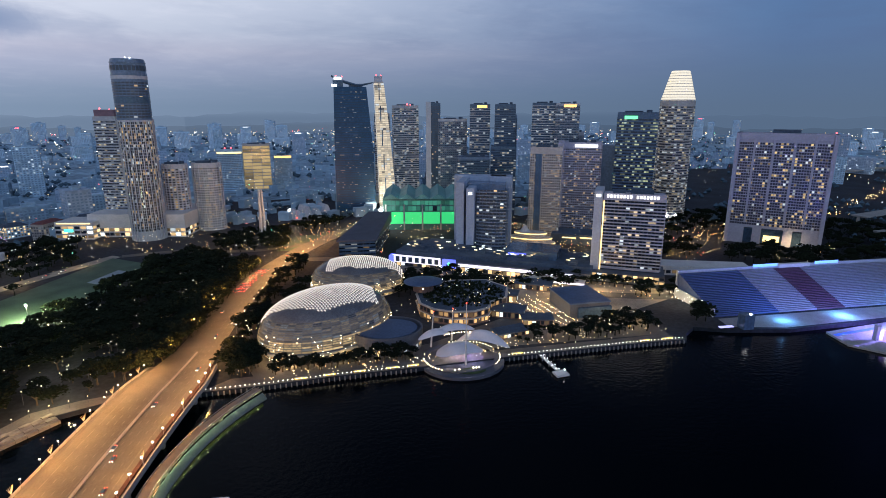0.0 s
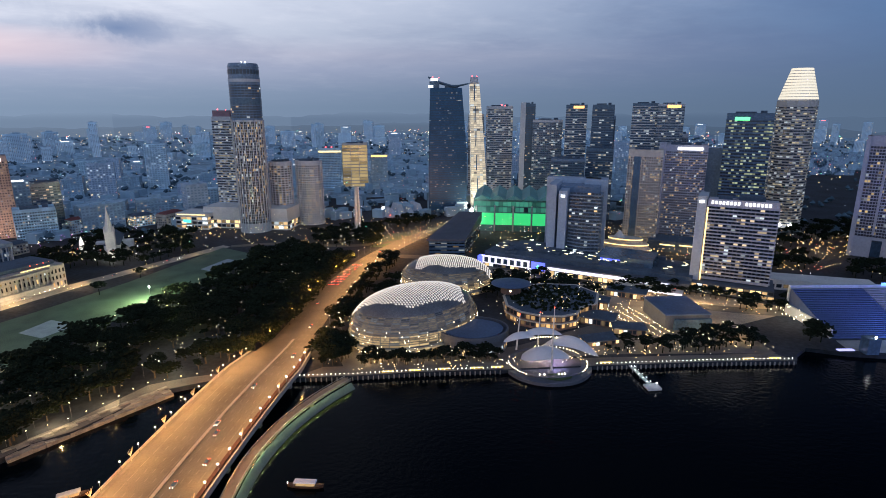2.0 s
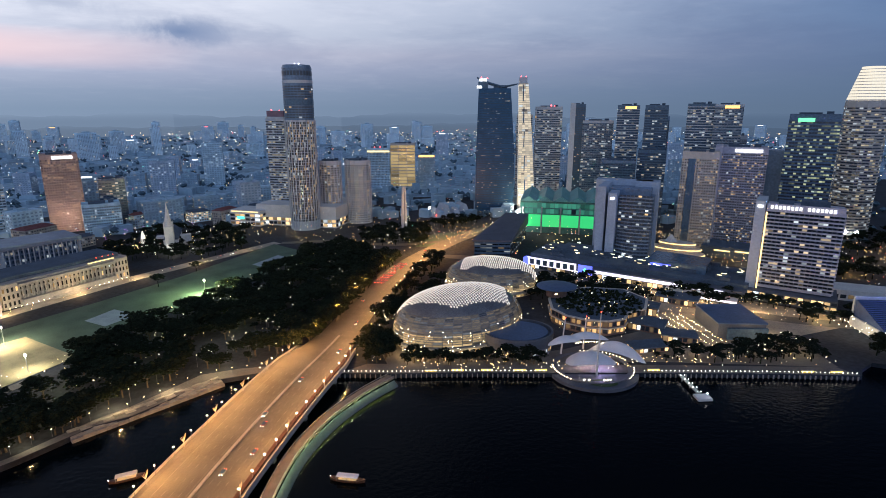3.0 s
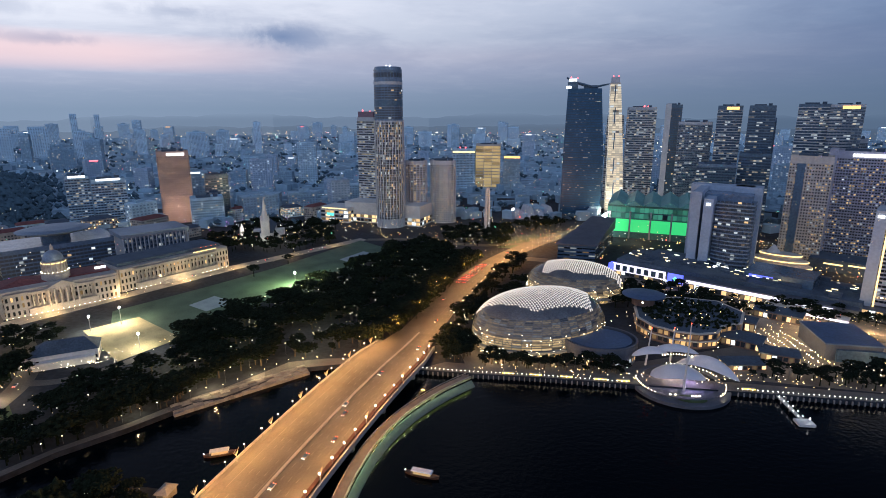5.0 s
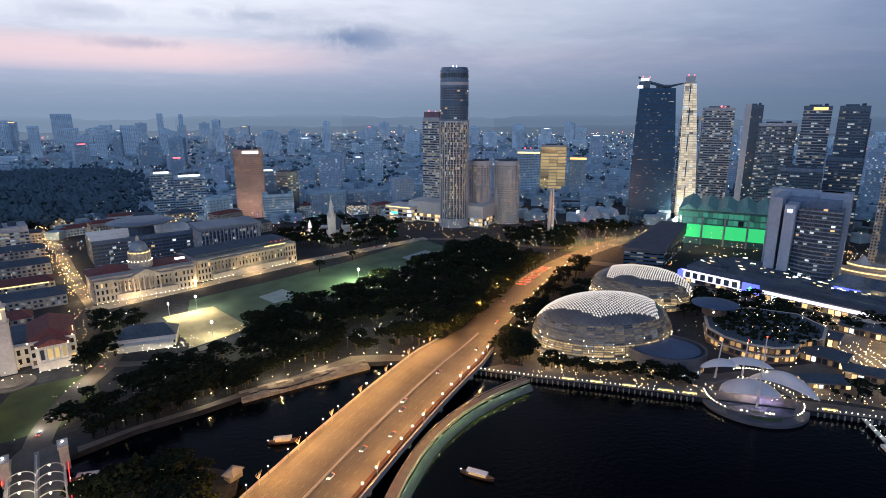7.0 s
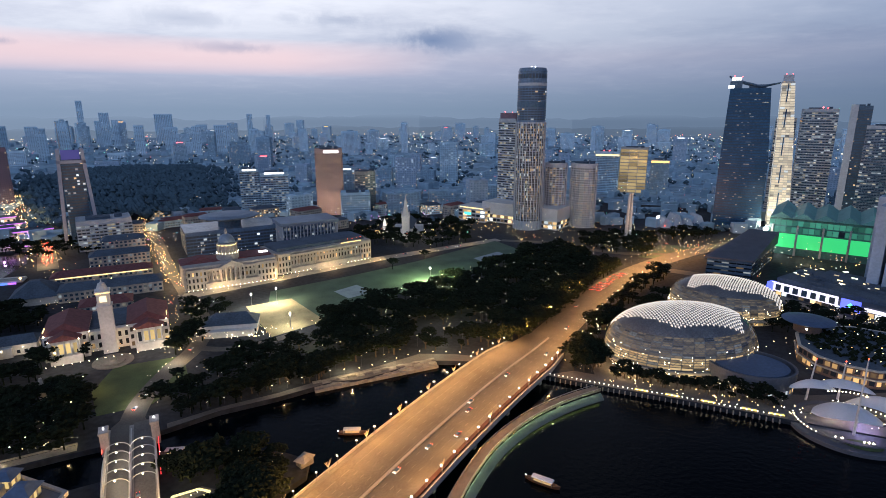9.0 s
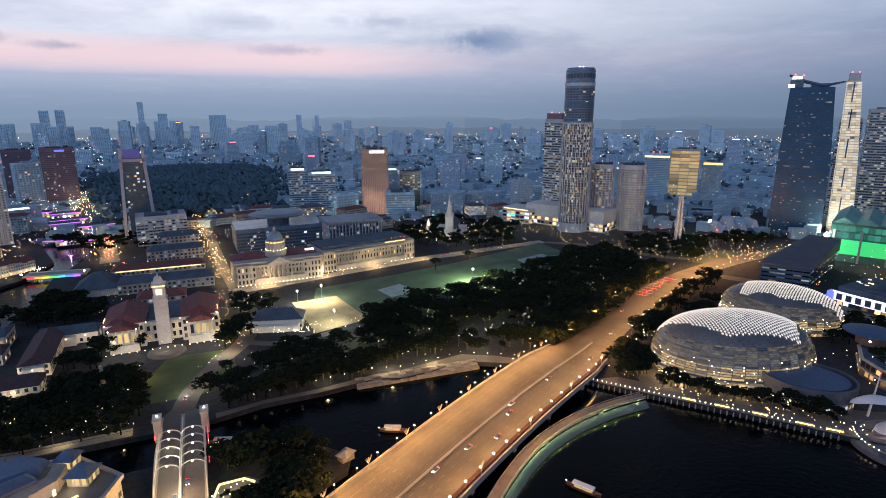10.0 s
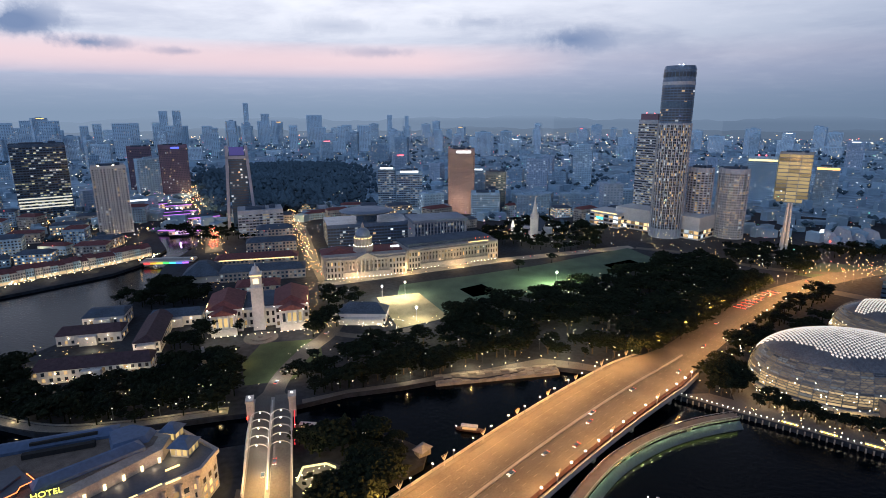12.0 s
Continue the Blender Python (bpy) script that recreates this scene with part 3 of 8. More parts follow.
# playing field and lawns
flat("padang_field", [(-272, 193), (-231, 264), (-190, 345), (-136, 484), (-88, 446), (-105, 350), (-140, 270), (-165, 210), (-186, 150), (-215, 128), (-240, 150)], 3.12, M_GRASS,
     "broad mown playing field, partly floodlit", "field")
flat("cricket_square", [(-264, 150), (-240, 184), (-178, 149), (-197, 104)], 3.2, mat("dry_pale_turf", (0.30, 0.26, 0.15), 0.95, scale=0.1, vary=0.3, fine=15), "floodlit pale green cricket nets ground", "field")
for pts in ([(-215, 217), (-206, 244), (-179, 231), (-191, 205)], [(-132, 387), (-115, 428), (-86, 408), (-104, 368)]):
    flat("pitch_cover", pts, 3.24, M_TARP, "grey covered cricket pitch on the field", "field")
flat("connaught_street", [(-347, 150), (-300, 232), (-246, 340), (-140, 497), (-128, 488), (-232, 330), (-288, 222), (-330, 143)], 3.10, M_LITPAVE, "pale street before the colonnaded court buildings", "road")
flat("theatre_lawn", [(-262, 20), (-233, 52), (-205, 30), (-196, -5), (-214, -28), (-243, -10)], 3.12, M_LAWN, "dark lawn before the clock tower hall", "field")
flat("monument_park_lawn", [(48, 470), (70, 545), (120, 560), (105, 520), (75, 470)], 3.12, M_GRASS, "dim green lawn by the memorial column", "field")
flat("street_parliament", [(-338, 146), (-350, 166), (-440, 230), (-552, 312), (-690, 400), (-696, 388), (-548, 294), (-434, 210)], 3.11, M_STREET, "lamp-lit street between office blocks", "road")
river_road = smooth_line([(-183, -32), (-203, -8), (-222, 28), (-236, 66), (-262, 100), (-312, 138), (-338, 150)], 6)
solid("street_riverside", Geo().ribbon(river_road, [18, 18, 18] + [13] * (len(river_road) - 3), [3.16] * len(river_road), 0.1), M_STREET, "pale street leading off the arched bridge", "road", "structure")
solid("street_lawn", Geo().ribbon(smooth_line([(-236, 66), (-215, 72), (-196, 92), (-184, 118)], 6), 8, [3.17] * 19, 0.1), M_STREET, "curving pale street by the clubhouse", "road", "structure")
solid("street_north", Geo().ribbon(smooth_line([(-128, 490), (-60, 500), (20, 480), (98, 505)], 6), 12, [3.13] * 19, 0.1), M_STREET, "street across the head of the field", "road", "structure")
solid("street_marina", Geo().ribbon(smooth_line([(60, 425), (130, 410), (200, 345), (290, 265), (380, 215), (470, 205), (560, 260)], 6), 16, [3.14] * 37, 0.1), M_STREET, "street along the shopping centre", "road", "structure")
flat("bay_promenade", [(13, 123.5), (49, 123), (98, 124.4), (153, 123.4), (216, 123.4), (305, 122), (358, 119), (350, 131), (216, 135), (98, 136), (30, 137)], 3.15, M_PAVE, "paved bayside promenade", "pavement")
flat("river_promenade", [(-38, 124.5), (-57, 117.6), (-71, 111.6), (-84, 88.6), (-97, 70.6), (-112, 60.6), (-132, 30.6), (-153, 4.6), (-166, -21), (-170, -18), (-156.5, 6.5), (-135, 34.5), (-116, 66), (-103, 80), (-92, 98), (-78, 121), (-55, 130), (-38, 133)],
     3.15, M_PAVE, "paved riverside walk under trees", "pavement")
flat("market_plaza", [(262, 206), (300, 150), (352, 182), (400, 200), (430, 214), (370, 262), (296, 292), (262, 300)], 3.09, mat("sandy_plaza_paving", (0.30, 0.25, 0.20), 0.9, scale=0.1, vary=0.3), "paved plaza under orange lamps", "pavement")
flat("theatre_forecourt", [(44, 136), (60, 132), (150, 136), (230, 140), (352, 131), (352, 180), (250, 200), (170, 160), (110, 142), (60, 150), (40, 190), (30, 180)], 3.14, M_PAVE, "paved forecourt round the domes", "pavement")
for i in range(2, len(FOOT) - 6, 2):
    x, y = sides(FOOT, 8.0)[0][i]
    lamp("green_edge_lamp", x, y, 4.6, (0.80, 1.0, 0.42), 330, 0.15)
west_quay = smooth_line([(-194, -53), (-208, -71), (-231, -99), (-262, -125), (-318, -145)], 6)
solid("pavement_west_quay", Geo().ribbon(west_quay, 5.5, [3.25] * len(west_quay), 0.2), M_LITPAVE, "lit stone walk along the river wall", "pavement", "structure")
solid("pavement_wall", Geo().ribbon(sides(west_quay, 7.0)[1], 0.5, [4.2] * len(west_quay), 1.0), M_QUAY, "low stone parapet of the river walk", "wall", "structure")
for k in (2, 8, 14, 20):
    lamp("quay_walk_lamp", west_quay[k][0] - 1, west_quay[k][1] + 1, 6.5, (1.0, 0.76, 0.42), 1100, 0.3)
solid("street_quay", Geo().ribbon(smooth_line([(-118, -84), (-96, -104), (-70, -130), (-50, -170)], 6), 24, [5.7 - 0.14 * k for k in range(19)], 0.3), M_STREET, "lamp-lit street south of the arched bridge", "road", "structure")


# ---- towers north of the bay ----
# round hotel tower
t = thing("hotel_tower", "very tall round grey hotel tower with dark upper floors", "tower", -118, 585, 0, -14)
R = ellipse(20.3, 20.3, 28)
part("body", Geo().prism(R, 3, 158), M_GREYT, t)
part("upper_body", Geo().prism(ellipse(20.3, 20.3, 28), 158, 214), M_BLUEG, t, "dark blue-grey glazed upper floors")
part("glazing", panes_on(Geo(), R, 16, 156, 3.5, 2.25, 0.82, 0.80), W_HOTEL, t, "rows of hotel windows, some lit", kind="stuff")
part("ribbing", piers_on(Geo(), R, 3, 158, 4.5, 0.9, 1.3), M_GREYT, t, kind="stuff")
part("banding", bands_on(Geo(), R, 16, 158, 3.5, 0.6, 0.5), M_GREYT, t, kind="stuff")
part("upper_glazing", panes_on(Geo(), R, 160, 205, 3.4, 4.2, 0.85, 0.6), W_FEW, t, kind="stuff")
part("machine_floor", Geo().prism(grown(R, 0.25), 178, 186), M_DARKG, t, "dark louvred band")
part("collar", Geo().prism(grown(R, 0.2), 207, 211), M_GREYT, t, "pale rim band")
part("crown", Geo().prism(grown(R, -0.4), 214, 226), M_BLUEG, t)
part("crown_rim", Geo().prism(grown(R, 0.1), 226, 231, grown(R, -1.6)), M_BLUEG, t)
part("crown_glazing", panes_on(Geo(), grown(R, -0.2), 215, 227, 10, 4.2, 0.8, 0.6), W_FEW, t, kind="stuff")
part("roof_edge_lights", Geo().bead(12, -16, 231.6, 0.8).bead(8, -19, 231.6, 0.6), G_WHITE, t, "white roof lamps")

t = tower("office_tower", "grey office tower with lit horizontal floors", "tower", -166, 655, -14, rect(30, 30), 160, M_GREYT, W_OFFICE2, 3.8, 3.0, band=1.2, wide=0.95)
part("attic", Geo().prism(rect(27, 27), 160, 170), M_BROWN, t, "dark red attic storey")
part("roof_light", Geo().bead(-8, -8, 171.4, 1.4).bead(6, -10, 170.6, 0.9), G_RSIGN, t, "red aircraft lamps")
for x, y, w in ((-86, 622, 33), (-46, 630, 39)):
    R2 = ellipse(w / 2, w / 2 * 0.8, 20)
    tt = tower("hotel_wing", "rounded grey hotel wing with deep vertical fins", "tower", x, y, -10, R2, 97, M_GREYT, W_HOTEL, 3.4, 4.5, z0=3, pier=1.1, band=0.5, group="twin hotel wings")
t = thing("shopping_podium", "low pale shopping podium under the hotel towers", "mall", -125, 640, 0, -14)
part("body", Geo().prism(rect(130, 90), 3, 34), M_WHITE, t)
part("lower_hall", Geo().prism(rect(50, 40, -75, -40), 3, 26), M_WHITE, t)
part("shop_glazing", panes_on(Geo(), rect(130, 90), 4, 16, 6, 7, 0.85, 0.7), W_SHOP, t, kind="stuff")
part("hall_glazing", panes_on(Geo(), rect(50, 40, -75, -40), 4, 24, 6, 8, 0.85, 0.6), W_SHOP, t, kind="stuff")
part("cornice_light", Geo().box(-75, -60.4, 24, 44, 0.5, 1.0), G_COVE, t, "warm cornice light")
part("screen", Geo().box(-82, -60.6, 13, 12, 0.4, 4), glow("teal_screen", (0.1, 0.9, 0.75), 1.6), t, "teal video screen")

# twin slanted towers with swept canopies
t = thing("slanted_tower", "dark glass tower with swept canopy roof", "tower", 172, 735, 0, -5)
low, high = rect(64, 36), rect(52, 30, -3, 0)
g = Geo().prism(low, 3, 95).prism(low, 95, 205, high)
part("body", g, M_NIGHTGLASS, t)
g = Geo()
for z0, z1, f0, f1 in ((6, 95, 0, 0), (95, 200, 0, 1)):
    for k in range(int((z1 - z0) / 4.0)):
        f = (f0 + (f1 - f0) * k * 4.0 / (z1 - z0))
        pl = [(a[0] + (b[0] - a[0]) * f, a[1] + (b[1] - a[1]) * f) for a, b in zip(low, high)]
        panes_on(g, pl, z0 + 4.0 * k, z0 + 4.0 * k + 4.0, 4.0, 2.6 if k % 4 else 8.0, 0.94, 0.3)
part("glazing", g, pane("dark_tower_windows", 0.13, 0.20, warm=(1.0, 0.84, 0.55), coolness=0.4, glass=(0.018, 0.05, 0.095), rough=0.3), t, kind="stuff")
part("crown_frame", Geo().box(-22, -8, 205, 16, 12, 10).box(6, 0, 205, 22, 18, 5), M_DARKG, t)
for dy in (-12, 12):
    part("canopy_sweep", Geo().tube([(-32, dy, 222), (-12, dy, 213), (10, dy, 207), (34, dy, 212)], [1.2, 2.2, 2.0, 0.8], 6), M_DARKG, t)
part("roof_sign", Geo().box(-22, -15, 216, 12, 0.6, 4).box(-28, -15.4, 205, 8, 0.6, 4), G_SIGN, t, "white lit sign frame")
part("roof_light", Geo().bead(-25, -14, 222, 1.3).bead(-15, -14, 221, 1.2), G_RSIGN, t, "red aircraft lamps")
t = thing("slanted_tower", "pale lit slender tower leaning on its dark neighbour", "tower", 221, 745, 0, -5)
a0, a1, a2 = rect(27, 34, 6, 0), rect(22, 32, 2, 0), rect(15, 30, -4, 0)
part("body", Geo().prism(a0, 3, 35).prism(a0, 35, 120, a1).prism(a1, 120, 214, a2), M_TAN, t)
g = Geo()
for k in range(56):
    z = 10 + 3.6 * k
    f = min(1, max(0, (z - 35) / 85))
    f2 = min(1, max(0, (z - 120) / 94))
    pl = [(p[0] + (q[0] - p[0]) * f + (r[0] - q[0]) * f2, p[1] + (q[1] - p[1]) * f) for p, q, r in zip(a0, a1, a2)]
    panes_on(g, pl, z, z + 3.6, 3.6, 5.2, 0.96, 0.80)
# floodlight on the cream face is put into the panes as emission
part("glazing", g, pane("floodlit_cream_panes", 0.97, 0.36, warm=(1.0, 0.86, 0.62), coolness=0.1, glass=(0.3, 0.28, 0.24), uneven=0.35), t, kind="stuff")
part("top_fin", Geo().box(-4, 0, 214, 12, 26, 9), M_GREYT, t)
for z_ in (30, 70, 110, 150, 185):
    part("dark_seam", Geo().box(4.5 - z_ * 0.045, -17.6 + z_ * 0.009, z_, 1.6, 0.6, 26), M_NIGHTGLASS, t)
part("roof_light", Geo().bead(-8, -13, 224, 1.2).bead(0, -13, 224, 1.0), G_RSIGN, t, "red aircraft lamps")

# office cluster
CLUSTER = ((275, 817, 45, 36, 175, M_GREYT, W_OFFICE, "pale grey office tower with a red roof lamp", 5), (319, 779, 25, 36, 179, M_DARKG, W_FEW, "slim dark office tower with pale edge", 13),
           (350, 760, 50, 32, 152, M_GREYT, W_OFFICE, "broad grey office block", 15), (387, 718, 34, 34, 177, M_DARKG, W_OFFICE, "dark office tower with orange roof sign", 18),
           (421, 686, 34, 34, 177, M_DARKG, W_OFFICE, "dark glass office tower with rounded top", 20), (400, 634, 40, 30, 112, M_DARKG, W_OFFICE, "dark lower office block", 20),
           (476, 652, 38, 34, 179, M_DARKG, W_OFFICE, "dark glass office tower", 24), (508, 632, 38, 34, 178, M_GREYT, W_OFFICE, "grey office tower with orange roof sign", 26),
           (349, 630, 50, 30, 97, M_BLUEG, W_OFFICE, "low glazed office block", 18), (245, 905, 30, 30, 160, M_TAN, W_OFFICE, "distant tan office tower with orange sign", 9),
           (470, 800, 34, 30, 158, M_BLUEG, W_FEW, "distant glazed office slab", 22), (560, 700, 30, 30, 130, M_GREYT, W_FEW, "distant grey office slab", 28))
for k, (x, y, w, d, h, wall, win_, lab, az) in enumerate(CLUSTER):
    tt = tower("office_tower", lab, "tower", x, y, -az, rect(w, d), h, wall, win_, 3.9, 3.2, band=0.7 if k % 2 else 1.2, wide=0.9, group="office cluster", band_mat=M_GREYT if k % 3 == 0 else M_DARKG)
    if "orange" in lab:
        part("roof_sign", Geo().box(w * 0.1, -d / 2 - 0.6, h - 4.5, w * 0.5, 0.5, 4), G_OSIGN, tt, "orange lit roof sign")
    if "red" in lab:
        part("roof_light", Geo().bead(2, -d / 2, h + 3, 1.8).bead(8, -d / 2, h + 2.4, 1.2), G_RSIGN, tt, "red roof lamps")
    if "pale edge" in lab:
        part("edge_wall", Geo().box(-w / 2 + 4, -d / 2 - 0.8, 3, 9, 1.6, h), M_GREYT, tt, "pale blank edge wall")

# convention hall with green-lit wall
t = thing("convention_hall", "convention hall with glass roof and green-lit wall", "hall", 255, 580, 0, -13)
part("body", Geo().prism(rect(112, 70), 3, 48), mat("green_tinted_hall_glass", (0.07, 0.17, 0.16), 0.25, scale=0.05, vary=0.3), t)
part("lit_wall", Geo().box(0, -35.6, 12, 110, 0.8, 17), G_GREENWALL, t, "wall lit bright green")
for k in range(5):
    part("column", Geo().box(-52 + 26 * k, -36.6, 3, 2.2, 2.0, 37), M_STEEL, t)
g = Geo()
for k in range(5):
    x0, x1 = -56 + 22.4 * k, -56 + 22.4 * (k + 1)
    g.add(((x0, -37, 48), (x1, -37, 48), ((x0 + x1) / 2, -37, 55), (x0, 35, 52), (x1, 35, 52), ((x0 + x1) / 2, 35, 60)), ((0, 1, 2), (0, 2, 5, 3), (2, 1, 4, 5), (4, 3, 5)))
# teal of the lit glass roof is put into the base colour
part("roof", g, mat("teal_hall_roof", (0.12, 0.33, 0.33), 0.4, scale=0.06, vary=0.25), t, "folded roof in the teal of lit glass")
part("clerestory", panes_on(Geo(), rect(112, 70), 30, 47, 8, 6, 0.9, 0.8), pane("green_clerestory", 0.95, 0.20, warm=(0.12, 0.72, 0.48), coolness=0.0, uneven=0.6), t, kind="stuff")
# lamps added over the eaves for the green glow on the roof
for k in (-40, -10, 20, 50):
    lamp("green_wall_light", 252 + k, 552 + k * -0.23, 51, (0.10, 1.0, 0.55), 6000, 0.2)
solid("stadium_floodlight", Geo().bead(188, 548, 34, 3.2, 3.6).box(188, 549, 3, 0.8, 0.8, 30), G_FLOOD, "dazzling white floodlight on a mast", "lamp")

# wedge-roofed low block
t = thing("wedge_block", "low dark office block with a sloping blue roof", "building", 0, 0, 0)
W1 = [(120, 420), (162, 417), (196, 520), (170, 528)]
part("body", Geo().prism(W1, 3, 22), M_DARKG, t)
part("glazing", panes_on(Geo(), W1, 4, 22, 4.2, 6.5, 0.95, 0.36), pane("cool_lit_strips", 0.4, 0.24, coolness=0.8, glass=(0.01, 0.014, 0.02)), t, kind="stuff")
part("roof", Geo().add([(x, y, 22.3) for x, y in grown(W1, 2)] + [(x, y, z) for (x, y), z in zip(grown(W1, 2), (24, 24, 36, 36))],
                       ((0, 3, 2, 1), (4, 5, 6, 7), (0, 1, 5, 4), (1, 2, 6, 5), (2, 3, 7, 6), (3, 0, 4, 7))), M_DRUM, t)

# atrium hotel with stepped fan facade
M_ATRIUM = mat("pale_blue_grey_panels", (0.34, 0.41, 0.52), 0.7, scale=0.05, vary=0.15)
t = thing("atrium_hotel", "blue-grey atrium hotel with stepped fan terraces", "hotel", 286, 405, 0, -24)
part("side_wall", Geo().box(-19, -4, 3, 9, 60, 89).box(-7, -6, 3, 9, 64, 83), M_ATRIUM, t, "tall blank end walls")
part("core", Geo().box(4, 8, 3, 52, 40, 85), M_BLUEG, t)
part("rear_slab", Geo().box(24, 22, 3, 26, 22, 91).box(-2, 24, 3, 62, 14, 91), M_ATRIUM, t, "pale rear slab")
gw = Geo()
for k in range(19):
    z = 13 + 3.7 * k
    out = 16 * (1 - k / 19) ** 1.4
    arc = [(-2 + 4 * j, -20 - out * math.sin(math.pi * (0.15 + 0.6 * j / 9)) - 5) for j in range(10)]
    poly = arc + [(34, 6), (-2, 6)]
    part("terrace", Geo().prism(poly, z, z + 1.3), M_BLUEROOF, t)
    panes_on(gw, grown(poly, -1.2), z + 1.3, z + 3.7, 2.4, 4, 0.85, 0.8, skip=(9, 10, 11))
part("glazing", gw, W_FEW, t, kind="stuff")
part("sign", Geo().box(-7, -38.4, 79, 4.2, 0.5, 2.8), G_SIGN, t, "small white lit emblem")

# slab hotels behind
t = tower("slab_hotel", "tan hotel slab with lit rooms", "hotel", 392, 455, -25, rect(40, 24), 123, M_TAN, W_HOTEL, 3.3, 3.4, z0=3, wide=0.6, band=0.4, crown=4)
part("dark_bay", Geo().box(-9, -12.6, 8, 8, 1.0, 108), M_DARKG, t, "dark glazed recess")
t = tower("slab_hotel", "tall hotel slab with bronze windows and blank end wall", "hotel", 462, 492, -28, rect(54, 30), 126, M_LILAC, W_HOTEL, 3.3, 3.4, z0=3, wide=0.75, band=0.5, crown=4)
part("end_wall", Geo().box(-27, -5, 8, 8, 40, 121), M_LILAC, t, "blank pale end wall")
part("side_tower", Geo().box(36, 8, 8, 18, 30, 116), M_BLUEG, t)
part("roof_sign", Geo().box(6, -15.8, 121, 30, 0.6, 3.6), G_SIGN, t, "white lit roof sign")
t = tower("office_tower", "dark office tower with green roof sign", "tower", 515, 445, -33, rect(50, 36), 166, M_DARKG, W_GREENISH, 3.9, 2.6, band=1.1, band_mat=M_DARKG, wide=0.85, crown=6)
part("roof_sign", Geo().box(-8, -18.8, 159, 16, 0.6, 4), G_GSIGN, t, "green lit roof sign")
# pyramid-crowned tower
t = tower("pyramid_tower", "tall tower with a glowing pyramid crown", "tower", 642, 537, -36, ellipse(25, 25, 12), 182, M_TAN, W_OFFICE2, 3.9, 3.6, z0=3, band=1.0, wide=0.8, plant=False, crown=3)
part("crown", Geo().prism(grown(ellipse(25, 25, 12), -0.5), 184, 226, ellipse(13, 13, 12)), G_CREAM, t, "pyramid crown lit cream white")
g = Geo()
for k in range(11):
    f = k / 11
    g.prism(ellipse(24.8 - 11.6 * f, 24.8 - 11.6 * f, 12), 184 + 42 * f, 184 + 42 * f + 0.7)
part("crown_louvres", g, M_WHITE, t)
part("base_lamps", Geo().bead(-14, -26, 12, 3).bead(0, -29, 12, 3).bead(13, -26, 12, 3), G_WHITE, t, "white base lamps")

# waterfront hotel with sign
t = thing("waterfront_hotel", "pale banded hotel slab with lit roof lettering", "hotel", 402, 272, 0, -33)
B = rect(58, 26, 3, 0)
part("body", Geo().prism(B, 14, 90), M_LILAC, t)
part("glazing", panes_on(Geo(), B, 16.1, 86, 3.3, 3.6, 0.94, 0.55), pane("hotel_balcony_windows", 0.22, 0.55, warm=(1.0, 0.78, 0.5), coolness=0.35, glass=(0.012, 0.016, 0.024)), t, kind="stuff")
part("banding", bands_on(Geo(), B, 16.1, 86, 3.3, 1.0, 1.0), M_LILAC, t, kind="stuff")
part("end_tower", Geo().box(-31, 1, 6, 8, 34, 88), M_GREYT, t, "blank grey end tower")
part("edge_light", Geo().box(-25.5, -14.4, 10, 1.2, 0.8, 74), G_COVE, t, "warm vertical light strip")
part("podium", Geo().box(0, -3, 3, 74, 40, 10), M_DRUM, t)
part("podium_glazing", panes_on(Geo(), rect(74, 40, 0, -3), 4, 12.6, 4.2, 5, 0.8, 0.6), W_SHOP, t, kind="stuff")
part("parapet", Geo().box(3, -13.4, 86, 58, 0.8, 6), M_LILAC, t)
part("emblem", Geo().box(-31, -16.6, 88, 4.6, 0.5, 2.4), G_SIGN, t, "white lit emblem")
part("roof_plant", Geo().box(10, 4, 90, 22, 10, 4).box(-12, 4, 90, 12, 8, 3), M_SLATE, t)
for k in range(16):
    if k != 8:
        part("roof_letter", Geo().box(-22 + 3.1 * k, -14.2, 87.4, 1.9, 0.4, 2.9), G_SIGN, t, "white lit plain bar of the roof sign")

# broad twin-gabled hotel
t = thing("broad_hotel", "broad rose-grey hotel slab with lit windows over arches", "hotel", 667, 356, 0, -46)
B = rect(104, 30)
part("body", Geo().prism(B, 24, 141), M_LILAC, t)
part("glazing", panes_on(Geo(), rect(98, 30), 27, 134, 3.5, 2.8, 0.84, 0.70), pane("broad_hotel_windows", 0.22, 0.45, warm=(1.0, 0.7, 0.28), coolness=0.3, glass=(0.035, 0.036, 0.06), rough=0.3), t, kind="stuff")
for x in (-51.5, 51.5):
    part("end_wall", Geo().box(x, 0, 3, 4, 36, 140), M_LILAC, t, "pale end wall")
for x in (-32, -11, 11, 32):
    part("pier", Geo().box(x, -15.6, 30, 2.6, 1.4, 110), M_LILAC, t)
part("roof_band", Geo().prism(grown(B, 0.8), 135, 143), M_LILAC, t)
for x, w in ((-42, 20), (-17, 10), (17, 10), (42, 20)):
    part("base_pier", Geo().box(x, 0, 3, w, 30, 21), M_LILAC, t)
part("lobby", Geo().box(0, 2, 3, 98, 20, 18), M_DARKG, t)
part("lobby_light", Geo().box(0, -9, 5, 18, 0.6, 9), G_COVE, t, "warm lit lobby wall")
part("roof_plant", Geo().box(0, 4, 143, 30, 10, 4), M_SLATE, t)
part("roof_light", Geo().bead(50, -10, 144.5, 1.1), G_RSIGN, t, "red roof lamp")
lamp("lobby_lamp", 665, 325, 10, (1.0, 0.7, 0.35), 9000, 2)

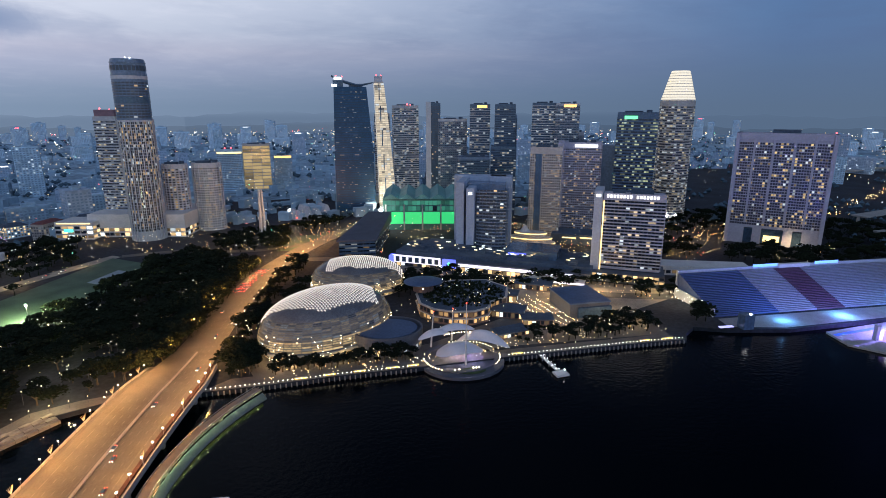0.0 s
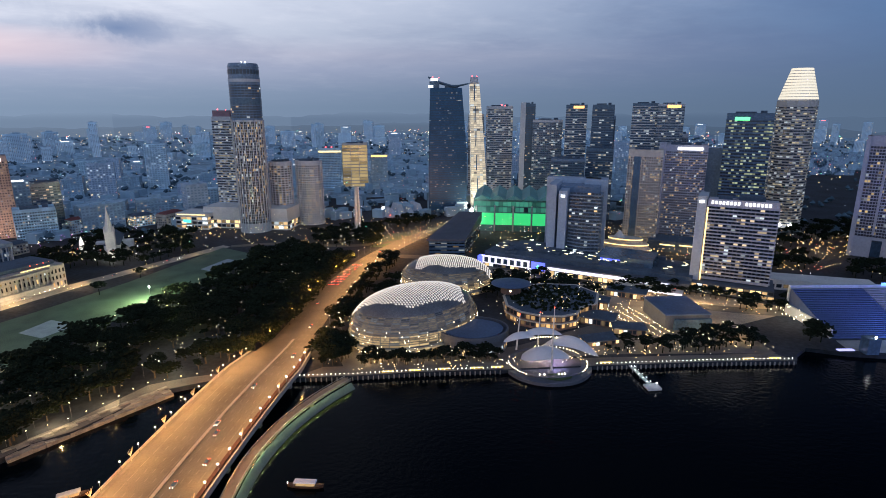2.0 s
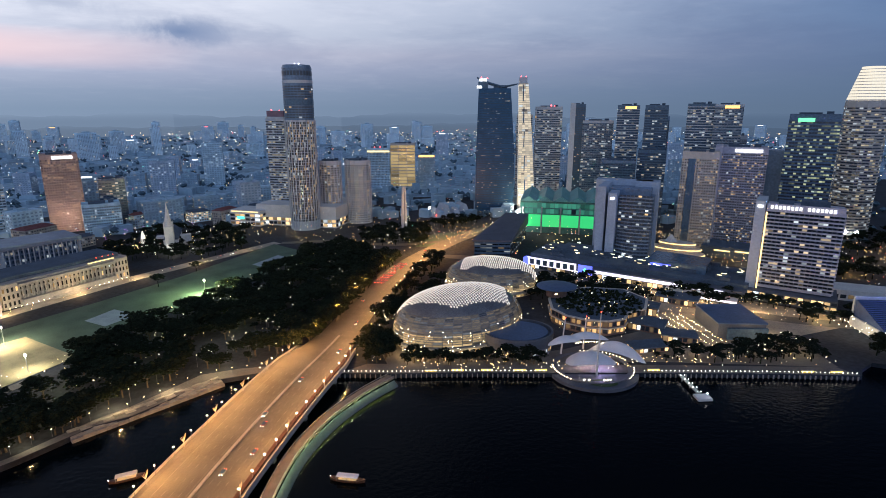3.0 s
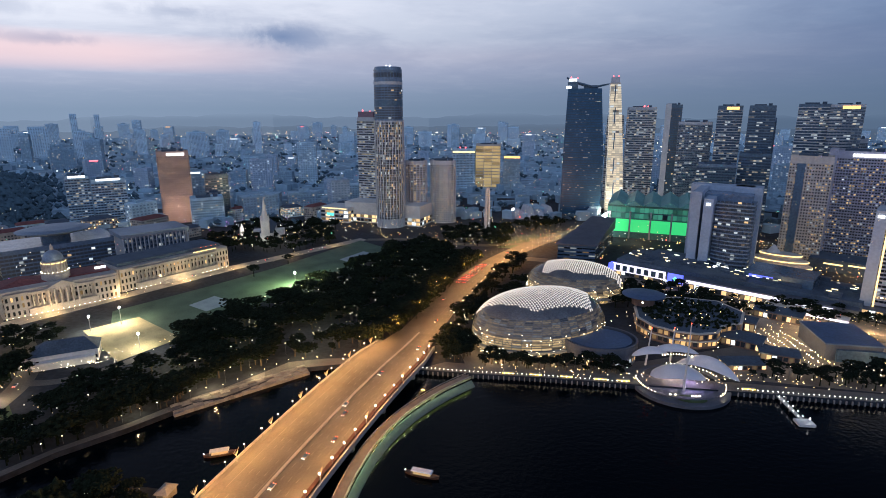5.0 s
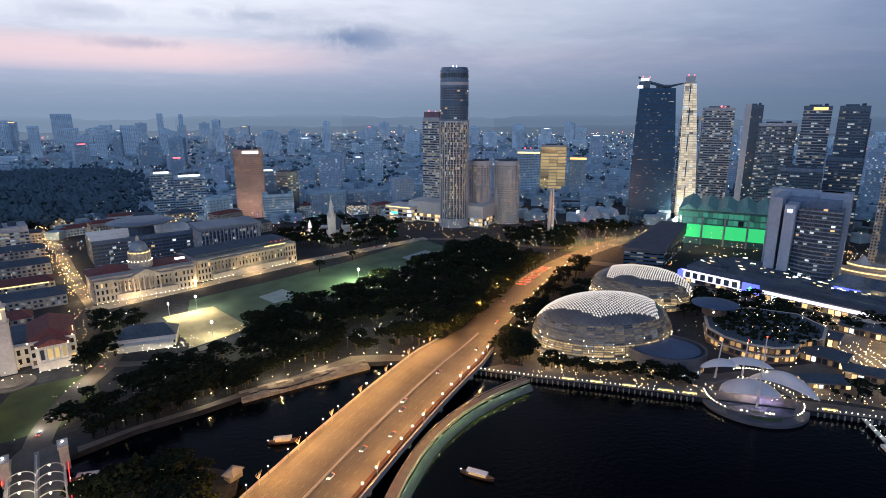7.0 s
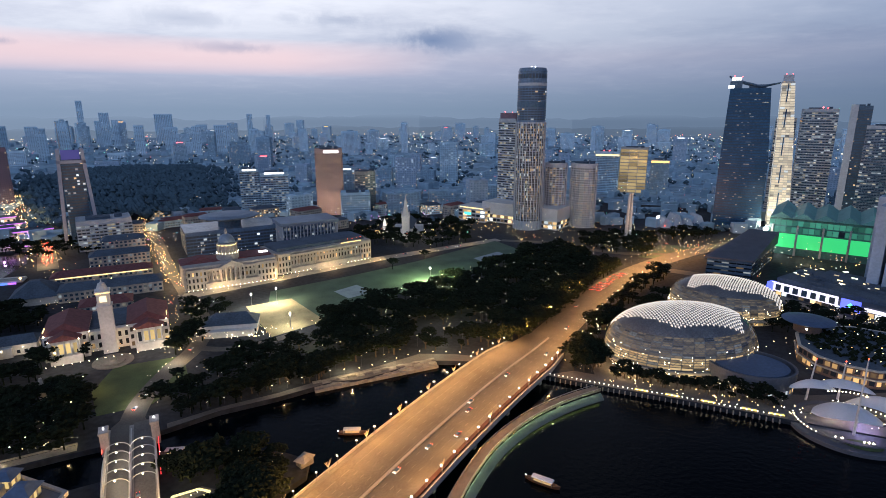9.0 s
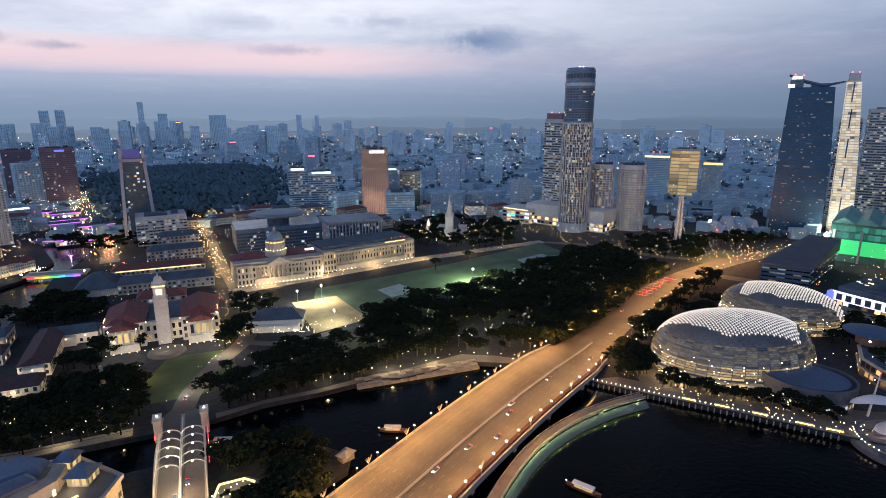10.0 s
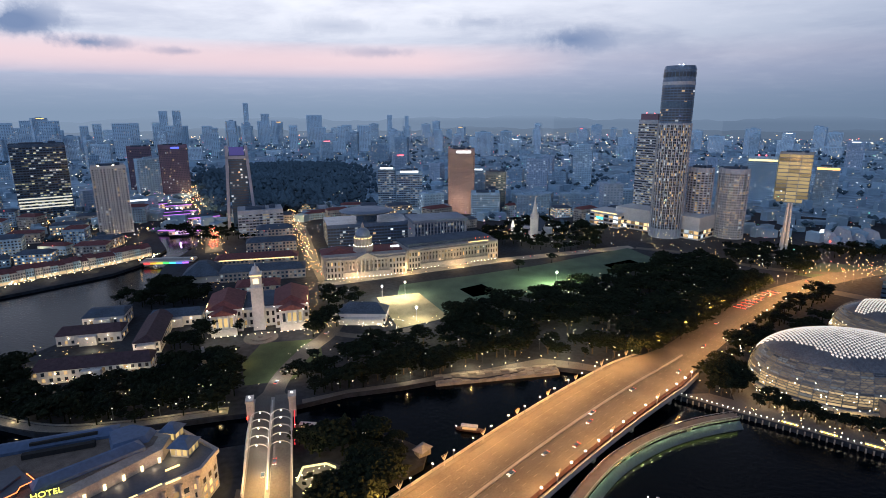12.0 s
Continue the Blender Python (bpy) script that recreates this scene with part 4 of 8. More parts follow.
# far hotels north of the field
t = tower("lit_department_store", "floodlit yellow building with glowing floors", "building", -5, 1035, 2, rect(54, 30), 97, M_TAN, pane("gold_store_floors", 0.98, 0.26, uneven=0.5, warm=(1.0, 0.74, 0.34), coolness=0.08), 7, 20, band=1.2, wide=1.15, high=1.0)
t = tower("hotel_tower", "pale hotel block with red roof lamps", "tower", -58, 1030, 2, rect(50, 30), 88, M_FAR, W_FEW, 3.6, 4)
part("roof_light", Geo().bead(-8, -15, 91, 1.8).bead(4, -15, 91, 1.8), G_RSIGN, t, "red roof lamps")
part("lit_band", Geo().box(0, -15.4, 80, 48, 0.5, 3), G_COVE, t, "warm lit band")
t = tower("office_tower", "square office block with warm lit crown", "tower", 46, 1090, 2, rect(38, 28), 69, M_FAR2, W_FAR, 3.6, 4)
part("lit_band", Geo().box(0, -14.4, 64, 36, 0.5, 4), G_OSIGN, t, "orange lit band")

# towers west of the field
t = tower("hotel_tower", "floodlit terracotta hotel tower", "tower", -455, 570, 34, rect(44, 30), 111, mat("terracotta_tower_cladding", (0.46, 0.31, 0.26), 0.8, scale=0.05, vary=0.15), pane("warm_floodlit_windows", 0.45, 0.35, warm=(1.0, 0.62, 0.34), coolness=0.05), 3.4, 3.6, band=0.7, wide=0.6)
part("roof_sign", Geo().box(4, -15.8, 106, 24, 0.6, 4), G_SIGN, t, "white lit roof sign")
lamp("hotel_flood", -432, 536, 26, (1.0, 0.72, 0.56), 26000, 1.0)
for x, y, w, h in ((-570, 508, 30, 79), (-538, 530, 44, 73)):
    t = tower("office_tower", "grey office block with white roof sign", "tower", x, y, 41, rect(w, 28), h, M_FAR2, W_OFFICE, 3.8, 3.4, band=1.0, group="civic office pair")
    part("roof_sign", Geo().box(0, -14.8, h - 1, w * 0.7, 0.6, 3), G_SIGN, t, "white lit roof sign")
tower("office_tower", "dark office tower with lit floors", "tower", -412, 612, 33, rect(34, 28), 72, M_DARKG, W_OFFICE, 3.8, 3.6, band=0.8)
tower("office_block", "pale low office block", "building", -400, 560, 33, rect(46, 30), 44, M_FAR, W_FEW, 3.8, 3.6, band=0.8)
t = thing("portal_tower", "slender dark tower between splayed pale legs", "tower", -642, 265, 0, 56)
part("body", Geo().prism(rect(24, 22), 3, 118), M_DARKG, t)
part("glazing", panes_on(Geo(), rect(24, 22), 30, 116, 3.8, 3.2, 0.9, 0.6), W_FEW, t, kind="stuff")
for s in (-1, 1):
    part("leg", Geo().prism(rect(4, 24, s * 19, 0), 3, 126, rect(4, 24, s * 13, 0)), M_LILAC, t)
part("crossbeam", Geo().box(0, 0, 108, 32, 24, 4), M_LILAC, t)
part("lit_crown", Geo().box(0, -11.4, 113, 20, 0.5, 12), glow("violet_crown", (0.12, 0.11, 0.42), 0.35), t, "violet lit crown")
part("mast", Geo().cyl(-10, 0, 126, 160, 0.8, 0.3, 8), M_STEEL, t)
tower("office_block", "low office block beside the river road", "building", -590, 260, 56, rect(60, 40), 40, M_GREYT, W_OFFICE2, 4, 4, band=1.0)
t = tower("office_tower", "red-brown office tower beyond the river", "tower", -1202, 392, 65, rect(48, 36), 98, M_BROWN, W_FEW, 3.8, 4)
t = tower("office_tower", "brown office tower with blue roof sign", "tower", -1094, 412, 62, rect(56, 36), 104, M_BROWN, W_FEW, 3.8, 4)
part("roof_sign", Geo().box(4, -18.6, 98, 16, 0.6, 3.5), G_BLUESTRIP, t, "blue lit roof sign")
t = tower("apartment_tower", "pale ribbed apartment tower by the river", "tower", -776, 145, 67, rect(42, 30), 99, M_WHITE, W_FEW, 3.3, 4.5, pier=1.6, band=0.6)
part("roof_lamps", Geo().bead(-12, -15, 101, 1.0).bead(6, -15, 101, 1.0), G_WARM, t, "warm roof lamps")
t = tower("office_tower", "dark glass office slab with brightly lit floors", "tower", -990, 132, 72, rect(74, 40), 123, M_DARKG, pane("banded_office_windows", 0.40, 0.36, warm=(0.95, 0.95, 0.6), coolness=0.5), 4.0, 5.5, wide=0.96, band=0.5)
part("lit_lower_floors", Geo().box(0, -20.6, 22, 72, 0.4, 2).box(0, -20.6, 27, 72, 0.4, 2).box(0, -20.6, 32, 72, 0.4, 2).box(0, -20.6, 37, 72, 0.4, 2), glow("pale_office_floor", (1.0, 0.96, 0.80), 0.75), t, "bands of white lit floors")


# ---- bay front ----
def shell_point(u, v, a, b, h, taper):
    """A point of a dome: u round the plan, v from the rim (0) to the top (1)."""
    ph = v * math.pi / 2
    r = math.cos(ph) ** 0.62
    x = a * r * math.cos(u)
    y = b * r * math.sin(u)
    z = h * math.sin(ph) ** 0.85 * (1 - taper * x / a * (0.4 + 0.6 * v))
    return Vector((x, y, z))


def durian_dome(label, x, y, rz, a, b, h, base, taper, hood_from, bare):
    t = thing("theatre_dome", label, "theatre", x, y, 0, rz, group="spiky theatre domes")
    n, m = 56, 18
    shell = part("glass_shell", Geo().rings([[shell_point(2 * math.pi * i / n, min(0.9995, k / m), a, b, h, taper) + Vector((0, 0, base)) for i in range(n)] for k in range(m + 1)]), M_DOMEG, t, "dark faceted glass shell")
    lat = Geo()
    for k in range(1, m):
        for i in range(n):
            p = shell_point(2 * math.pi * (i + 0.5 * (k % 2)) / n, k / m * 0.985, a, b, h, taper)
            for s in (0.5, -0.5):
                q = shell_point(2 * math.pi * (i + 0.5 * (k % 2) + s) / n, (k + 1) / m * 0.985, a, b, h, taper)
                up_ = Vector((0, 0, base + 0.25))
                o = Vector((p.x / a ** 2, p.y / b ** 2, p.z / h ** 2)).normalized() * 0.3
                side = (q - p).cross(o).normalized() * 0.13
                A, B = p + up_ + o, q + up_ + o
                lat.add((A - side, A + side, B + side, B - side), ((0, 1, 2, 3),))
    part("lattice", lat, M_DRUM, shell, "steel diagonal lattice", kind="stuff")
    # folded sunshades in rows, each a raised hood over a lit opening
    def on_shell(px_, py_):
        rho = math.sqrt((px_ / a) ** 2 + (py_ / b) ** 2)
        if rho > 0.985:
            return None
        ph = math.acos(rho ** (1 / 0.62))
        return Vector((px_, py_, base + h * math.sin(ph) ** 0.85 * (1 - taper * px_ / a * (0.4 + 0.6 * ph / 1.5708))))

    hoods, slots_ = Geo(), Geo()
    nx = int(2 * a / 1.9)
    for i in range(nx):
        px_ = -a + 2 * a * (i + 0.5) / nx
        ny = int(2 * b / 1.7)
        for j in range(ny):
            s_ = -1 + 2 * (j + 0.5 * (i % 2)) / ny
            py_ = b * math.sin(s_ * math.pi / 2)
            if bare(px_ / a, py_ / b):
                continue
            c, l, r = on_shell(px_, py_), on_shell(px_ - 0.86, py_), on_shell(px_ + 0.86, py_)
            d_ = 0.62 * b * math.pi / 2 * math.cos(s_ * math.pi / 2) * 2 / ny + 0.12
            d, up2 = on_shell(px_, py_ - d_), on_shell(px_, py_ + d_)
            if None in (c, l, r, d, up2):
                continue
            o = Vector((c.x / a ** 2, c.y / b ** 2, (c.z - base) / h ** 2)).normalized()
            pts = [l + o * 0.3, d + o * 0.3, r + o * 0.3, up2 + o * 0.4, c + o * 1.15 + (d - up2) * 0.12]
            hoods.add(pts, ((0, 4, 3), (4, 2, 3)))
            slots_.add(pts, ((0, 1, 4), (1, 2, 4)))
    skin = part("sunshade_skin", hoods, M_HOOD, t, "hundreds of pale folded aluminium sunshades", kind="stuff")
    part("lit_opening", slots_, bpy.data.materials.get("hood_opening_glow") or glow("hood_opening_glow", (1.0, 0.89, 0.80), 0.85), skin, "lit openings under the sunshades", kind="stuff")
    # lit galleries seen behind the lower glass
    gal = Geo()
    low_gal = Geo()
    for k in range(15):
        v = 0.015 + k * 0.03
        for i in range(44):
            u = 2 * math.pi * i / 44
            rim0 = [shell_point(u + d_, v, a, b, h, taper) for d_ in (0.004, 0.046, 0.092, 0.136)]
            rim1 = [shell_point(u + d_, v + 0.021, a, b, h, taper) for d_ in (0.136, 0.092, 0.046, 0.004)]
            o = Vector((rim0[0].x / a ** 2, rim0[0].y / b ** 2, 0)).normalized() * 0.18 + Vector((0, 0, base + 0.1))
            (low_gal if k < 5 else gal).add([p + o for p in rim0 + rim1], ((0, 1, 6, 7), (1, 2, 5, 6), (2, 3, 4, 5)))
    part("lit_glazing", gal, bpy.data.materials.get("gallery_glazing") or pane("gallery_glazing", 0.97, 0.085, warm=(1.0, 0.76, 0.42), uneven=0.8, coolness=0.15, glass=(0.07, 0.08, 0.09)), shell, "gallery glazing with dim warm light behind", kind="stuff")
    part("lower_glazing", low_gal, bpy.data.materials.get("foyer_glazing") or pane("foyer_glazing", 0.95, 0.34, warm=(1.0, 0.72, 0.36), uneven=0.8, coolness=0.05, glass=(0.07, 0.075, 0.08)), shell, "foyer glazing with amber light behind", kind="stuff")
    spots = Geo()
    rnd = random.Random(int(x))
    for k in range(60):
        u, v = rnd.uniform(math.pi * 0.9, 2.1 * math.pi), rnd.uniform(0.01, 0.38) ** 1.5
        p = shell_point(u, v, a, b, h, taper) * 1.008
        spots.bead(p.x, p.y, p.z + base, 0.34)
    part("foyer_lighting", spots, G_WARM, t, "warm spot lamps", kind="stuff")
    rim = [(a * 1.03 * math.cos(2 * math.pi * i / n), b * 1.05 * math.sin(2 * math.pi * i / n)) for i in range(n)]
    part("rim", ring_wall(Geo(), rim, base - 1.4, base + 0.2, 3.0), M_CONC, t, "pale concrete rim gutter")
    inner = [(p[0] * 0.93, p[1] * 0.93) for p in rim]
    part("foyer", Geo().prism(inner, LAND, base - 1.0), M_TAN, t)
    part("door_glazing", panes_on(Geo(), inner, LAND + 0.4, base - 1.2, base - 4.6, 4.4, 0.8, 0.85), pane("foyer_doors_glass", 0.75, 0.9, warm=(1.0, 0.66, 0.26), coolness=0.05), t, "glass doors lit amber", kind="stuff")
    cols_ = Geo()
    for i in range(28):
        u = 2 * math.pi * i / 28
        cols_.tube([(a * 0.95 * math.cos(u), b * 0.96 * math.sin(u), LAND), (a * 1.0 * math.cos(u + 0.06), b * 1.02 * math.sin(u + 0.06), base - 1)], 0.35, 6)
    part("raking_columns", cols_, M_CONC, t, kind="stuff")
    return t


durian_dome("large spiky theatre dome of pale sunshades over lit glass", 95, 189, 25, 53, 36.5, 31, 8.5, -0.07, 0.36,
            lambda x, y: x < -0.84 or y < -0.64 or x < -0.28 and y < -0.64 + 1.5 * (-0.28 - x) or x > 0.60 + 0.3 * max(0, y + 0.5) or x * x + y * y > 0.955)
durian_dome("rear spiky theatre dome of pale sunshades with bare flank", 130, 306, -12, 45, 35, 23, 8, 0.0, 0.34,
            lambda x, y: x < -0.62 or y < -0.62 + 0.5 * max(0, x - 0.15) ** 1.2 + (0.10 * abs(math.sin(7 * x)) if x < 0 else 0) or x * x + y * y > 0.96)
for u in range(9):
    a_ = math.pi * (1.05 + 0.1 * u)
    lx, ly = 60 * math.cos(a_), 42 * math.sin(a_)
    c_, s_ = math.cos(radians(25)), math.sin(radians(25))
    lamp("foyer_lamp", 94 + lx * c_ - ly * s_, 189 + lx * s_ + ly * c_, 5.2, (1.0, 0.62, 0.26), 2600, 0.3)

t = thing("drum_hall", "low slate-clad oval studio hall with blue flat roof", "hall", 137, 164, 0, 0)
E1 = ellipse(26, 22, 40)
part("body", Geo().prism(grown(E1, -1), 3, 14), M_DRUM, t)
part("upper_ring", ring_wall(Geo(), E1, 12.5, 17.4, 1.4), M_DRUM, t)
part("roof", Geo().prism(grown(E1, -4), 14, 16.6), M_DARKROOF, t)
part("glazing", panes_on(Geo(), grown(E1, -1), 4, 9, 5, 5, 0.5, 0.5), W_SHOP, t, kind="stuff")

# curved waterfront mall with roof gardens
t = thing("curved_mall", "curved terracotta mall with lit windows and roof gardens", "mall", 0, 0, 0)
MALL = [(172, 214), (180, 198), (194, 188), (210, 185), (224, 190), (232, 204), (248, 212), (258, 236), (246, 262), (214, 268), (186, 256), (174, 238)]
part("body", Geo().prism(MALL, 3, 15), M_TERRA, t)
part("roof", Geo().prism(grown(MALL, -1.2), 15, 15.5), M_SLATE, t)
g = Geo()
rnd = random.Random(14)
for _ in range(420):
    a_, q = rnd.uniform(0, 2 * math.pi), 34 * math.sqrt(rnd.random())
    g.bead(214 + q * 1.05 * math.cos(a_), 227 + q * math.sin(a_), 16 + rnd.random(), rnd.uniform(0.8, 2.2), rnd.uniform(0.8, 1.8))
part("roof_garden", g, M_LEAF, t, "dark shrubs planted on the roof", kind="stuff")
part("floor_ledge", bands_on(Geo(), MALL, 8.8, 15.4, 6.2, 0.8, 0.9), M_TAN, t, kind="stuff")
part("glazing", panes_on(Geo(), MALL, 3.6, 15, 5.6, 4.2, 0.72, 0.56), pane("mall_windows", 0.6, 0.7, warm=(1.0, 0.58, 0.22), coolness=0.08), t, "amber lit mall windows", kind="stuff")
t = thing("round_canopy", "round blue-grey canopy roof on columns", "canopy", 181, 242, 0)
part("roof", Geo().rings([[(r * math.cos(2 * math.pi * i / 28), r * 0.9 * math.sin(2 * math.pi * i / 28), z) for i in range(28)] for r, z in ((17, 24.6), (17.4, 25.2), (10, 26.6), (0.5, 27))]), M_DARKROOF, t)
part("drum", Geo().cyl(0, 0, 17, 24.6, 9, 9, 20), M_TERRA, t)
part("lamp", Geo().bead(-4, -17.4, 23.6, 0.9), G_WARM, t, "warm lamp")
for x, y, w, d, h, rz, lab in ((246, 200, 26, 18, 9, -30, "low dark garden pavilion roof"), (262, 178, 24, 14, 8, -14, "low terrace restaurant with lit front"), (232, 160, 26, 12, 7, 10, "curved waterside restaurant with amber front"),
                               (252, 236, 30, 14, 11, -28, "low dark mall wing"), (296, 262, 34, 18, 9, -32, "low flat-roofed mall annex")):
    t = thing("pavilion", lab, "building", x, y, 0, rz)
    part("body", Geo().prism(rect(w, d), 3, h), M_TERRA, t)
    part("roof", Geo().prism(rect(w + 2.4, d + 2.4), h, h + 0.8), M_SLATE, t)
    part("glazing", panes_on(Geo(), rect(w, d), 3.4, h, h - 3.6, 3.4, 0.8, 0.7), W_SHOP, t, kind="stuff")
t = thing("theatre_annex", "plain blue-grey flat-roofed annex block", "building", 311, 200, 0, -2)
part("body", Geo().prism(rect(36, 42), 3, 15), M_DRUM, t)
part("roof", Geo().prism(rect(37.5, 43.5), 15, 16), M_DARKROOF, t)
part("front_screen", Geo().box(4, -22, 3, 30, 2.4, 9), M_DARKG, t)
part("door_light", Geo().box(20, -22.4, 4, 3, 0.4, 3.4), G_COVE, t, "warm lit door")

# open-air stage under white sails
t = thing("stage_platform", "round concrete stage platform jutting into the bay", "platform", 184, 126, 0)
part("deck", Geo().prism(ellipse(29.5, 26.5, 44, 0, 2), -1, 2.2), M_DRUM, t)
part("step", ring_wall(Geo(), ellipse(27, 24, 44, 0, 6), 2.6, 3.4, 3), M_DRUM, t)
part("pool", Geo().prism(ellipse(9, 5, 24, 2, -16), 2.6, 2.75), M_LAWN, t, "dark planted oval")
t = thing("sail_canopy", "white tensile sail canopy on tall masts", "canopy", 184, 134, 0)


def sail(cx, cy, rz, long_, wide_, z_low, z_high):
    g, n_, m_ = Geo(), 16, 8
    rings = []
    for k in range(n_ + 1):
        s = k / n_ * 2 - 1
        w = wide_ * math.sqrt(max(0.0, 1 - s * s)) * 0.5 + 0.05
        row = []
        for j in range(m_ + 1):
            q = j / m_ * 2 - 1
            x, y = s * long_ / 2, q * w
            z = z_low + (z_high - z_low) * (1 - s * s) * (1 - 0.55 * q * q)
            c, sn = math.cos(radians(rz)), math.sin(radians(rz))
            row.append((cx + c * x - sn * y, cy + sn * x + c * y, z))
        rings.append(row)
    return g.rings(rings, close=False, caps=False)


for k, args in enumerate(((-1, -2, 2, 35, 21, 6, 14), (-16, 12, 14, 26, 9, 14, 20), (0, 16, 0, 32, 10, 15, 21), (19, 6, -34, 40, 12, 7, 18))):
    part("sail", sail(*args), M_TENT, t, smooth=True)
for mx, my, mz, lean in ((-17, 19, 30, 2), (1, 27, 28, 1), (0, -14, 47, 0)):
    part("mast", Geo().tube([(mx, my, 2.6), (mx + lean, my, mz)], [0.75, 0.3], 8), M_WHITE, t)
    part("mast_tip", Geo().bead(mx + lean, my, mz + 0.5, 0.5), G_RED, t, "red mast lamp")
lights = Geo()
for i in range(64):
    a_ = 2 * math.pi * i / 64
    if 0.55 < (a_ / math.pi) % 2 < 0.95 or (a_ / math.pi) % 2 < 0.12 or 1.25 < (a_ / math.pi) % 2 < 1.75:
        continue
    lights.bead(27 * math.cos(a_), -4 + 25 * math.sin(a_), 4.6, 0.38)
for k in range(13):
    lights.bead(-9 + 1.9 * k, 9 + 3.0 * math.sin(k / 12 * math.pi), 15.5, 0.42)
for q in (-10, -7, 3, 5, 7):
    lights.bead(q, -21.5, 3.4, 0.65)
part("edge_lamps", lights, G_WARM, t, "ring of warm edge lamps", kind="stuff")
lamp("stage_violet_lamp", 190, 128, 8, (0.55, 0.45, 1.0), 5000, 0.5)
lamp("stage_warm_lamp", 180, 134, 7, (1.0, 0.80, 0.60), 3200, 0.5)

# small jetty
t = thing("jetty", "narrow white jetty with a landing stage", "jetty", 241, 108, 0, 3)
part("gangway", Geo().box(0, 2, 2, 2.6, 26, 0.4), M_CONC, t)
part("landing", Geo().box(1, -14, 0.4, 9, 7, 1.4), M_WHITE, t)
g = Geo()
for k in range(5):
    g.bead(-1.2, 11 - 5.5 * k, 3.6, 0.35).bead(1.2, 11 - 5.5 * k, 3.6, 0.3)
part("gangway_lamps", g.bead(3, -15, 4.4, 0.6), G_WHITE, t, kind="stuff")
for k in range(3):
    part("pile", Geo().cyl(-1 + 0.6 * k, 9 - 9 * k, -2, 2, 0.35, n=8), M_CONC, t)

# long shopping centre with lit fascia
t = thing("shopping_centre", "long low shopping centre with white lit fascia", "mall", 268, 322, 0, -33.5)
part("body", Geo().prism(rect(216, 60, 0, 36), 3, 17), M_SLATE, t)
part("front_block", Geo().prism(rect(214, 16, 0, 2), 3, 13), M_DRUM, t)
part("lit_fascia", Geo().box(-78, -7.2, 7.5, 56, 0.6, 8.5), G_COOLSTRIP, t, "white lit fascia wall")
part("lit_fascia", Geo().box(30, -7.2, 9, 120, 0.6, 3.0), G_COOLSTRIP, t, "white lit fascia strip")
part("lit_fascia", Geo().box(72, -20, 5.5, 62, 0.8, 1.8), G_COOLSTRIP, t, "white lit canopy edge")
part("canopy", Geo().box(72, -14, 7.3, 62, 12, 0.6), M_WHITE, t)
for k in range(7):
    part("poster_panel", Geo().box(-100 + 7.6 * k, -7.7, 8.6, 4.6, 0.3, 5.6), M_DARKG if k % 2 else M_SLATE, t)
part("video_screen", Geo().box(-40, -8, 6, 15, 0.8, 10), G_BLUESTRIP, t, "blue video screen")
part("screen_mark", Geo().bead(-40, -8.6, 11, 2.2, 2.4), G_GSIGN, t, "green mark on the screen")
part("corner_light", Geo().box(-107, -6, 5, 5, 8, 10), G_BLUESTRIP, t, "violet-blue lit corner")
part("upper_block", Geo().prism(rect(56, 40, 42, 40), 17, 25), M_DARKG, t)
part("upper_sign", Geo().box(28, 19.6, 20, 20, 0.5, 2.2), G_BLUESTRIP, t, "blue lit sign")
part("upper_block", Geo().prism(rect(50, 34, -60, 44), 17, 21), M_SLATE, t)
g = Geo()
rnd = random.Random(5)
for k in range(38):
    x, y = rnd.uniform(-104, 104), rnd.uniform(12, 62)
    g.box(x, y, 17, rnd.uniform(4, 15), rnd.uniform(3, 9), rnd.uniform(1.5, 4.5))
part("roof_plant", g, M_SLATE, t, "scattered roof plant boxes", kind="stuff")
g = Geo()
for k in range(75):
    x, y = rnd.uniform(-104, 104), rnd.uniform(10, 64)
    g.box(x, y, 21.5, rnd.uniform(1.0, 5), 0.6, 0.7)
part("roof_lamps", g, lit_mix("roof_lamp_strips", ((0, (1.0, 0.8, 0.45)), (0.5, (0.9, 1.0, 0.75)), (0.8, (0.9, 0.95, 1.0))), 2.2), t, "lit skylight strips", kind="stuff")
part("shop_glazing", panes_on(Geo(), rect(214, 16, 0, 2), 3.4, 9, 5, 5, 0.85, 0.8), W_SHOP, t, "lit shopfronts", kind="stuff")
t = thing("terraced_mall", "terraced mall block with rings of amber light", "mall", 360, 422, 0, -28)
for k, (a_, b_, z) in enumerate(((31, 15, 3), (27, 12, 9), (20, 9, 15))):
    part("terrace", Geo().prism(ellipse(a_, b_, 36), z, z + 6), M_TAN, t)
    part("terrace_light", ring_wall(Geo(), ellipse(a_ + 0.5, b_ + 0.5, 36), z + 4.2, z + 5.2, 0.4), G_COVE, t, "amber cove light")
part("skylight", Geo().cyl(-7, 0, 21, 29, 7, 1, 12), M_WHITE, t)
t = thing("low_arcade", "low arcade roof with amber strip lights", "mall", 440, 420, 0, -33)
part("body", Geo().prism(rect(90, 40), 3, 16), M_SLATE, t)
for k in range(3):
    part("strip_light", Geo().box(-22 + 22 * k, -20.4, 11 + (k % 2), 17, 0.5, 1.4), G_COVE, t, "amber strip light")
t = thing("low_terrace_hall", "long low pale hall beside the waterfront hotel", "hall", 480, 268, 0, -22)
part("body", Geo().prism(rect(110, 26), 3, 13), M_WHITE, t)
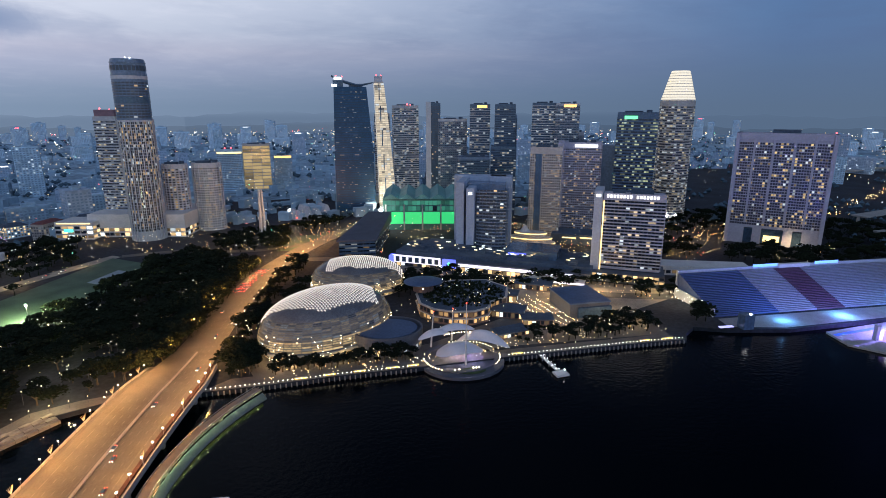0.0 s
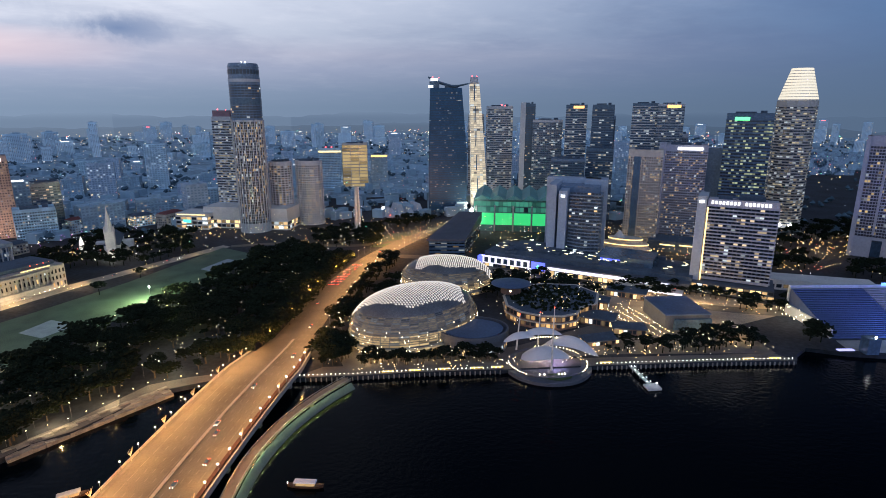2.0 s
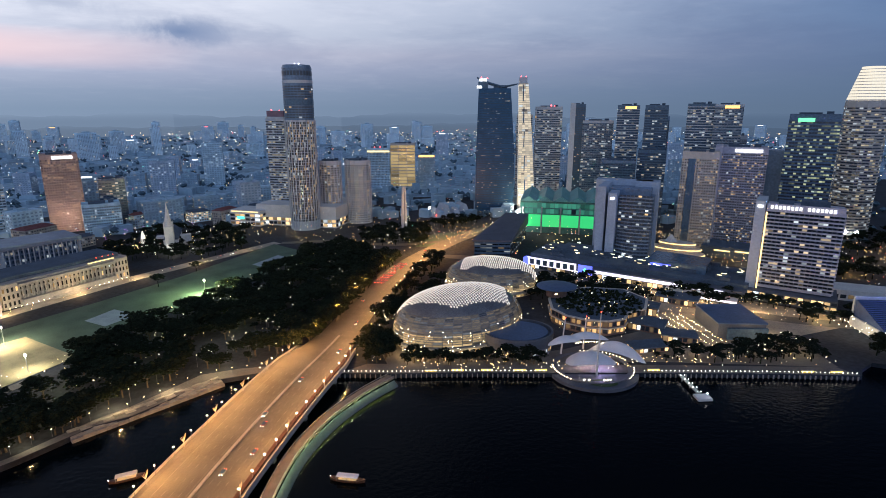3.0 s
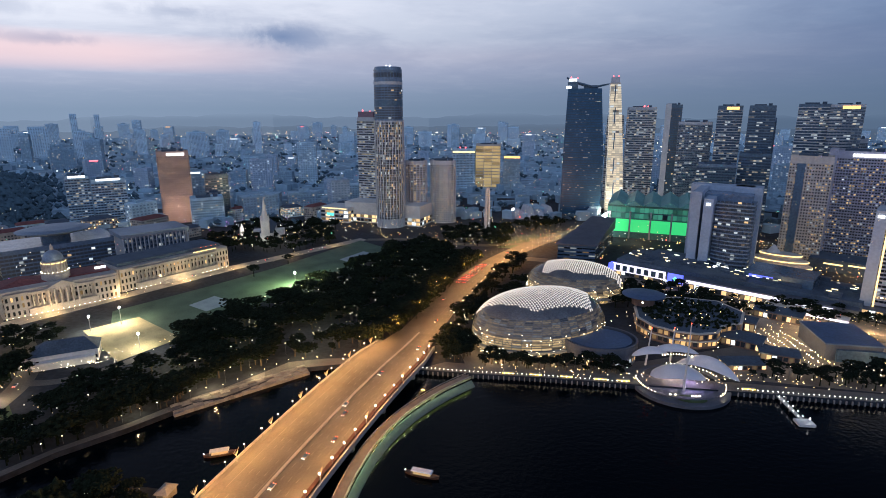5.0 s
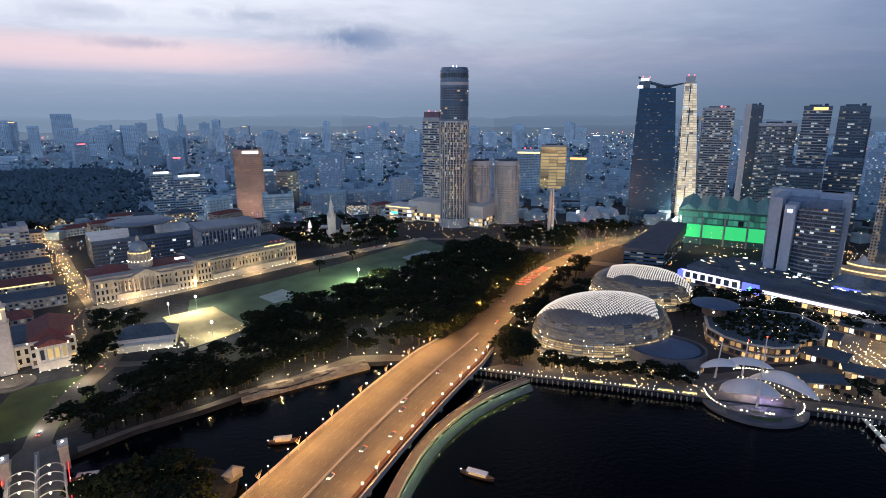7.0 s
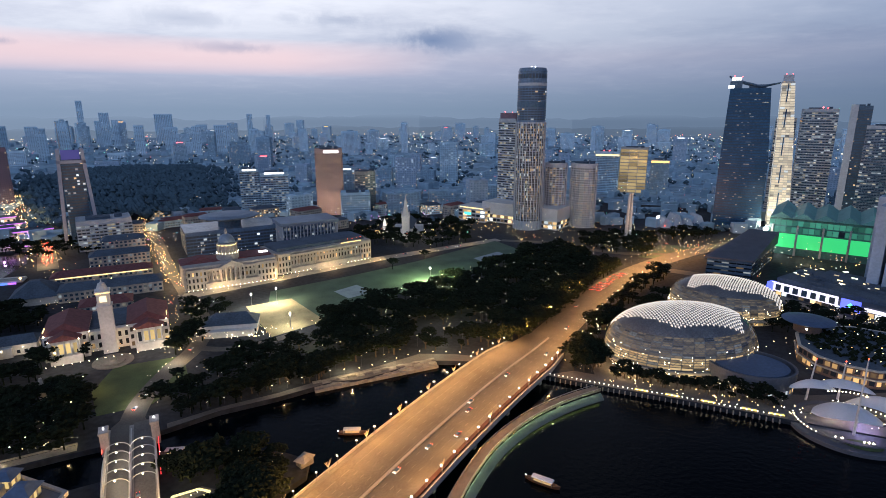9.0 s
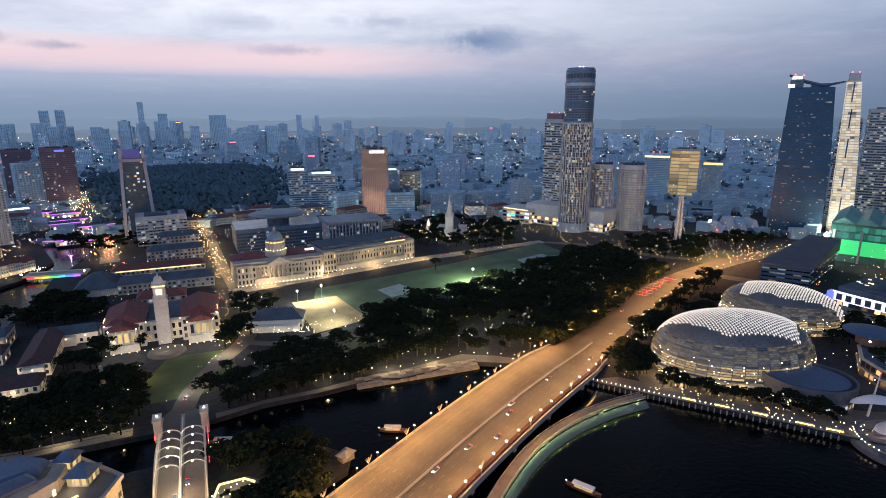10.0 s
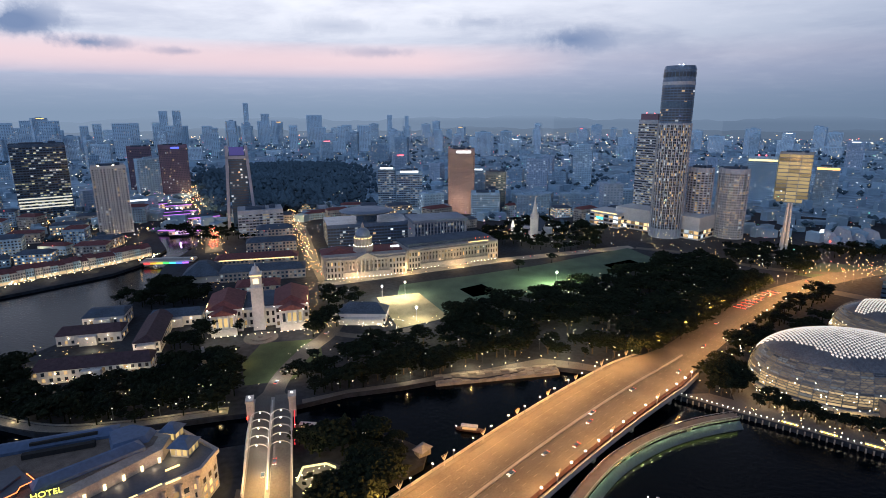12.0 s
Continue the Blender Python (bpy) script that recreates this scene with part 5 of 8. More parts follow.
part("glazing", panes_on(Geo(), rect(110, 26), 3.4, 11, 7, 6, 0.75, 0.5), W_SHOP, t, kind="stuff")

# grandstand and floating stage
t = thing("grandstand", "long blue-lit waterfront grandstand of stepped seats", "grandstand", 0, 0, 0)
G0, G1 = Vector((412, 152)), Vector((760, 128))
along = (G1 - G0).normalized()
back = Vector((-along.y, along.x))
STEPS = 26
run = (G1 - G0).length
SEATS = ((0, 62, M_SEATB), (62, 100, M_SEATW), (100, 128, M_SEATR), (128, 230, M_SEATW), (230, run, M_SEATB))
for s0, s1, m in SEATS:
    for k in range(STEPS):
        p = G0 + along * (s0 + s1) / 2 + back * (k * 2.15 + 1)
        part("tier", Geo().box(p.x, p.y, 3, s1 - s0 - 0.6, 2.15, 1.5 + k * 0.80, math.degrees(math.atan2(along.y, along.x))), m, t)
for k in range(7):
    p = G0 + along * (31 + k * 48) + back * 28
    part("aisle", Geo().box(p.x, p.y, 3.2, 1.3, 56, 0.3, math.degrees(math.atan2(along.y, along.x))), M_CONC, t)
p = G0 + along * run / 2 + back * 58
part("rear_wall", Geo().box(p.x, p.y, 3, run, 2.0, 24, math.degrees(math.atan2(along.y, along.x))), M_GREYT, t)
g = Geo()
for s0, s1 in ((78, 104), (146, 172)):
    p = G0 + along * (s0 + s1) / 2 + back * 56
    g.box(p.x, p.y, 26.5, s1 - s0, 0.6, 2.6, math.degrees(math.atan2(along.y, along.x)))
part("blue_board", g, glow("blue_board_light", (0.15, 0.35, 1.0), 2.0), t, "blue lit boards")
p = G0 + along * 122 + back * 56
part("commentary_box", Geo().box(p.x, p.y, 25, 34, 4, 3.4, math.degrees(math.atan2(along.y, along.x))), M_WHITE, t)
p = G0 + along * -1.2 + back * 28
part("end_wall", Geo().box(p.x, p.y, 3, 1.6, 56, 8, math.degrees(math.atan2(along.y, along.x))), M_WHITE, t)
g = Geo()
rnd = random.Random(8)
for k in range(34):
    q = G0 + along * rnd.uniform(-16, -2) + back * rnd.uniform(4, 60)
    g.bead(q.x, q.y, rnd.uniform(4, 15), 0.42)
part("end_lamps", g, G_WARM, t, "cluster of warm lamps at the end", kind="stuff")
for s, w_ in ((-10, 5000), (8, 2500)):
    q = G0 + along * s + back * 34
    lamp("grandstand_end_lamp", q.x - 4, q.y, 14, (1.0, 0.85, 0.6), w_, 0.6)
for s in (60, 130, 200):
    q = G0 + along * s - back * 22
    beam = bpy.data.lights.new("stage_blue_spot", "SPOT")
    beam.color, beam.energy, beam.spot_size, beam.spot_blend, beam.shadow_soft_size = (0.10, 0.22, 1.0), 32000, radians(120), 0.8, 0.3
    new("stage_blue_spot", beam).matrix_basis = look((q.x, q.y, 22), (q.x + back.x * 60, q.y + back.y * 60, 6))
flat("pavement_concourse", [(408, 131), (452, 118.5), (560, 115.5), (700, 96), (760, 91), (760, 124), (412, 148)], 3.1, M_CONC, "concrete concourse below the grandstand in blue light", "pavement", 0.1)
for x, y, w_ in ((462, 131, 16000), (520, 128, 26000), (580, 122, 26000)):
    lamp("concourse_blue_lamp", x, y, 8, (0.12, 0.42, 1.0), w_, 0.5)
t = thing("floating_stage", "floating stage deck washed in violet-blue light", "platform", 0, 0, 0)
part("deck", Geo().prism([(478, 106), (544, 110), (640, 100), (640, 0), (500, 44), (472, 82)], 0.3, 1.8), M_CONC, t)
part("screen_wall", Geo().box(508, 72, 1.8, 20, 2, 9, -58), glow("violet_stage_screen", (0.35, 0.25, 1.0), 1.6), t, "glowing violet stage screen")
part("tower_frame", Geo().box(500, 84, 1.8, 3, 3, 12).box(517, 60, 1.8, 3, 3, 12), M_STEEL, t)
# light beam lying across the deck, drawn as a glowing slab
part("beam_light", Geo().box(500, 100, 1.9, 44, 3, 0.2, 4), glow("deck_beam_glow", (0.06, 0.20, 0.95), 0.45), t, "glowing slab for the light beam on the deck")
part("beacon", Geo().bead(504, 76, 10, 1.6).bead(512, 66, 8, 1.3), G_WHITE, t, "white stage lamps")
lamp("stage_violet_flood", 520, 84, 12, (0.26, 0.20, 1.0), 240000, 0.3)
t = thing("control_cabin", "dark cabin on posts with a white roof lamp", "cabin", 419, 126, 0, -4)
part("body", Geo().box(0, 0, 3, 9, 8, 12), M_DARKG, t)
part("roof_lamp", Geo().bead(0, -4, 16.2, 1.2), G_WHITE, t, "white roof lamp")
part("ramp_light", Geo().box(-14, 4, 3.2, 12, 3, 0.6), glow("lilac_strip", (0.5, 0.5, 1.0), 1.3), t, "lilac light strip")
for k in range(7):
    q = G0 + along * (108 + 2.2 * k) + back * (10 + 4.5 * k)
    part("seat_lettering", Geo().box(q.x, q.y, 5.4 + 1.67 * k + 1.3, 5, 2.0, 0.15, 20), M_WHITE, bpy.data.objects["grandstand"], "pale lettering, drawn as plain bars")


# ---- civic quarter west of the field ----
def columns(geo, x0, x1, n, y, z0, z1, r):
    for k in range(n):
        geo.cyl(x0 + (x1 - x0) * k / (n - 1), y, z0, z1, r, r * 0.85, 8)
    return geo


def gable_roof(geo, w, d, z, h, cx=0, cy=0, over=0.8, hip=0.0):
    """A pitched roof with its ridge along y; hip draws the ridge's ends in."""
    a, b = w / 2 + over, d / 2 + over
    return geo.add(((cx - a, cy - b, z), (cx + a, cy - b, z), (cx + a, cy + b, z), (cx - a, cy + b, z), (cx, cy - b + hip, z + h), (cx, cy + b - hip, z + h)),
                   ((3, 2, 1, 0), (0, 1, 4), (1, 2, 5, 4), (2, 3, 5), (3, 0, 4, 5)))


t = thing("old_court", "stone colonnaded court building with a copper dome", "court", -338, 209, 0, 53)
part("body", Geo().prism(rect(87, 42), 3, 25), M_STONE, t)
for x in (-33, 33):
    part("wing", Geo().box(x, -22, 3, 18, 5, 21), M_STONE, t)
part("pilaster_order", piers_on(Geo(), rect(87, 42), 3, 24, 4.0, 0.9, 0.9), M_STONE, t, kind="stuff")
part("wing_glazing", panes_on(panes_on(Geo(), rect(18, 5, -33, -22), 4, 23, 6.2, 3.4, 0.45, 0.6, skip=(2,)), rect(18, 5, 33, -22), 4, 23, 6.2, 3.4, 0.45, 0.6, skip=(2,)), W_COLON, t, kind="stuff")
part("colonnade", columns(Geo(), -22, 22, 14, -23, 10, 21, 0.75), M_STONE, t, kind="stuff")
part("plinth", Geo().box(0, -23.5, 3, 52, 6, 6.5), M_STONE, t)
part("glazing", panes_on(Geo(), rect(87, 42), 4, 24, 6.4, 4.0, 0.5, 0.6), W_COLON, t, kind="stuff")
part("cornice", Geo().prism(rect(89, 44), 22, 23).prism(rect(88.4, 43.4), 25, 26.2), M_STONE, t)
part("entablature", Geo().box(0, -23, 21, 52, 5, 2.4), M_STONE, t)
part("pediment", Geo().add(((-13, -26, 23.4), (13, -26, 23.4), (0, -26, 29.5), (-13, -20, 23.4), (13, -20, 23.4), (0, -20, 29.5)), ((0, 1, 2), (5, 4, 3), (0, 2, 5, 3), (2, 1, 4, 5), (1, 0, 3, 4))), M_STONE, t, "carved triangular pediment")
part("portico_columns", columns(Geo(), -11, 11, 6, -26, 8, 23.4, 1.0), M_STONE, t, kind="stuff")
part("roof", gable_roof(Geo(), 38, 26, 26, 5, -26, 4, hip=9).prism(rect(34, 26, 25, 4), 26, 27.5), M_TILE, t)
part("drum", Geo().cyl(0, -2, 26, 33, 11, 11, 24).cyl(0, -2, 33, 42, 8.4, 8.2, 24).cyl(0, -2, 42, 43, 9.4, 9.4, 24), M_STONE, t)
g = Geo()
for k in range(16):
    a_ = 2 * math.pi * k / 16
    g.cyl(9.6 * math.cos(a_), -2 + 9.6 * math.sin(a_), 33, 42, 0.5, n=6)
part("drum_columns", g, M_STONE, t, kind="stuff")
n_ = 24
cupola = part("dome", Geo().rings([[(8.2 * math.cos(q) * math.cos(2 * math.pi * i / n_), -2 + 8.2 * math.cos(q) * math.sin(2 * math.pi * i / n_), 43 + 9.5 * math.sin(q)) for i in range(n_)] for q in [k * math.pi / 2 / 9 * 0.98 for k in range(10)]]), M_BLUEROOF, t, "blue-green copper dome", smooth=True)
part("lantern", Geo().cyl(0, -2, 52, 55.5, 1.7, 1.5, 10).cyl(0, -2, 55.5, 58, 1.5, 0.1, 10), M_STONE, cupola)
g = Geo()
for k in range(20):
    a_ = 2 * math.pi * k / 20
    g.bead(10.6 * math.cos(a_), -2 + 10.6 * math.sin(a_), 33.6, 0.4)
part("drum_lamps", g, G_WARM, t, "ring of warm lamps", kind="stuff")
part("drum_light", ring_wall(Geo(), ellipse(9.6, 9.6, 24, 0, -2), 41.2, 42, 0.4), G_COVE, t, "warm light line under the dome")
g = Geo()
for k in range(22):
    g.bead(-42 + 4 * k, -26.5, 4.2, 0.42)
part("facade_lamps", g, G_WARM, t, "row of warm facade lamps", kind="stuff")
part("roof_sign", Geo().box(36, 2, 27.5, 9, 4, 1.4), G_SIGN, t, "white lit roof panel")

t = thing("city_hall", "long stone city hall with giant colonnade and lit terrace", "hall", -294.5, 303, 0, 61.4)
part("body", Geo().prism(rect(114, 44), 3, 25), M_STONE, t)
for x in (-50, 50):
    part("wing", Geo().box(x, -23, 3, 14, 4, 22), M_STONE, t)
part("pilaster_order", piers_on(Geo(), rect(114, 44), 3, 24, 3.8, 0.9, 0.9), M_STONE, t, kind="stuff")
part("wing_glazing", panes_on(panes_on(Geo(), rect(14, 4, -50, -23), 4, 24, 6.4, 3.4, 0.45, 0.6, skip=(2,)), rect(14, 4, 50, -23), 4, 24, 6.4, 3.4, 0.45, 0.6, skip=(2,)), W_COLON, t, kind="stuff")
part("colonnade", columns(Geo(), -40, 40, 22, -24, 9, 21, 0.8), M_STONE, t, kind="stuff")
part("plinth", Geo().box(0, -24.5, 3, 86, 6, 6), M_STONE, t)
part("entablature", Geo().box(0, -24, 21, 88, 4.5, 2.6), M_STONE, t)
part("cornice", Geo().prism(rect(116, 46), 24.4, 25.6), M_STONE, t)
part("glazing", panes_on(Geo(), rect(114, 44), 4, 24, 6.4, 3.8, 0.5, 0.62), W_COLON, t, kind="stuff")
part("attic", Geo().prism(rect(108, 36, 0, 3), 25.6, 29), M_SLATE, t)
part("terrace_light", Geo().box(32, -22.8, 26, 26, 0.6, 0.7), G_COVE, t, "amber terrace light line")
for q in (30, 36, 42, 47):
    part("terrace_red_lamp", Geo().bead(q, -18.5, 29.3, 0.5), G_RED, t, "red terrace lamp")
g = Geo()
for k in range(24):
    g.bead(-54 + 4.6 * k, -28, 4.2, 0.42)
part("facade_lamps", g, G_WARM, t, "row of warm facade lamps", kind="stuff")
part("steps", Geo().box(0, -29, 3, 40, 5, 1).box(0, -28, 4, 38, 3, 1), M_STONE, t)
for k in range(8):
    s = -42 + 12 * k
    lamp("court_uplight", -338 + 0.6018 * s + 0.7986 * 36, 209 + 0.7986 * s - 0.6018 * 33, 5, (1.0, 0.74, 0.50), 650, 0.4)
for k in range(9):
    s = -52 + 13 * k
    lamp("hall_uplight", -294.5 + 0.4787 * s + 0.878 * 38, 303 + 0.878 * s - 0.4787 * 34, 5, (1.0, 0.74, 0.50), 650, 0.4)

t = thing("new_court", "modern court block crowned by a floating disc", "court", -437, 318, 0, 53)
part("body", Geo().prism(rect(110, 60, 0, 6), 3, 32), M_BLUEG, t)
part("glazing", panes_on(Geo(), rect(110, 60, 0, 6), 4, 31, 4, 4, 0.9, 0.6), W_FEW, t, kind="stuff")
part("core", Geo().cyl(0, 0, 32, 42, 14, 14, 20), M_DARKG, t)
part("disc", Geo().rings([[(r * math.cos(2 * math.pi * i / 40), r * 0.86 * math.sin(2 * math.pi * i / 40), z) for i in range(40)] for r, z in ((24, 41), (36, 44), (36.5, 45.2), (28, 47.2), (1, 48.2))]), M_BLUEROOF, t, "pale flying-saucer disc")
t = thing("columned_block", "grey office block behind tall square columns", "building", -358, 368, 0, 53)
part("body", Geo().prism(rect(66, 40), 3, 34), M_BLUEG, t)
part("colonnade", piers_on(Geo(), rect(70, 44), 3, 34, 4.4, 1.0, 1.0), M_GREYT, t, kind="stuff")
part("roof", Geo().prism(rect(74, 48), 34, 38), M_BLUEROOF, t)
part("glazing", panes_on(Geo(), rect(66, 40), 5, 33, 4.5, 4.4, 0.8, 0.6), W_OFFICE, t, kind="stuff")

# clock tower hall
t = thing("clock_tower_hall", "white classical concert hall with twin tiled gables", "theatre", -306, 52, 0, 51)
for s in (-1, 1):
    part("wing", Geo().prism(rect(27, 46, s * 26, -2), 3, 22), M_WHITE, t)
    part("wing_roof", gable_roof(Geo(), 27, 44, 22, 6.5, s * 26, -2, hip=5), M_TILE, t, "red clay tile roof")
    part("portico", Geo().prism(rect(19, 9, s * 26, -29), 3, 20.5), M_WHITE, t)
    part("portico_roof", gable_roof(Geo(), 19, 10, 20.5, 4.5, s * 26, -29), M_TILE, t, "tiled portico gable")
    part("portico_columns", columns(Geo(), s * 26 - 8, s * 26 + 8, 5, -34.4, 10, 20.5, 0.7), M_WHITE, t, kind="stuff")
    part("balustrade", Geo().box(s * 26, -34.4, 8.2, 19, 1.2, 1.2), M_WHITE, t)
    part("gable_light", Geo().box(s * 38.8, -18, 24.2, 0.5, 9, 0.7), G_COVE, t, "warm light line along the gable")
part("link", Geo().prism(rect(26, 44, 0, 4), 3, 18), M_WHITE, t)
part("link_roof", Geo().prism(rect(27, 40, 0, 8), 18, 19), M_SLATE, t)
part("glazing", panes_on(panes_on(panes_on(Geo(), rect(27, 46, -26, -2), 4, 21, 5.6, 4.2, 0.45, 0.6), rect(27, 46, 26, -2), 4, 21, 5.6, 4.2, 0.45, 0.6), rect(26, 44, 0, 4), 4, 18, 6.5, 4.2, 0.45, 0.6), W_COLON, t, kind="stuff")
part("loggia_light", panes_on(panes_on(Geo(), rect(18, 9, -26, -29.2), 10, 20, 9, 4, 0.7, 0.8), rect(18, 9, 26, -29.2), 10, 20, 9, 4, 0.7, 0.8), W_GOLD, t, "gold lit loggia openings", kind="stuff")
part("tower_shaft", Geo().prism(rect(9, 9, 0, -22), 3, 38).prism(rect(10, 10, 0, -22), 38, 39), M_WHITE, t)
belfry = part("tower_belfry", Geo().prism(rect(8, 8, 0, -22), 39, 49).prism(rect(9.6, 9.6, 0, -22), 49, 50), M_WHITE, t)
part("tower_cupola", Geo().prism(ellipse(4, 4, 12, 0, -22), 50, 55, ellipse(2.2, 2.2, 12, 0, -22)).cyl(0, -22, 55, 58.5, 0.7, 0.1, 8), M_WHITE, t)
part("clock_face", Geo().box(0, -26.3, 42, 4.2, 0.4, 4.2), glow("lit_clock_dial", (1.0, 0.85, 0.55), 1.4), belfry, "lit clock dial")
part("belfry_light", ring_wall(Geo(), rect(9, 9, 0, -22), 48.2, 49, 0.4), G_COVE, belfry, "warm belfry light line")
g = Geo()
for k in range(16):
    g.bead(-38 + 5 * k, -37, 4.2, 0.42)
for q in ((-35, -34.8, 21), (-17, -34.8, 21), (17, -34.8, 21), (35, -34.8, 21), (-12, -20, 19.8), (12, -20, 19.8), (-38, -26, 22.6), (38, -26, 22.6)):
    g.bead(*q, 0.55)
part("facade_lamps", g, G_WARM, t, "row of warm lamps along the front", kind="stuff")
for k in range(5):
    s = -34 + 17 * k
    lamp("theatre_uplight", -306 + 0.6293 * s + 0.7771 * 46, 52 + 0.7771 * s - 0.6293 * 46, 8, (1.0, 0.78, 0.60), 2300, 0.4)
solid("round_terrace", Geo().cyl(-271, 26, 3, 3.6, 13, 13, 36).cyl(-271, 26, 3.6, 4.2, 8, 8, 28).cyl(-271, 26, 4.2, 5.2, 2.5, 2.2, 16), M_PAVE, "round stepped terrace before the concert hall", "terrace")

# museum blocks by the river
M_OLDTILE = mat("dark_clay_tiles", (0.075, 0.045, 0.052), 0.85, scale=0.4, vary=0.35)
for x, y, w, d, h, rh, rz, lab in ((-309, -76, 70, 18, 12, 5, 51, "long white museum wing with tiled roof"), (-338, -22, 18, 62, 12, 5, 53, "white museum cross wing with tiled roof"), (-374, -52, 44, 18, 11, 4.5, 51, "white museum rear wing with tiled roof"),
                                  (-398, -30, 30, 26, 14, 3, 51, "pale museum pavilion with flat roof"), (-356, 6, 40, 18, 11, 4.5, 51, "white museum north wing")):
    t = thing("museum_wing", lab, "museum", x, y, 0, rz, group="museum wings by the river")
    part("body", Geo().prism(rect(w, d), 3, h), M_WHITE, t)
    if w > d:
        g0 = gable_roof(Geo(), d, w, 0, rh, hip=3)
        g = Geo().add([(-v[1], v[0], v[2] + h) for v in g0.v], g0.f)
    else:
        g = gable_roof(Geo(), w, d, h, rh, hip=3)
    part("roof", g, M_OLDTILE if "tiled" in lab else M_SLATE, t, "dark clay roof")
    part("glazing", panes_on(Geo(), rect(w, d), 3.6, h, 4.2, 4.4, 0.45, 0.6), pane("museum_windows", 0.35, 0.7, coolness=0.1), t, kind="stuff")
    part("portico", Geo().box(0, -d / 2 - 2, 3, 12, 4, h - 4), M_WHITE, t)
    part("eave_lamps", Geo().bead(-w * 0.3, -d / 2 - 0.8, h - 2, 0.4).bead(0, -d / 2 - 4.4, h - 2, 0.4).bead(w * 0.3, -d / 2 - 0.8, h - 2, 0.4), G_WARM, t, kind="stuff")
for x, y in ((-305, -102), (-282, -72), (-318, -52), (-352, -62), (-300, -40), (-392, -58), (-330, 6), (-352, -104)):
    lamp("museum_lamp", x, y, 6, (1.0, 0.75, 0.45), 2600, 0.4)

# clubhouse
t = thing("clubhouse", "white clubhouse with dark hipped roof and fairy lights", "clubhouse", -236, 104, 0, 35)
part("body", Geo().prism(rect(40, 20), 3, 11), M_WHITE, t)
part("roof", Geo().add([(-v[1], v[0], v[2]) for v in gable_roof(Geo(), 20, 40, 11, 7, hip=9).v], gable_roof(Geo(), 20, 40, 11, 7, hip=9).f), M_SLATE, t, "dark hipped roof")
part("verandah", Geo().box(0, -13, 3, 36, 6, 5), M_WHITE, t)
part("glazing", panes_on(Geo(), rect(40, 20), 3.6, 10.6, 3.6, 3.6, 0.6, 0.65), W_COLON, t, kind="stuff")
part("tent", Geo().rings([[(r * math.cos(2 * math.pi * i / 12) - 4, 16 + r * math.sin(2 * math.pi * i / 12), z) for i in range(12)] for r, z in ((6, 8), (4.5, 10.6), (0.3, 12.4))]), M_TENT, t, "white tent roof")
g = Geo()
rnd = random.Random(11)
for k in range(40):
    g.bead(rnd.uniform(-4, 26), rnd.uniform(-22, -9), rnd.uniform(3.6, 6), 0.32)
part("fairy_lights", g, G_WARM, t, "strings of warm fairy lights", kind="stuff")
lamp("clubhouse_lamp", -226, 92, 7, (1.0, 0.82, 0.66), 6000, 0.4)
lamp("clubhouse_lamp", -254, 92, 9, (1.0, 0.80, 0.66), 5000, 0.4)

# low civic blocks behind the concert hall
for x, y, w, d, h, rz, roof, lab in ((-410, 132, 86, 30, 13, 50, M_SLATE, "long low white parliament wing"), (-456, 157, 90, 22, 13, 50, M_TILE, "long tiled office wing with amber eaves"), (-500, 210, 60, 26, 16, 52, M_SLATE, "flat-roofed grey office wing"),
                                    (-370, 96, 40, 24, 12, 51, M_TILE, "old tiled parliament house"), (-530, 238, 46, 30, 24, 54, M_SLATE, "mid-rise office block with lit floors")):
    t = thing("civic_block", lab, "building", x, y, 0, rz)
    part("body", Geo().prism(rect(w, d), 3, h), M_STONE, t)
    g0 = gable_roof(Geo(), d, w, 0, 4.5, hip=8)
    part("roof", Geo().add([(-v[1], v[0], v[2] + h) for v in g0.v], g0.f), roof, t)
    part("glazing", panes_on(Geo(), rect(w, d), 3.8, h, 4, 4.4, 0.55, 0.55), W_OFFICE, t, kind="stuff")
    if "amber" in lab:
        part("eave_light", Geo().box(0, -d / 2 - 0.5, h - 1.4, w * 0.9, 0.4, 0.8), G_COVE, t, "amber eave light")
t = thing("pyramid_roof_block", "low block under a dark pyramid roof", "building", -455, 90, 0, 50)
part("body", Geo().prism(rect(36, 36), 3, 10), M_WHITE, t)
part("roof", Geo().prism(rect(40, 40), 10, 22, rect(8, 8)), M_SLATE, t)

# cathedral
t = thing("cathedral", "white gothic cathedral with a slender lit spire", "church", -251, 446, 0, 20)
part("nave", Geo().prism(rect(16, 60, 0, 34), 3, 17), M_WHITE, t)
part("nave_roof", gable_roof(Geo(), 16, 60, 17, 8, 0, 34), M_SLATE, t)
part("aisle", Geo().prism(rect(28, 52, 0, 34), 3, 10), M_WHITE, t)
part("transept", Geo().prism(rect(40, 12, 0, 40), 3, 15), M_WHITE, t)
part("tower", Geo().prism(rect(10, 10), 3, 34).prism(rect(11, 11), 34, 35.2), M_WHITE, t)
part("spire", Geo().prism(ellipse(4.6, 4.6, 8), 35.2, 64, ellipse(0.2, 0.2, 8)), M_WHITE, t)
g = Geo()
for sx in (-1, 1):
    for sy in (-1, 1):
        g.prism(rect(1.4, 1.4, sx * 4.6, sy * 4.6), 35, 42, rect(0.1, 0.1, sx * 4.6, sy * 4.6))
part("pinnacle", g, M_WHITE, t)
part("glazing", panes_on(Geo(), rect(28, 52, 0, 34), 4, 10, 6, 5, 0.4, 0.7), W_COLON, t, kind="stuff")
lamp("cathedral_lamp", -246, 432, 8, (1.0, 0.92, 0.75), 5000, 0.5)
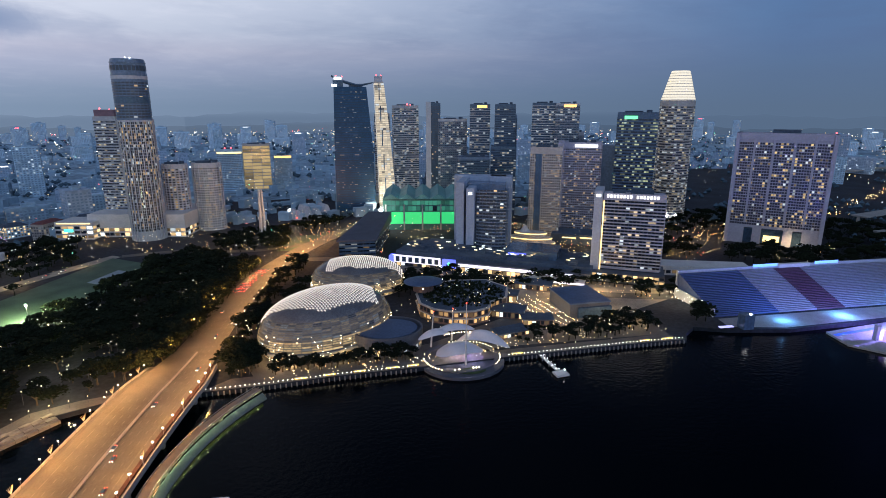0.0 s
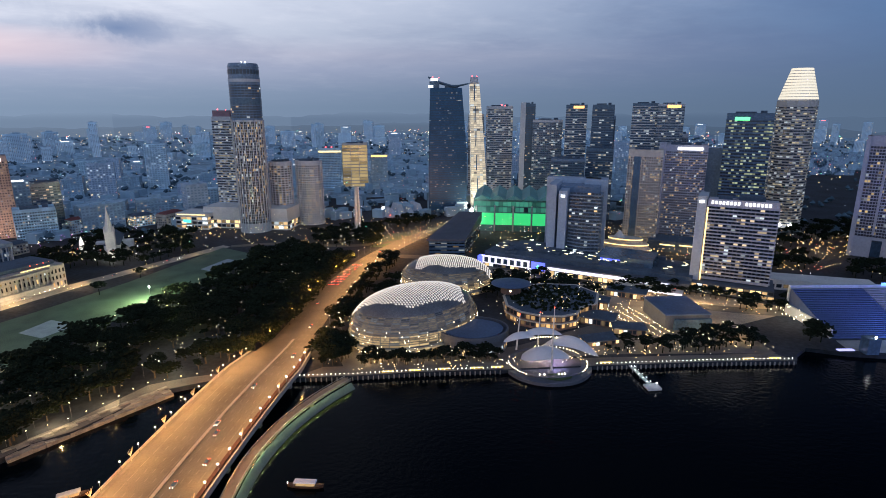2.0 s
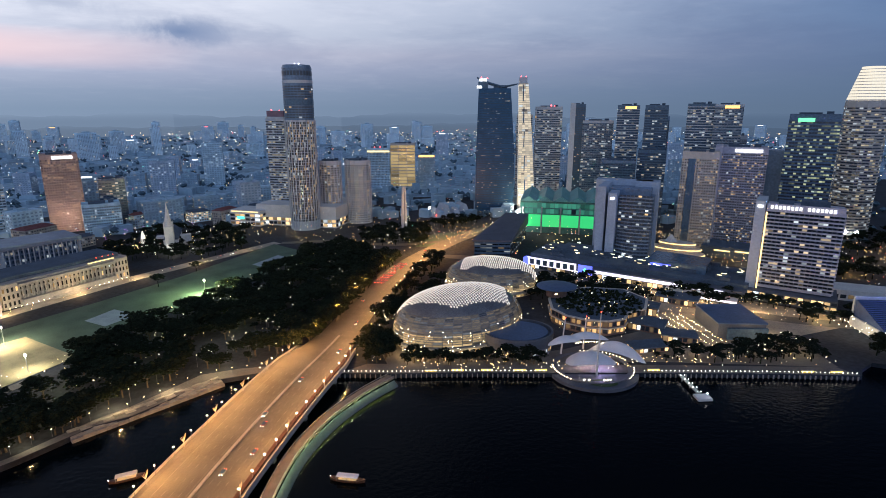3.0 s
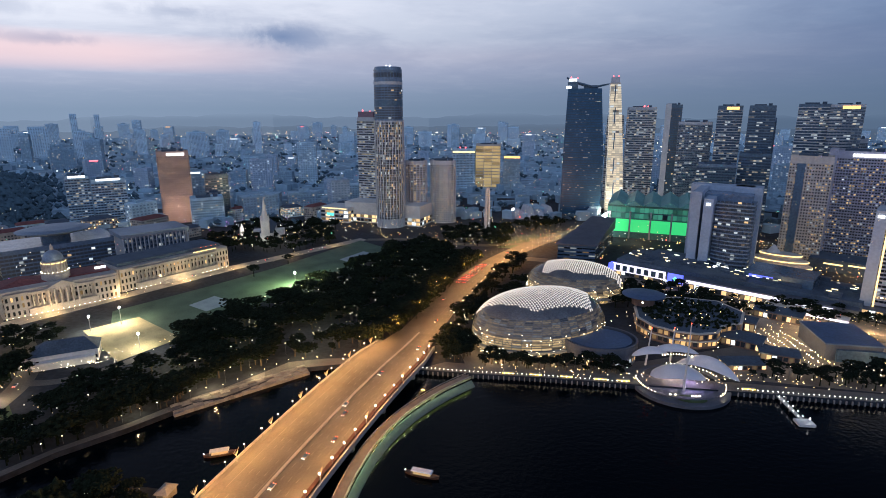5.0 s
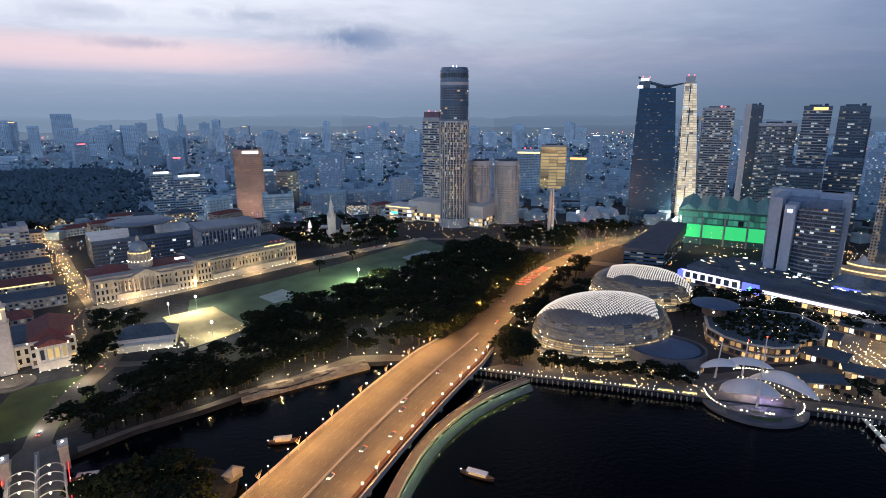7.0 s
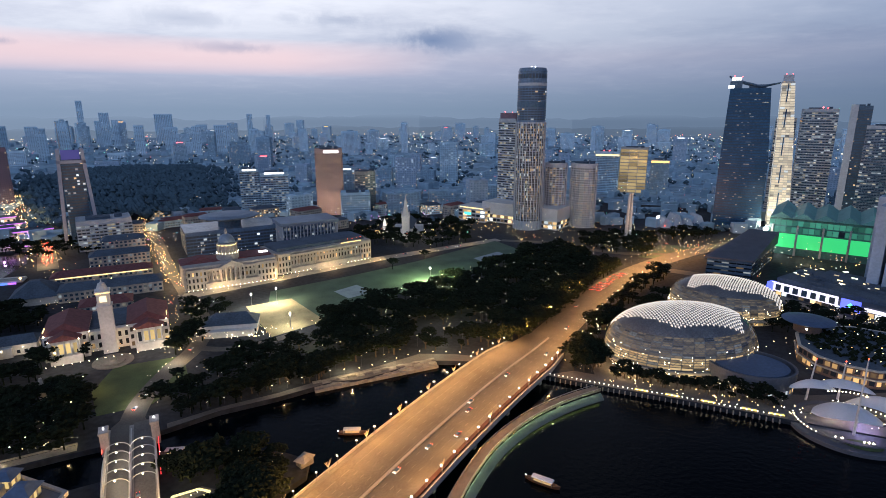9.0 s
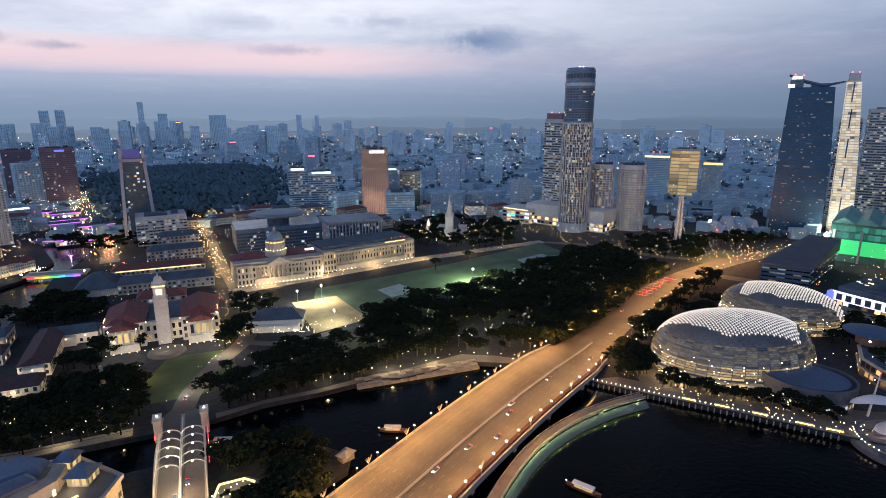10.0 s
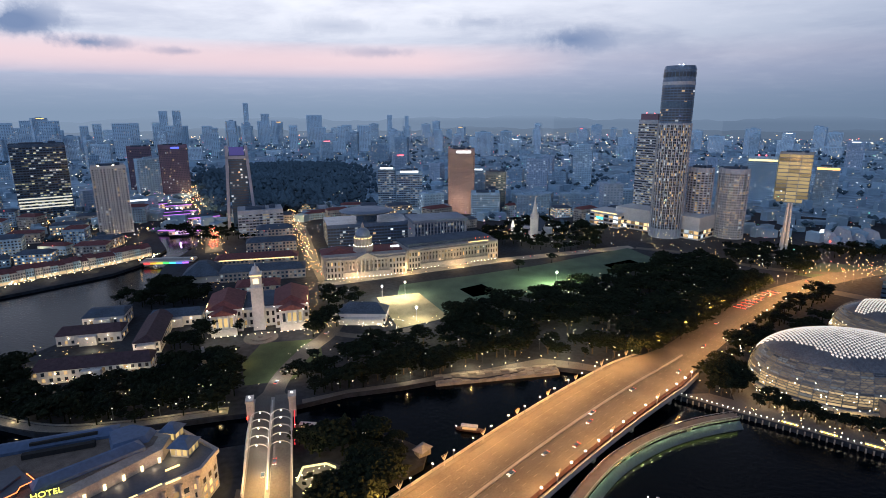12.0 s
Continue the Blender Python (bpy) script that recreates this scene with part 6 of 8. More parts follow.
lamp("cathedral_lamp", -232, 462, 8, (1.0, 0.85, 0.6), 4000, 0.5)
# light on the white stone is painted as emission of the whole tower
solid("lit_shrine", Geo().prism(rect(6, 6, -297, 470), 3, 18, rect(3, 3, -297, 470)).prism(rect(3, 3, -297, 470), 18, 24, rect(0.3, 0.3, -297, 470)), glow("floodlit_stone_glow", (1.0, 0.95, 0.85), 1.1), "small brightly lit white tower", "tower")

# memorial of four joined columns
t = thing("memorial_column", "tall white memorial of four tapering columns", "memorial", 29, 546, 0, 20)
for sx in (-1, 1):
    for sy in (-1, 1):
        part("column", Geo().prism(rect(2.6, 2.6, sx * 2.6, sy * 2.6), 3, 69, rect(1.7, 1.7, sx * 1.5, sy * 1.5)), M_WHITE, t)
part("base", Geo().box(0, 0, 3, 16, 16, 1.4), M_PAVE, t)
lamp("memorial_lamp", 26, 528, 8, (1.0, 0.95, 0.90), 6500, 0.4)

# domed arcade north of the park
t = thing("glass_canopy", "low folded glass canopy lit from within", "canopy", 92, 690, 0, 20)
for k in range(4):
    part("fold", Geo().prism(rect(16, 40, -24 + 16 * k, 0), 3, 16 + 5 * (k % 2), rect(5, 30, -24 + 16 * k, 0)), M_GREYT, t)
part("lit_wall", Geo().box(-36, -10, 6, 10, 1, 14, 50), G_SIGN, t, "white lit panel")
part("red_lamp", Geo().bead(-30, -26, 8, 1.4), G_RED, t, "red lamp")

# arched bridge with ribs over two roadways
AX = Vector((72, -58)).normalized()
ANG = math.degrees(math.atan2(AX.y, AX.x))
t = thing("arched_bridge", "steel bridge with ribs arching over two roadways", "bridge", -145.5, -59.5, 0, ANG)
t.scale = (1, 0.86, 1)
part("deck", Geo().box(0, 0, 4.2, 96, 26, 1.5), M_CONC, t)
part("roadway", Geo().box(0, 6.5, 5.7, 100, 10.4, 0.1), M_PAVE, t, "pale roadway")
part("roadway", Geo().box(0, -6.5, 5.7, 100, 10.4, 0.1), M_STREET, t)
for y in (-13, 0, 13):
    n_ = 24
    rib = [(-25 + 54 * k / n_, y, 6.2 + 5.4 * (1 - (2 * k / n_ - 1) ** 2)) for k in range(n_ + 1)]
    part("side_arch", Geo().tube(rib, 0.38, 6), M_IRON, t)
    part("side_girder", Geo().box(0, y, 5.8, 84, 0.7, 1.3), M_IRON, t)
    g = Geo()
    for k in range(1, n_):
        p = rib[k]
        g.box(p[0], y, 7, 0.3, 0.3, p[2] - 7)
    part("hanger_lattice", g, M_IRON, t, kind="stuff")
bulbs = Geo()
for k in range(5):
    x = -18 + 8 * k
    for y in (-6.5, 6.5):
        part("cross_rib", Geo().tube([(x, y - 6.5 * math.cos(math.pi * j / 12), 9.4 + 4.2 * math.sin(math.pi * j / 12)) for j in range(13)], 0.19, 5), M_IRON, t)
        bulbs.bead(x, y, 12.9, 0.55)
part("rib_lamps", bulbs, G_WARM, t, "warm lamp under each rib", kind="stuff")
for x in (-30,):
    for y in (-13.5, 13.5):
        part("portal_pier", Geo().box(x, y, 3, 7, 4.4, 12).box(x, y, 15, 8, 5.2, 1.0), M_STONE, t)
        part("portal_lamp", Geo().bead(x, y, 16.8, 0.6), G_WHITE, t, "white portal lamp")
part("red_rail_light", Geo().box(-10, 14.6, 6.2, 36, 0.3, 0.7), glow("red_rail", (1.0, 0.05, 0.06), 2.2), t, "red light line on the parapet")
part("red_rail_light", Geo().box(-26, -15.4, 6.2, 4, 0.3, 0.8), G_RED, t, "red light on the pier")
for k in range(3):
    p = Vector((-147, -61)) + AX * (-12 + 20 * k)
    lamp("rib_lamp", p.x, p.y, 11, (1.0, 0.86, 0.68), 2600, 0.3)
for s in (36, 58):
    p = Vector((-147, -61)) + AX * s
    lamp("bridgehead_lamp", p.x, p.y, 14, (1.0, 0.58, 0.18), 20000, 0.3)

# grand hotel on the quay
t = thing("quay_hotel", "grand stone hotel with blue metal roofs and lit columns", "hotel", 0, 0, 0)
HB = [(-150, -262), (-140, -162), (-131, -106), (-138, -94), (-168, -95), (-181, -110), (-213, -156), (-240, -200), (-240, -262)]
HA = [(-150.5, -260), (-149.4, -146), (-150.2, -112), (-158, -104), (-175, -110), (-208, -156), (-234, -200), (-234, -260)]
part("body", Geo().prism(HB, 3, 21.4), M_STONE, t)
part("terrace_floor", Geo().prism(grown(HB, -0.8), 21.4, 22), M_DRUM, t, "dark terrace roof")
part("cornice", ring_wall(Geo(), grown(HB, 1.2), 20.6, 22.6, 1.6), M_STONE, t)
part("attic", Geo().prism(HA, 22, 27.5), M_STONE, t)
part("coping", Geo().prism(HA, 27.5, 28.8, grown(HA, -4)), M_CONC, t, "pale sloping coping")
part("roof_deck", Geo().prism(grown(HA, -4.4), 28.8, 29.0), M_BRICKFLOOR, t, "brown roof deck")


def ridge_roof(a, b, wide, z, h):
    """A long hipped metal roof from a to b."""
    A, B = Vector(a), Vector(b)
    u = (B - A).normalized()
    s = Vector((-u.y, u.x)) * wide / 2
    e = u * wide * 0.35
    lo = [A - s, B - s, B + s, A + s]
    hi = [A + e - s * 0.15, B - e - s * 0.15, B - e + s * 0.15, A + e + s * 0.15]
    return Geo().prism([tuple(p) for p in lo], z - 1.6, z).prism([tuple(p) for p in lo], z, z + h, [tuple(p) for p in hi])


part("front_roof", ridge_roof((-163, -158), (-157.5, -117), 8.5, 30.4, 2.2), M_DARKROOF, t, "long blue metal roof")
part("rear_roof", ridge_roof((-216, -176), (-178, -118), 9, 30.4, 2.2), M_DARKROOF, t, "long blue metal roof")
part("north_roof", Geo().prism([(-180, -122), (-163, -128), (-158, -114), (-164, -107), (-176, -111)], 28.8, 31.4, [(-178, -122), (-165, -126), (-161, -114), (-165, -109), (-175, -113)]), M_DARKROOF, t, "flat blue metal roof")
for (x0, y0), (x1, y1), z, nm in (((-189.5, -152.5), (-174.6, -129.4), 28.9, "roof_well"), ((-194, -148), (-180, -126), 31.2, "skylight_strip")):
    rz_ = math.degrees(math.atan2(y1 - y0, x1 - x0))
    part(nm, Geo().box((x0 + x1) / 2, (y0 + y1) / 2, z, math.hypot(x1 - x0, y1 - y0), 2.6 if nm == "roof_well" else 1.2, 2.4 if nm == "roof_well" else 1.3, rz_), M_RUBBER, t, "plain black panel")
part("plant_box", Geo().box(-176, -166, 29, 14, 10, 2.6, 30).box(-190, -172, 29, 9, 7, 3.2, 30), M_DRUM, t)
g, gl, gu, gd = Geo(), Geo(), Geo(), Geo()
for k in range(22):
    y = -108 - 7 * k
    x = -131 - 9 * (-106 - y) / 56 if y > -162 else -140 - 10 * (-162 - y) / 100
    part("giant_column", Geo().cyl(x + 1.4, y, 6, 19.5, 1.0, 0.9, 8), M_STONE, t)
    gd.bead(x + 2.6, y + 3.5, 5.2, 0.4)
# wash of the uplights on the attic wall, drawn as glowing boxes
for k in range(16):
    gu.box(-148.9, -114.5 - 7.6 * k, 22.4, 0.5, 1.1, 2.6)
part("entrance_lamps", gd, G_WARM, t, "warm lamps between the columns", kind="stuff")
part("glazing", panes_on(Geo(), HB, 4, 20.4, 4.2, 4.4, 0.5, 0.6), pane("grand_hotel_windows", 0.55, 0.9, warm=(1.0, 0.62, 0.26), coolness=0.05), t, kind="stuff")
for (x0, y0), (x1, y1) in (((-134.4, -128), (-133.6, -121.5)), ((-132.4, -120.6), (-131.2, -114.6)), ((-141.2, -116), (-140.2, -110.2)), ((-136.2, -140), (-134.8, -131)), ((-137.4, -150), (-136.4, -143)), ((-139, -160), (-138, -153))):
    part("cornice_light", Geo().box((x0 + x1) / 2, (y0 + y1) / 2, 22.2, math.hypot(x1 - x0, y1 - y0), 0.7, 0.6, math.degrees(math.atan2(y1 - y0, x1 - x0))), G_COVE, t, "warm cornice light")
part("attic_uplights", gu, glow("uplit_bay_glow", (1.0, 0.78, 0.45), 2.2), t, "glowing boxes for the uplit attic bays", kind="stuff")
t2 = bpy.data.curves.new("hotel_letters", "FONT")
t2.body, t2.size, t2.extrude = "HOTEL", 3.4, 0.15
t2.materials.append(G_YSIGN)
sign = new("hotel_letters", t2)
sign.parent = t
sign.matrix_basis = pose(-156.2, -160.4, 29.0, 90, 0, 63)
tagged(sign, "yellow neon letters")
part("sign_rail", Geo().box(-153.8, -155.6, 28.0, 10.5, 0.3, 1.0, 63), M_STEEL, t)
part("neon_line", Geo().tube([(-173, -156, 31), (-165.2, -155.6, 31), (-164.9, -160.8, 31), (-162.2, -162.6, 31), (-161.8, -170, 31)], 0.2, 5), glow("orange_neon", (1.0, 0.22, 0.06), 3.5), t, "orange neon outline")
part("bar_wall", Geo().prism([(-184, -156.6), (-165.8, -156.2), (-165.4, -161), (-162.8, -163), (-162.6, -172), (-184, -172)], 29.0, 30.7), M_DRUM, t, "dark rooftop bar parapet")
for x, y, w, z in ((-163.5, -100, 7.0, 22), (-147.5, -103, 8.6, 22)):
    x -= 1
    tt = thing("roof_pavilion", "small pavilion with blue pyramid roof and lit eaves", "pavilion", x, y, 0, 30, group="roof pavilions")
    part("body", Geo().prism(rect(w, w), z, z + 4.6), M_STONE, tt)
    part("arch_light", panes_on(Geo(), rect(w, w), z + 0.4, z + 4.4, 4, 2.9, 0.62, 0.8), W_GOLD, tt, "gold lit arches", kind="stuff")
    part("eave_light", ring_wall(Geo(), rect(w + 1, w + 1), z + 4.2, z + 4.6, 0.4), G_COVE, tt, "warm lit eaves")
    part("roof", Geo().prism(rect(w + 2.4, w + 2.4), z + 4.7, z + 7.4, rect(w * 0.45, w * 0.45)), M_DARKROOF, tt)
    lamp("pavilion_lamp", x + 3, y - 7, z + 3, (1.0, 0.66, 0.30), 1000, 0.3)
for y in (-230, -200, -170, -140, -115):
    lamp("hotel_front_lamp", -127 + (y + 106) * 0.14, y, 12, (1.0, 0.62, 0.28), 1500, 0.4)
for y in (-118, -133, -148, -165):
    lamp("attic_lamp", -147, y, 23.2, (1.0, 0.72, 0.42), 260, 0.2)

# terrace of the quay park with zigzag lights
t = thing("park_terrace", "small park terrace edged by bright zigzag lights", "terrace", 0, 0, 0)
part("paving", Geo().prism([(-117, -63), (-110, -51), (-102, -50), (-98, -74), (-110, -72)], 3, 3.3), M_PAVE, t)
zig = [(-110.4, -71), (-116.4, -62.2), (-109.6, -53.4), (-103.4, -52.6), (-103.8, -57), (-101, -75)]
for (x0, y0), (x1, y1) in zip(zig[:-1], zig[1:]):
    part("edge_light", Geo().box((x0 + x1) / 2, (y0 + y1) / 2, 3.3, math.hypot(x1 - x0, y1 - y0), 0.8, 0.7, math.degrees(math.atan2(y1 - y0, x1 - x0))), bpy.data.materials.get("lime_edge_light") or glow("lime_edge_light", (1.0, 0.95, 0.50), 1.0), t, "lime-yellow edge light")
for k in range(16):
    part("terrace_lamp", Geo().bead(-112 + 14 * ((k * 7) % 16) / 16, -70 + 15 * ((k * 5) % 16) / 16, 4.4, 0.26), G_WARM, t, "small warm lamp")
lamp("park_lamp_light", -108, -66, 8, (1.0, 0.75, 0.35), 2500, 0.4)
solid("pale_pavilion", Geo().box(-76, -18, 3, 5, 7, 3.4, -20).prism(rect(7, 9, -76, -18), 6.4, 8, rect(1, 2, -76, -18)), M_QUAY, "small white pavilion on the quay tip", "pavilion")
solid("pale_column", Geo().cyl(-262, -27, 3, 4, 2.2, 2.2, 10).prism(rect(2.4, 2.4, -262, -27), 4, 17, rect(1.4, 1.4, -262, -27)), M_STONE, "pale stone obelisk among trees", "monument")

# river bridges and quay shophouses
for a_, b_, lab, m, nm in (((-566, 84), (-530, 118), "arched bridge with rainbow-coloured lights", None, "r"), ((-735, 178), (-676, 222), "low bridge with a violet light line", G_PURPLE, "v")):
    A, B = Vector(a_), Vector(b_)
    mid, L = (A + B) / 2, (B - A).length
    t = thing("river_bridge", lab, "bridge", mid.x, mid.y, 0, math.degrees(math.atan2(B.y - A.y, B.x - A.x)))
    part("deck", Geo().box(0, 0, 4.4, L + 10, 16, 1.2), M_CONC, t)
    arch_pts = [(-L / 2 + L * k / 10, -8.6, 1.4 + 3.4 * (1 - (2 * k / 10 - 1) ** 2)) for k in range(11)]
    part("arch", Geo().tube(arch_pts, 0.8, 6), M_CONC, t)
    part("railing", Geo().box(0, -8.2, 5.6, L + 8, 0.3, 1.1).box(0, 8.2, 5.6, L + 8, 0.3, 1.1), M_WHITE, t)
    if m:
        part("light_line", Geo().box(0, -8.8, 5.0, L, 0.4, 1.2), m, t, "violet light line")
    else:
        hues = ((1, 0.1, 0.1), (1, 0.5, 0.05), (0.9, 0.9, 0.1), (0.1, 0.9, 0.2), (0.1, 0.8, 0.8), (0.15, 0.3, 1), (0.6, 0.2, 1))
        for k, hue in enumerate(hues):
            part("colour_light", Geo().box(-L / 2 + L * (k + 0.5) / 7, -9.6, 3.4, L / 7, 0.4, 2.0), glow("rainbow_lamp", hue, 1.3), t)
    part("end_lamp", Geo().bead(-L / 2 - 4, -9, 9, 1.3).bead(L / 2 + 4, -9, 9, 1.3), G_AMBER, t, "amber globe lamps")
rnd = random.Random(21)
for k in range(24):
    y = -64 + 7.2 * k
    x = -603 - 3 * math.sin(k * 0.3)
    t = thing("shophouse", "narrow quay shophouse with lit ground floor", "house", x, y, 0, 88 + 3 * math.sin(k), group="quay shophouses")
    h = 10 + rnd.random() * 3
    part("body", Geo().box(0, 0, 3, 6.8, 20, h), M_WHITE if k % 3 else M_FAR, t)
    part("roof", gable_roof(Geo(), 20, 6.8, 0, 3.5, over=0.3).add([], []), M_TILE, t).matrix_basis = pose(0, 0, 3 + h, 0, 0, 90)
    part("shopfront", Geo().box(0, -10.2, 3.4, 6, 0.4, 2.8), lit_mix("shopfront_glow", ((0, (1.0, 0.7, 0.35)), (1, (1, 0.8, 0.5))), 1.3) if k == 0 else bpy.data.materials["shopfront_glow"], t, "amber shopfront")
    part("glazing", panes_on(Geo(), rect(6.8, 20), 6.6, 3 + h, 3, 2.2, 0.5, 0.6, skip=(1, 3)), W_FEW, t, kind="stuff")
g = Geo()
for k in range(120):
    q = rnd.random()
    g.bead(-592 + 18 * q - 10 * rnd.random() + (6 if rnd.random() < 0.5 else 0), -70 + 180 * rnd.random(), 5 + 2 * rnd.random(), 0.5)
solid("quay_lamps", g, lit_mix("quay_lamp_glow", ((0, (1.0, 0.75, 0.4)), (0.7, (1.0, 0.9, 0.7)), (0.9, (0.8, 0.9, 1.0))), 8), "strings of warm lamps along the quay", "lamp", "stuff")
for y in (-50, -10, 30, 70):
    lamp("quay_light", -580, y, 7, (1.0, 0.75, 0.45), 2200, 0.5)


# ---- the far city ----
def polar(az, d):
    return EYE[0] + d * math.sin(radians(az)), EYE[1] + d * math.cos(radians(az))


HERO = [(o.matrix_basis.translation.x, o.matrix_basis.translation.y) for o in scene.objects if o.parent is None and o.type == "EMPTY"]
rnd = random.Random(77)
# far panes and walls, with haze put into glass and wall colours
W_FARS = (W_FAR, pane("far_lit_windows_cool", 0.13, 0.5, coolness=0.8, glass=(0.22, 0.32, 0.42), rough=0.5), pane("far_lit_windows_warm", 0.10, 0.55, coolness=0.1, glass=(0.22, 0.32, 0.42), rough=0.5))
M_FARS = (M_FAR, M_FAR2, mat("haze_tinted_block", (0.40, 0.50, 0.62), 0.9, scale=0.02, vary=0.25))
FAR_KINDS = ("housing block in a pale haze tint with scattered lit windows", "housing block in a blue haze tint with a few lit windows", "office block in a blue haze tint with lit windows")
taken = list(HERO)
made = 0
tries = 0
while made < 270 and tries < 8000:
    tries += 1
    az = rnd.uniform(-80, 62)
    d = 900 + 3000 * rnd.random() ** 1.5
    x, y = polar(az, d)
    if -62 < az < -42 and 1000 < d < 1900:
        continue
    if y < 150 and x < -500 and x > -800 or az > 33 and d < 1500 or az > 36 and d < 2600 and az < 43:
        continue
    if -9 < az < 1 and d < 1240 or 1 < az < 14 and d < 1120:
        continue
    gap = 42 if d < 1600 else 60
    if any(abs(px - x) < gap and abs(py - y) < gap for px, py in taken):
        continue
    taken.append((x, y))
    w, dep = rnd.uniform(24, 62), rnd.uniform(16, 30)
    tall = rnd.random()
    h = rnd.uniform(14, 34) if tall < 0.5 else rnd.uniform(34, 66) if tall < 0.86 else rnd.uniform(66, 100)
    if d > 2300:
        h += rnd.uniform(5, 40)
        if az < -55:
            h += rnd.uniform(0, 40)
    if -20 < az < 30 and d < 1500:
        h = min(h, 58)
    k = made % 3
    t = thing("city_block", FAR_KINDS[k], "building", x, y, 0, rnd.uniform(-25, 25) - az, group="far city blocks")
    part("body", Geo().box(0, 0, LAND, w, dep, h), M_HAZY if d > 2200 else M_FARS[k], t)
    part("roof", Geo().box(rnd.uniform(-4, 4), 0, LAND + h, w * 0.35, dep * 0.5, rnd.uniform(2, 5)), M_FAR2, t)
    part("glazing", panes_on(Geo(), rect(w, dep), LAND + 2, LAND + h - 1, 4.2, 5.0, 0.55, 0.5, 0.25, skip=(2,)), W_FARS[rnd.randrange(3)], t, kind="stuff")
    if rnd.random() < 0.14:
        part("roof_sign", Geo().box(0, -dep / 2 - 0.4, LAND + h - 3, w * 0.5, 0.4, 2.4), rnd.choice((G_SIGN, G_SIGN, G_OSIGN, G_RSIGN)), t, "lit roof sign")
    made += 1

# low blocks crowding the river quarter
LOW = ((-640, 0), (-645, 60), (-690, -30), (-700, 40), (-690, 95), (-740, 80), (-750, 0), (-800, 40), (-820, 100), (-860, 20), (-870, 150), (-830, 200), (-920, 230), (-900, 80), (-960, 60), (-650, -70), (-720, -100), (-780, -60), (-850, -60), (-930, -20),
       (-690, 300), (-740, 350), (-640, 330), (-620, 390), (-680, 430), (-560, 380), (-540, 430), (-600, 450), (-520, 480), (-500, 400), (-470, 440), (-440, 480), (-500, 540), (-420, 430), (-380, 470), (-360, 600), (-300, 640), (-250, 620), (-220, 680))
for k, (x, y) in enumerate(LOW):
    w, dep, h = rnd.uniform(24, 44), rnd.uniform(16, 28), rnd.uniform(9, 26)
    t = thing("quarter_block", "low mixed block of the old river quarter", "building", x, y, 0, rnd.uniform(35, 75), group="river quarter blocks")
    part("body", Geo().box(0, 0, LAND, w, dep, h), (M_FAR, M_STONE, M_FAR2)[k % 3], t)
    part("roof", Geo().prism(rect(w + 1, dep + 1), LAND + h, LAND + h + 3, rect(w * 0.7, dep * 0.3)), M_TILE if k % 2 else M_SLATE, t)
    part("glazing", panes_on(Geo(), rect(w, dep), LAND + 1, LAND + h, 3.6, 3.6, 0.55, 0.5, 0.2), W_SHOP if k % 4 == 0 else W_OFFICE2, t, kind="stuff")

# one tall distant tower and a mast-topped pair
SKYLINE = [(-55.3, 3200, 26, 212, "lone tall distant tower"), (-62.4, 2800, 34, 172, "distant pair of tower blocks"), (-61.3, 2820, 34, 174, "distant pair of tower blocks"), (-41.6, 3000, 26, 150, "distant slim tower by the park"), (-39.9, 3000, 20, 146, "distant slim tower by the park"),
           (-65.8, 2400, 60, 128, "distant broad tower block"), (-71, 2400, 60, 140, "distant broad tower block"), (-74, 2500, 50, 132, "distant broad tower block"), (-49, 3100, 80, 150, "distant wide tower block"), (-53.6, 3000, 40, 158, "distant tower block")]
SKYLINE += [(-78 + 1.35 * k + rnd.uniform(-0.6, 0.6), rnd.uniform(2350, 3300), rnd.uniform(26, 60), rnd.uniform(88, 140), "distant tower block") for k in range(26)]
for az, d, w, h, lab in SKYLINE:
    x, y = polar(az, d)
    t = thing("city_tower", lab + " in evening haze", "tower", x, y, 0, -az, group="far city blocks")
    # haze on the skyline towers lies in their body and glass colours
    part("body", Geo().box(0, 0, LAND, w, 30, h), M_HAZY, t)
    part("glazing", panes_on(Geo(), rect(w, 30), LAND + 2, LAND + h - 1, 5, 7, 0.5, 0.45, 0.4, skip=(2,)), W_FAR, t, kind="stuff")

# countless lamps of the far streets
g = Geo()
for k in range(5400):
    az = rnd.uniform(-80, 60)
    d = 700 + 3600 * rnd.random() ** 1.35
    if -60 < az < -44 and 950 < d < 1900 and rnd.random() < 0.55 or az > 31 and d < 1300 and rnd.random() < 0.85:
        continue
    x, y = polar(az, d)
    if y < 150 and x > -640:
        continue
    g.bead(x, y, rnd.uniform(9, 30), 0.00052 * d * rnd.uniform(0.6, 1.3))
solid("city_lamps", g, lit_mix("city_lamp_glow", ((0, (1.0, 0.62, 0.25)), (0.38, (1.0, 0.82, 0.5)), (0.62, (0.9, 0.95, 1.0)), (0.9, (1.0, 0.10, 0.08)), (0.96, (0.2, 1.0, 0.6))), 6.0, 0.9),
      "countless small lamps of far streets", "lamp", "stuff")


# streets full of lamps
def lamp_street(label, a, b, n, spread, tint, seed):
    r_ = random.Random(seed)
    g_ = Geo()
    A, B = Vector(a), Vector(b)
    u = (B - A).normalized()
    s = Vector((-u.y, u.x))
    for _ in range(int(n * 1.5)):
        q = A + (B - A) * r_.random() + s * r_.uniform(-spread, spread)
        g_.bead(q.x, q.y, r_.uniform(3.6, 11), 0.00060 * (q - Vector(EYE[:2])).length * r_.uniform(0.5, 1.2))
    return solid("street_lights", g_, tint, label, "lamp", "stuff")


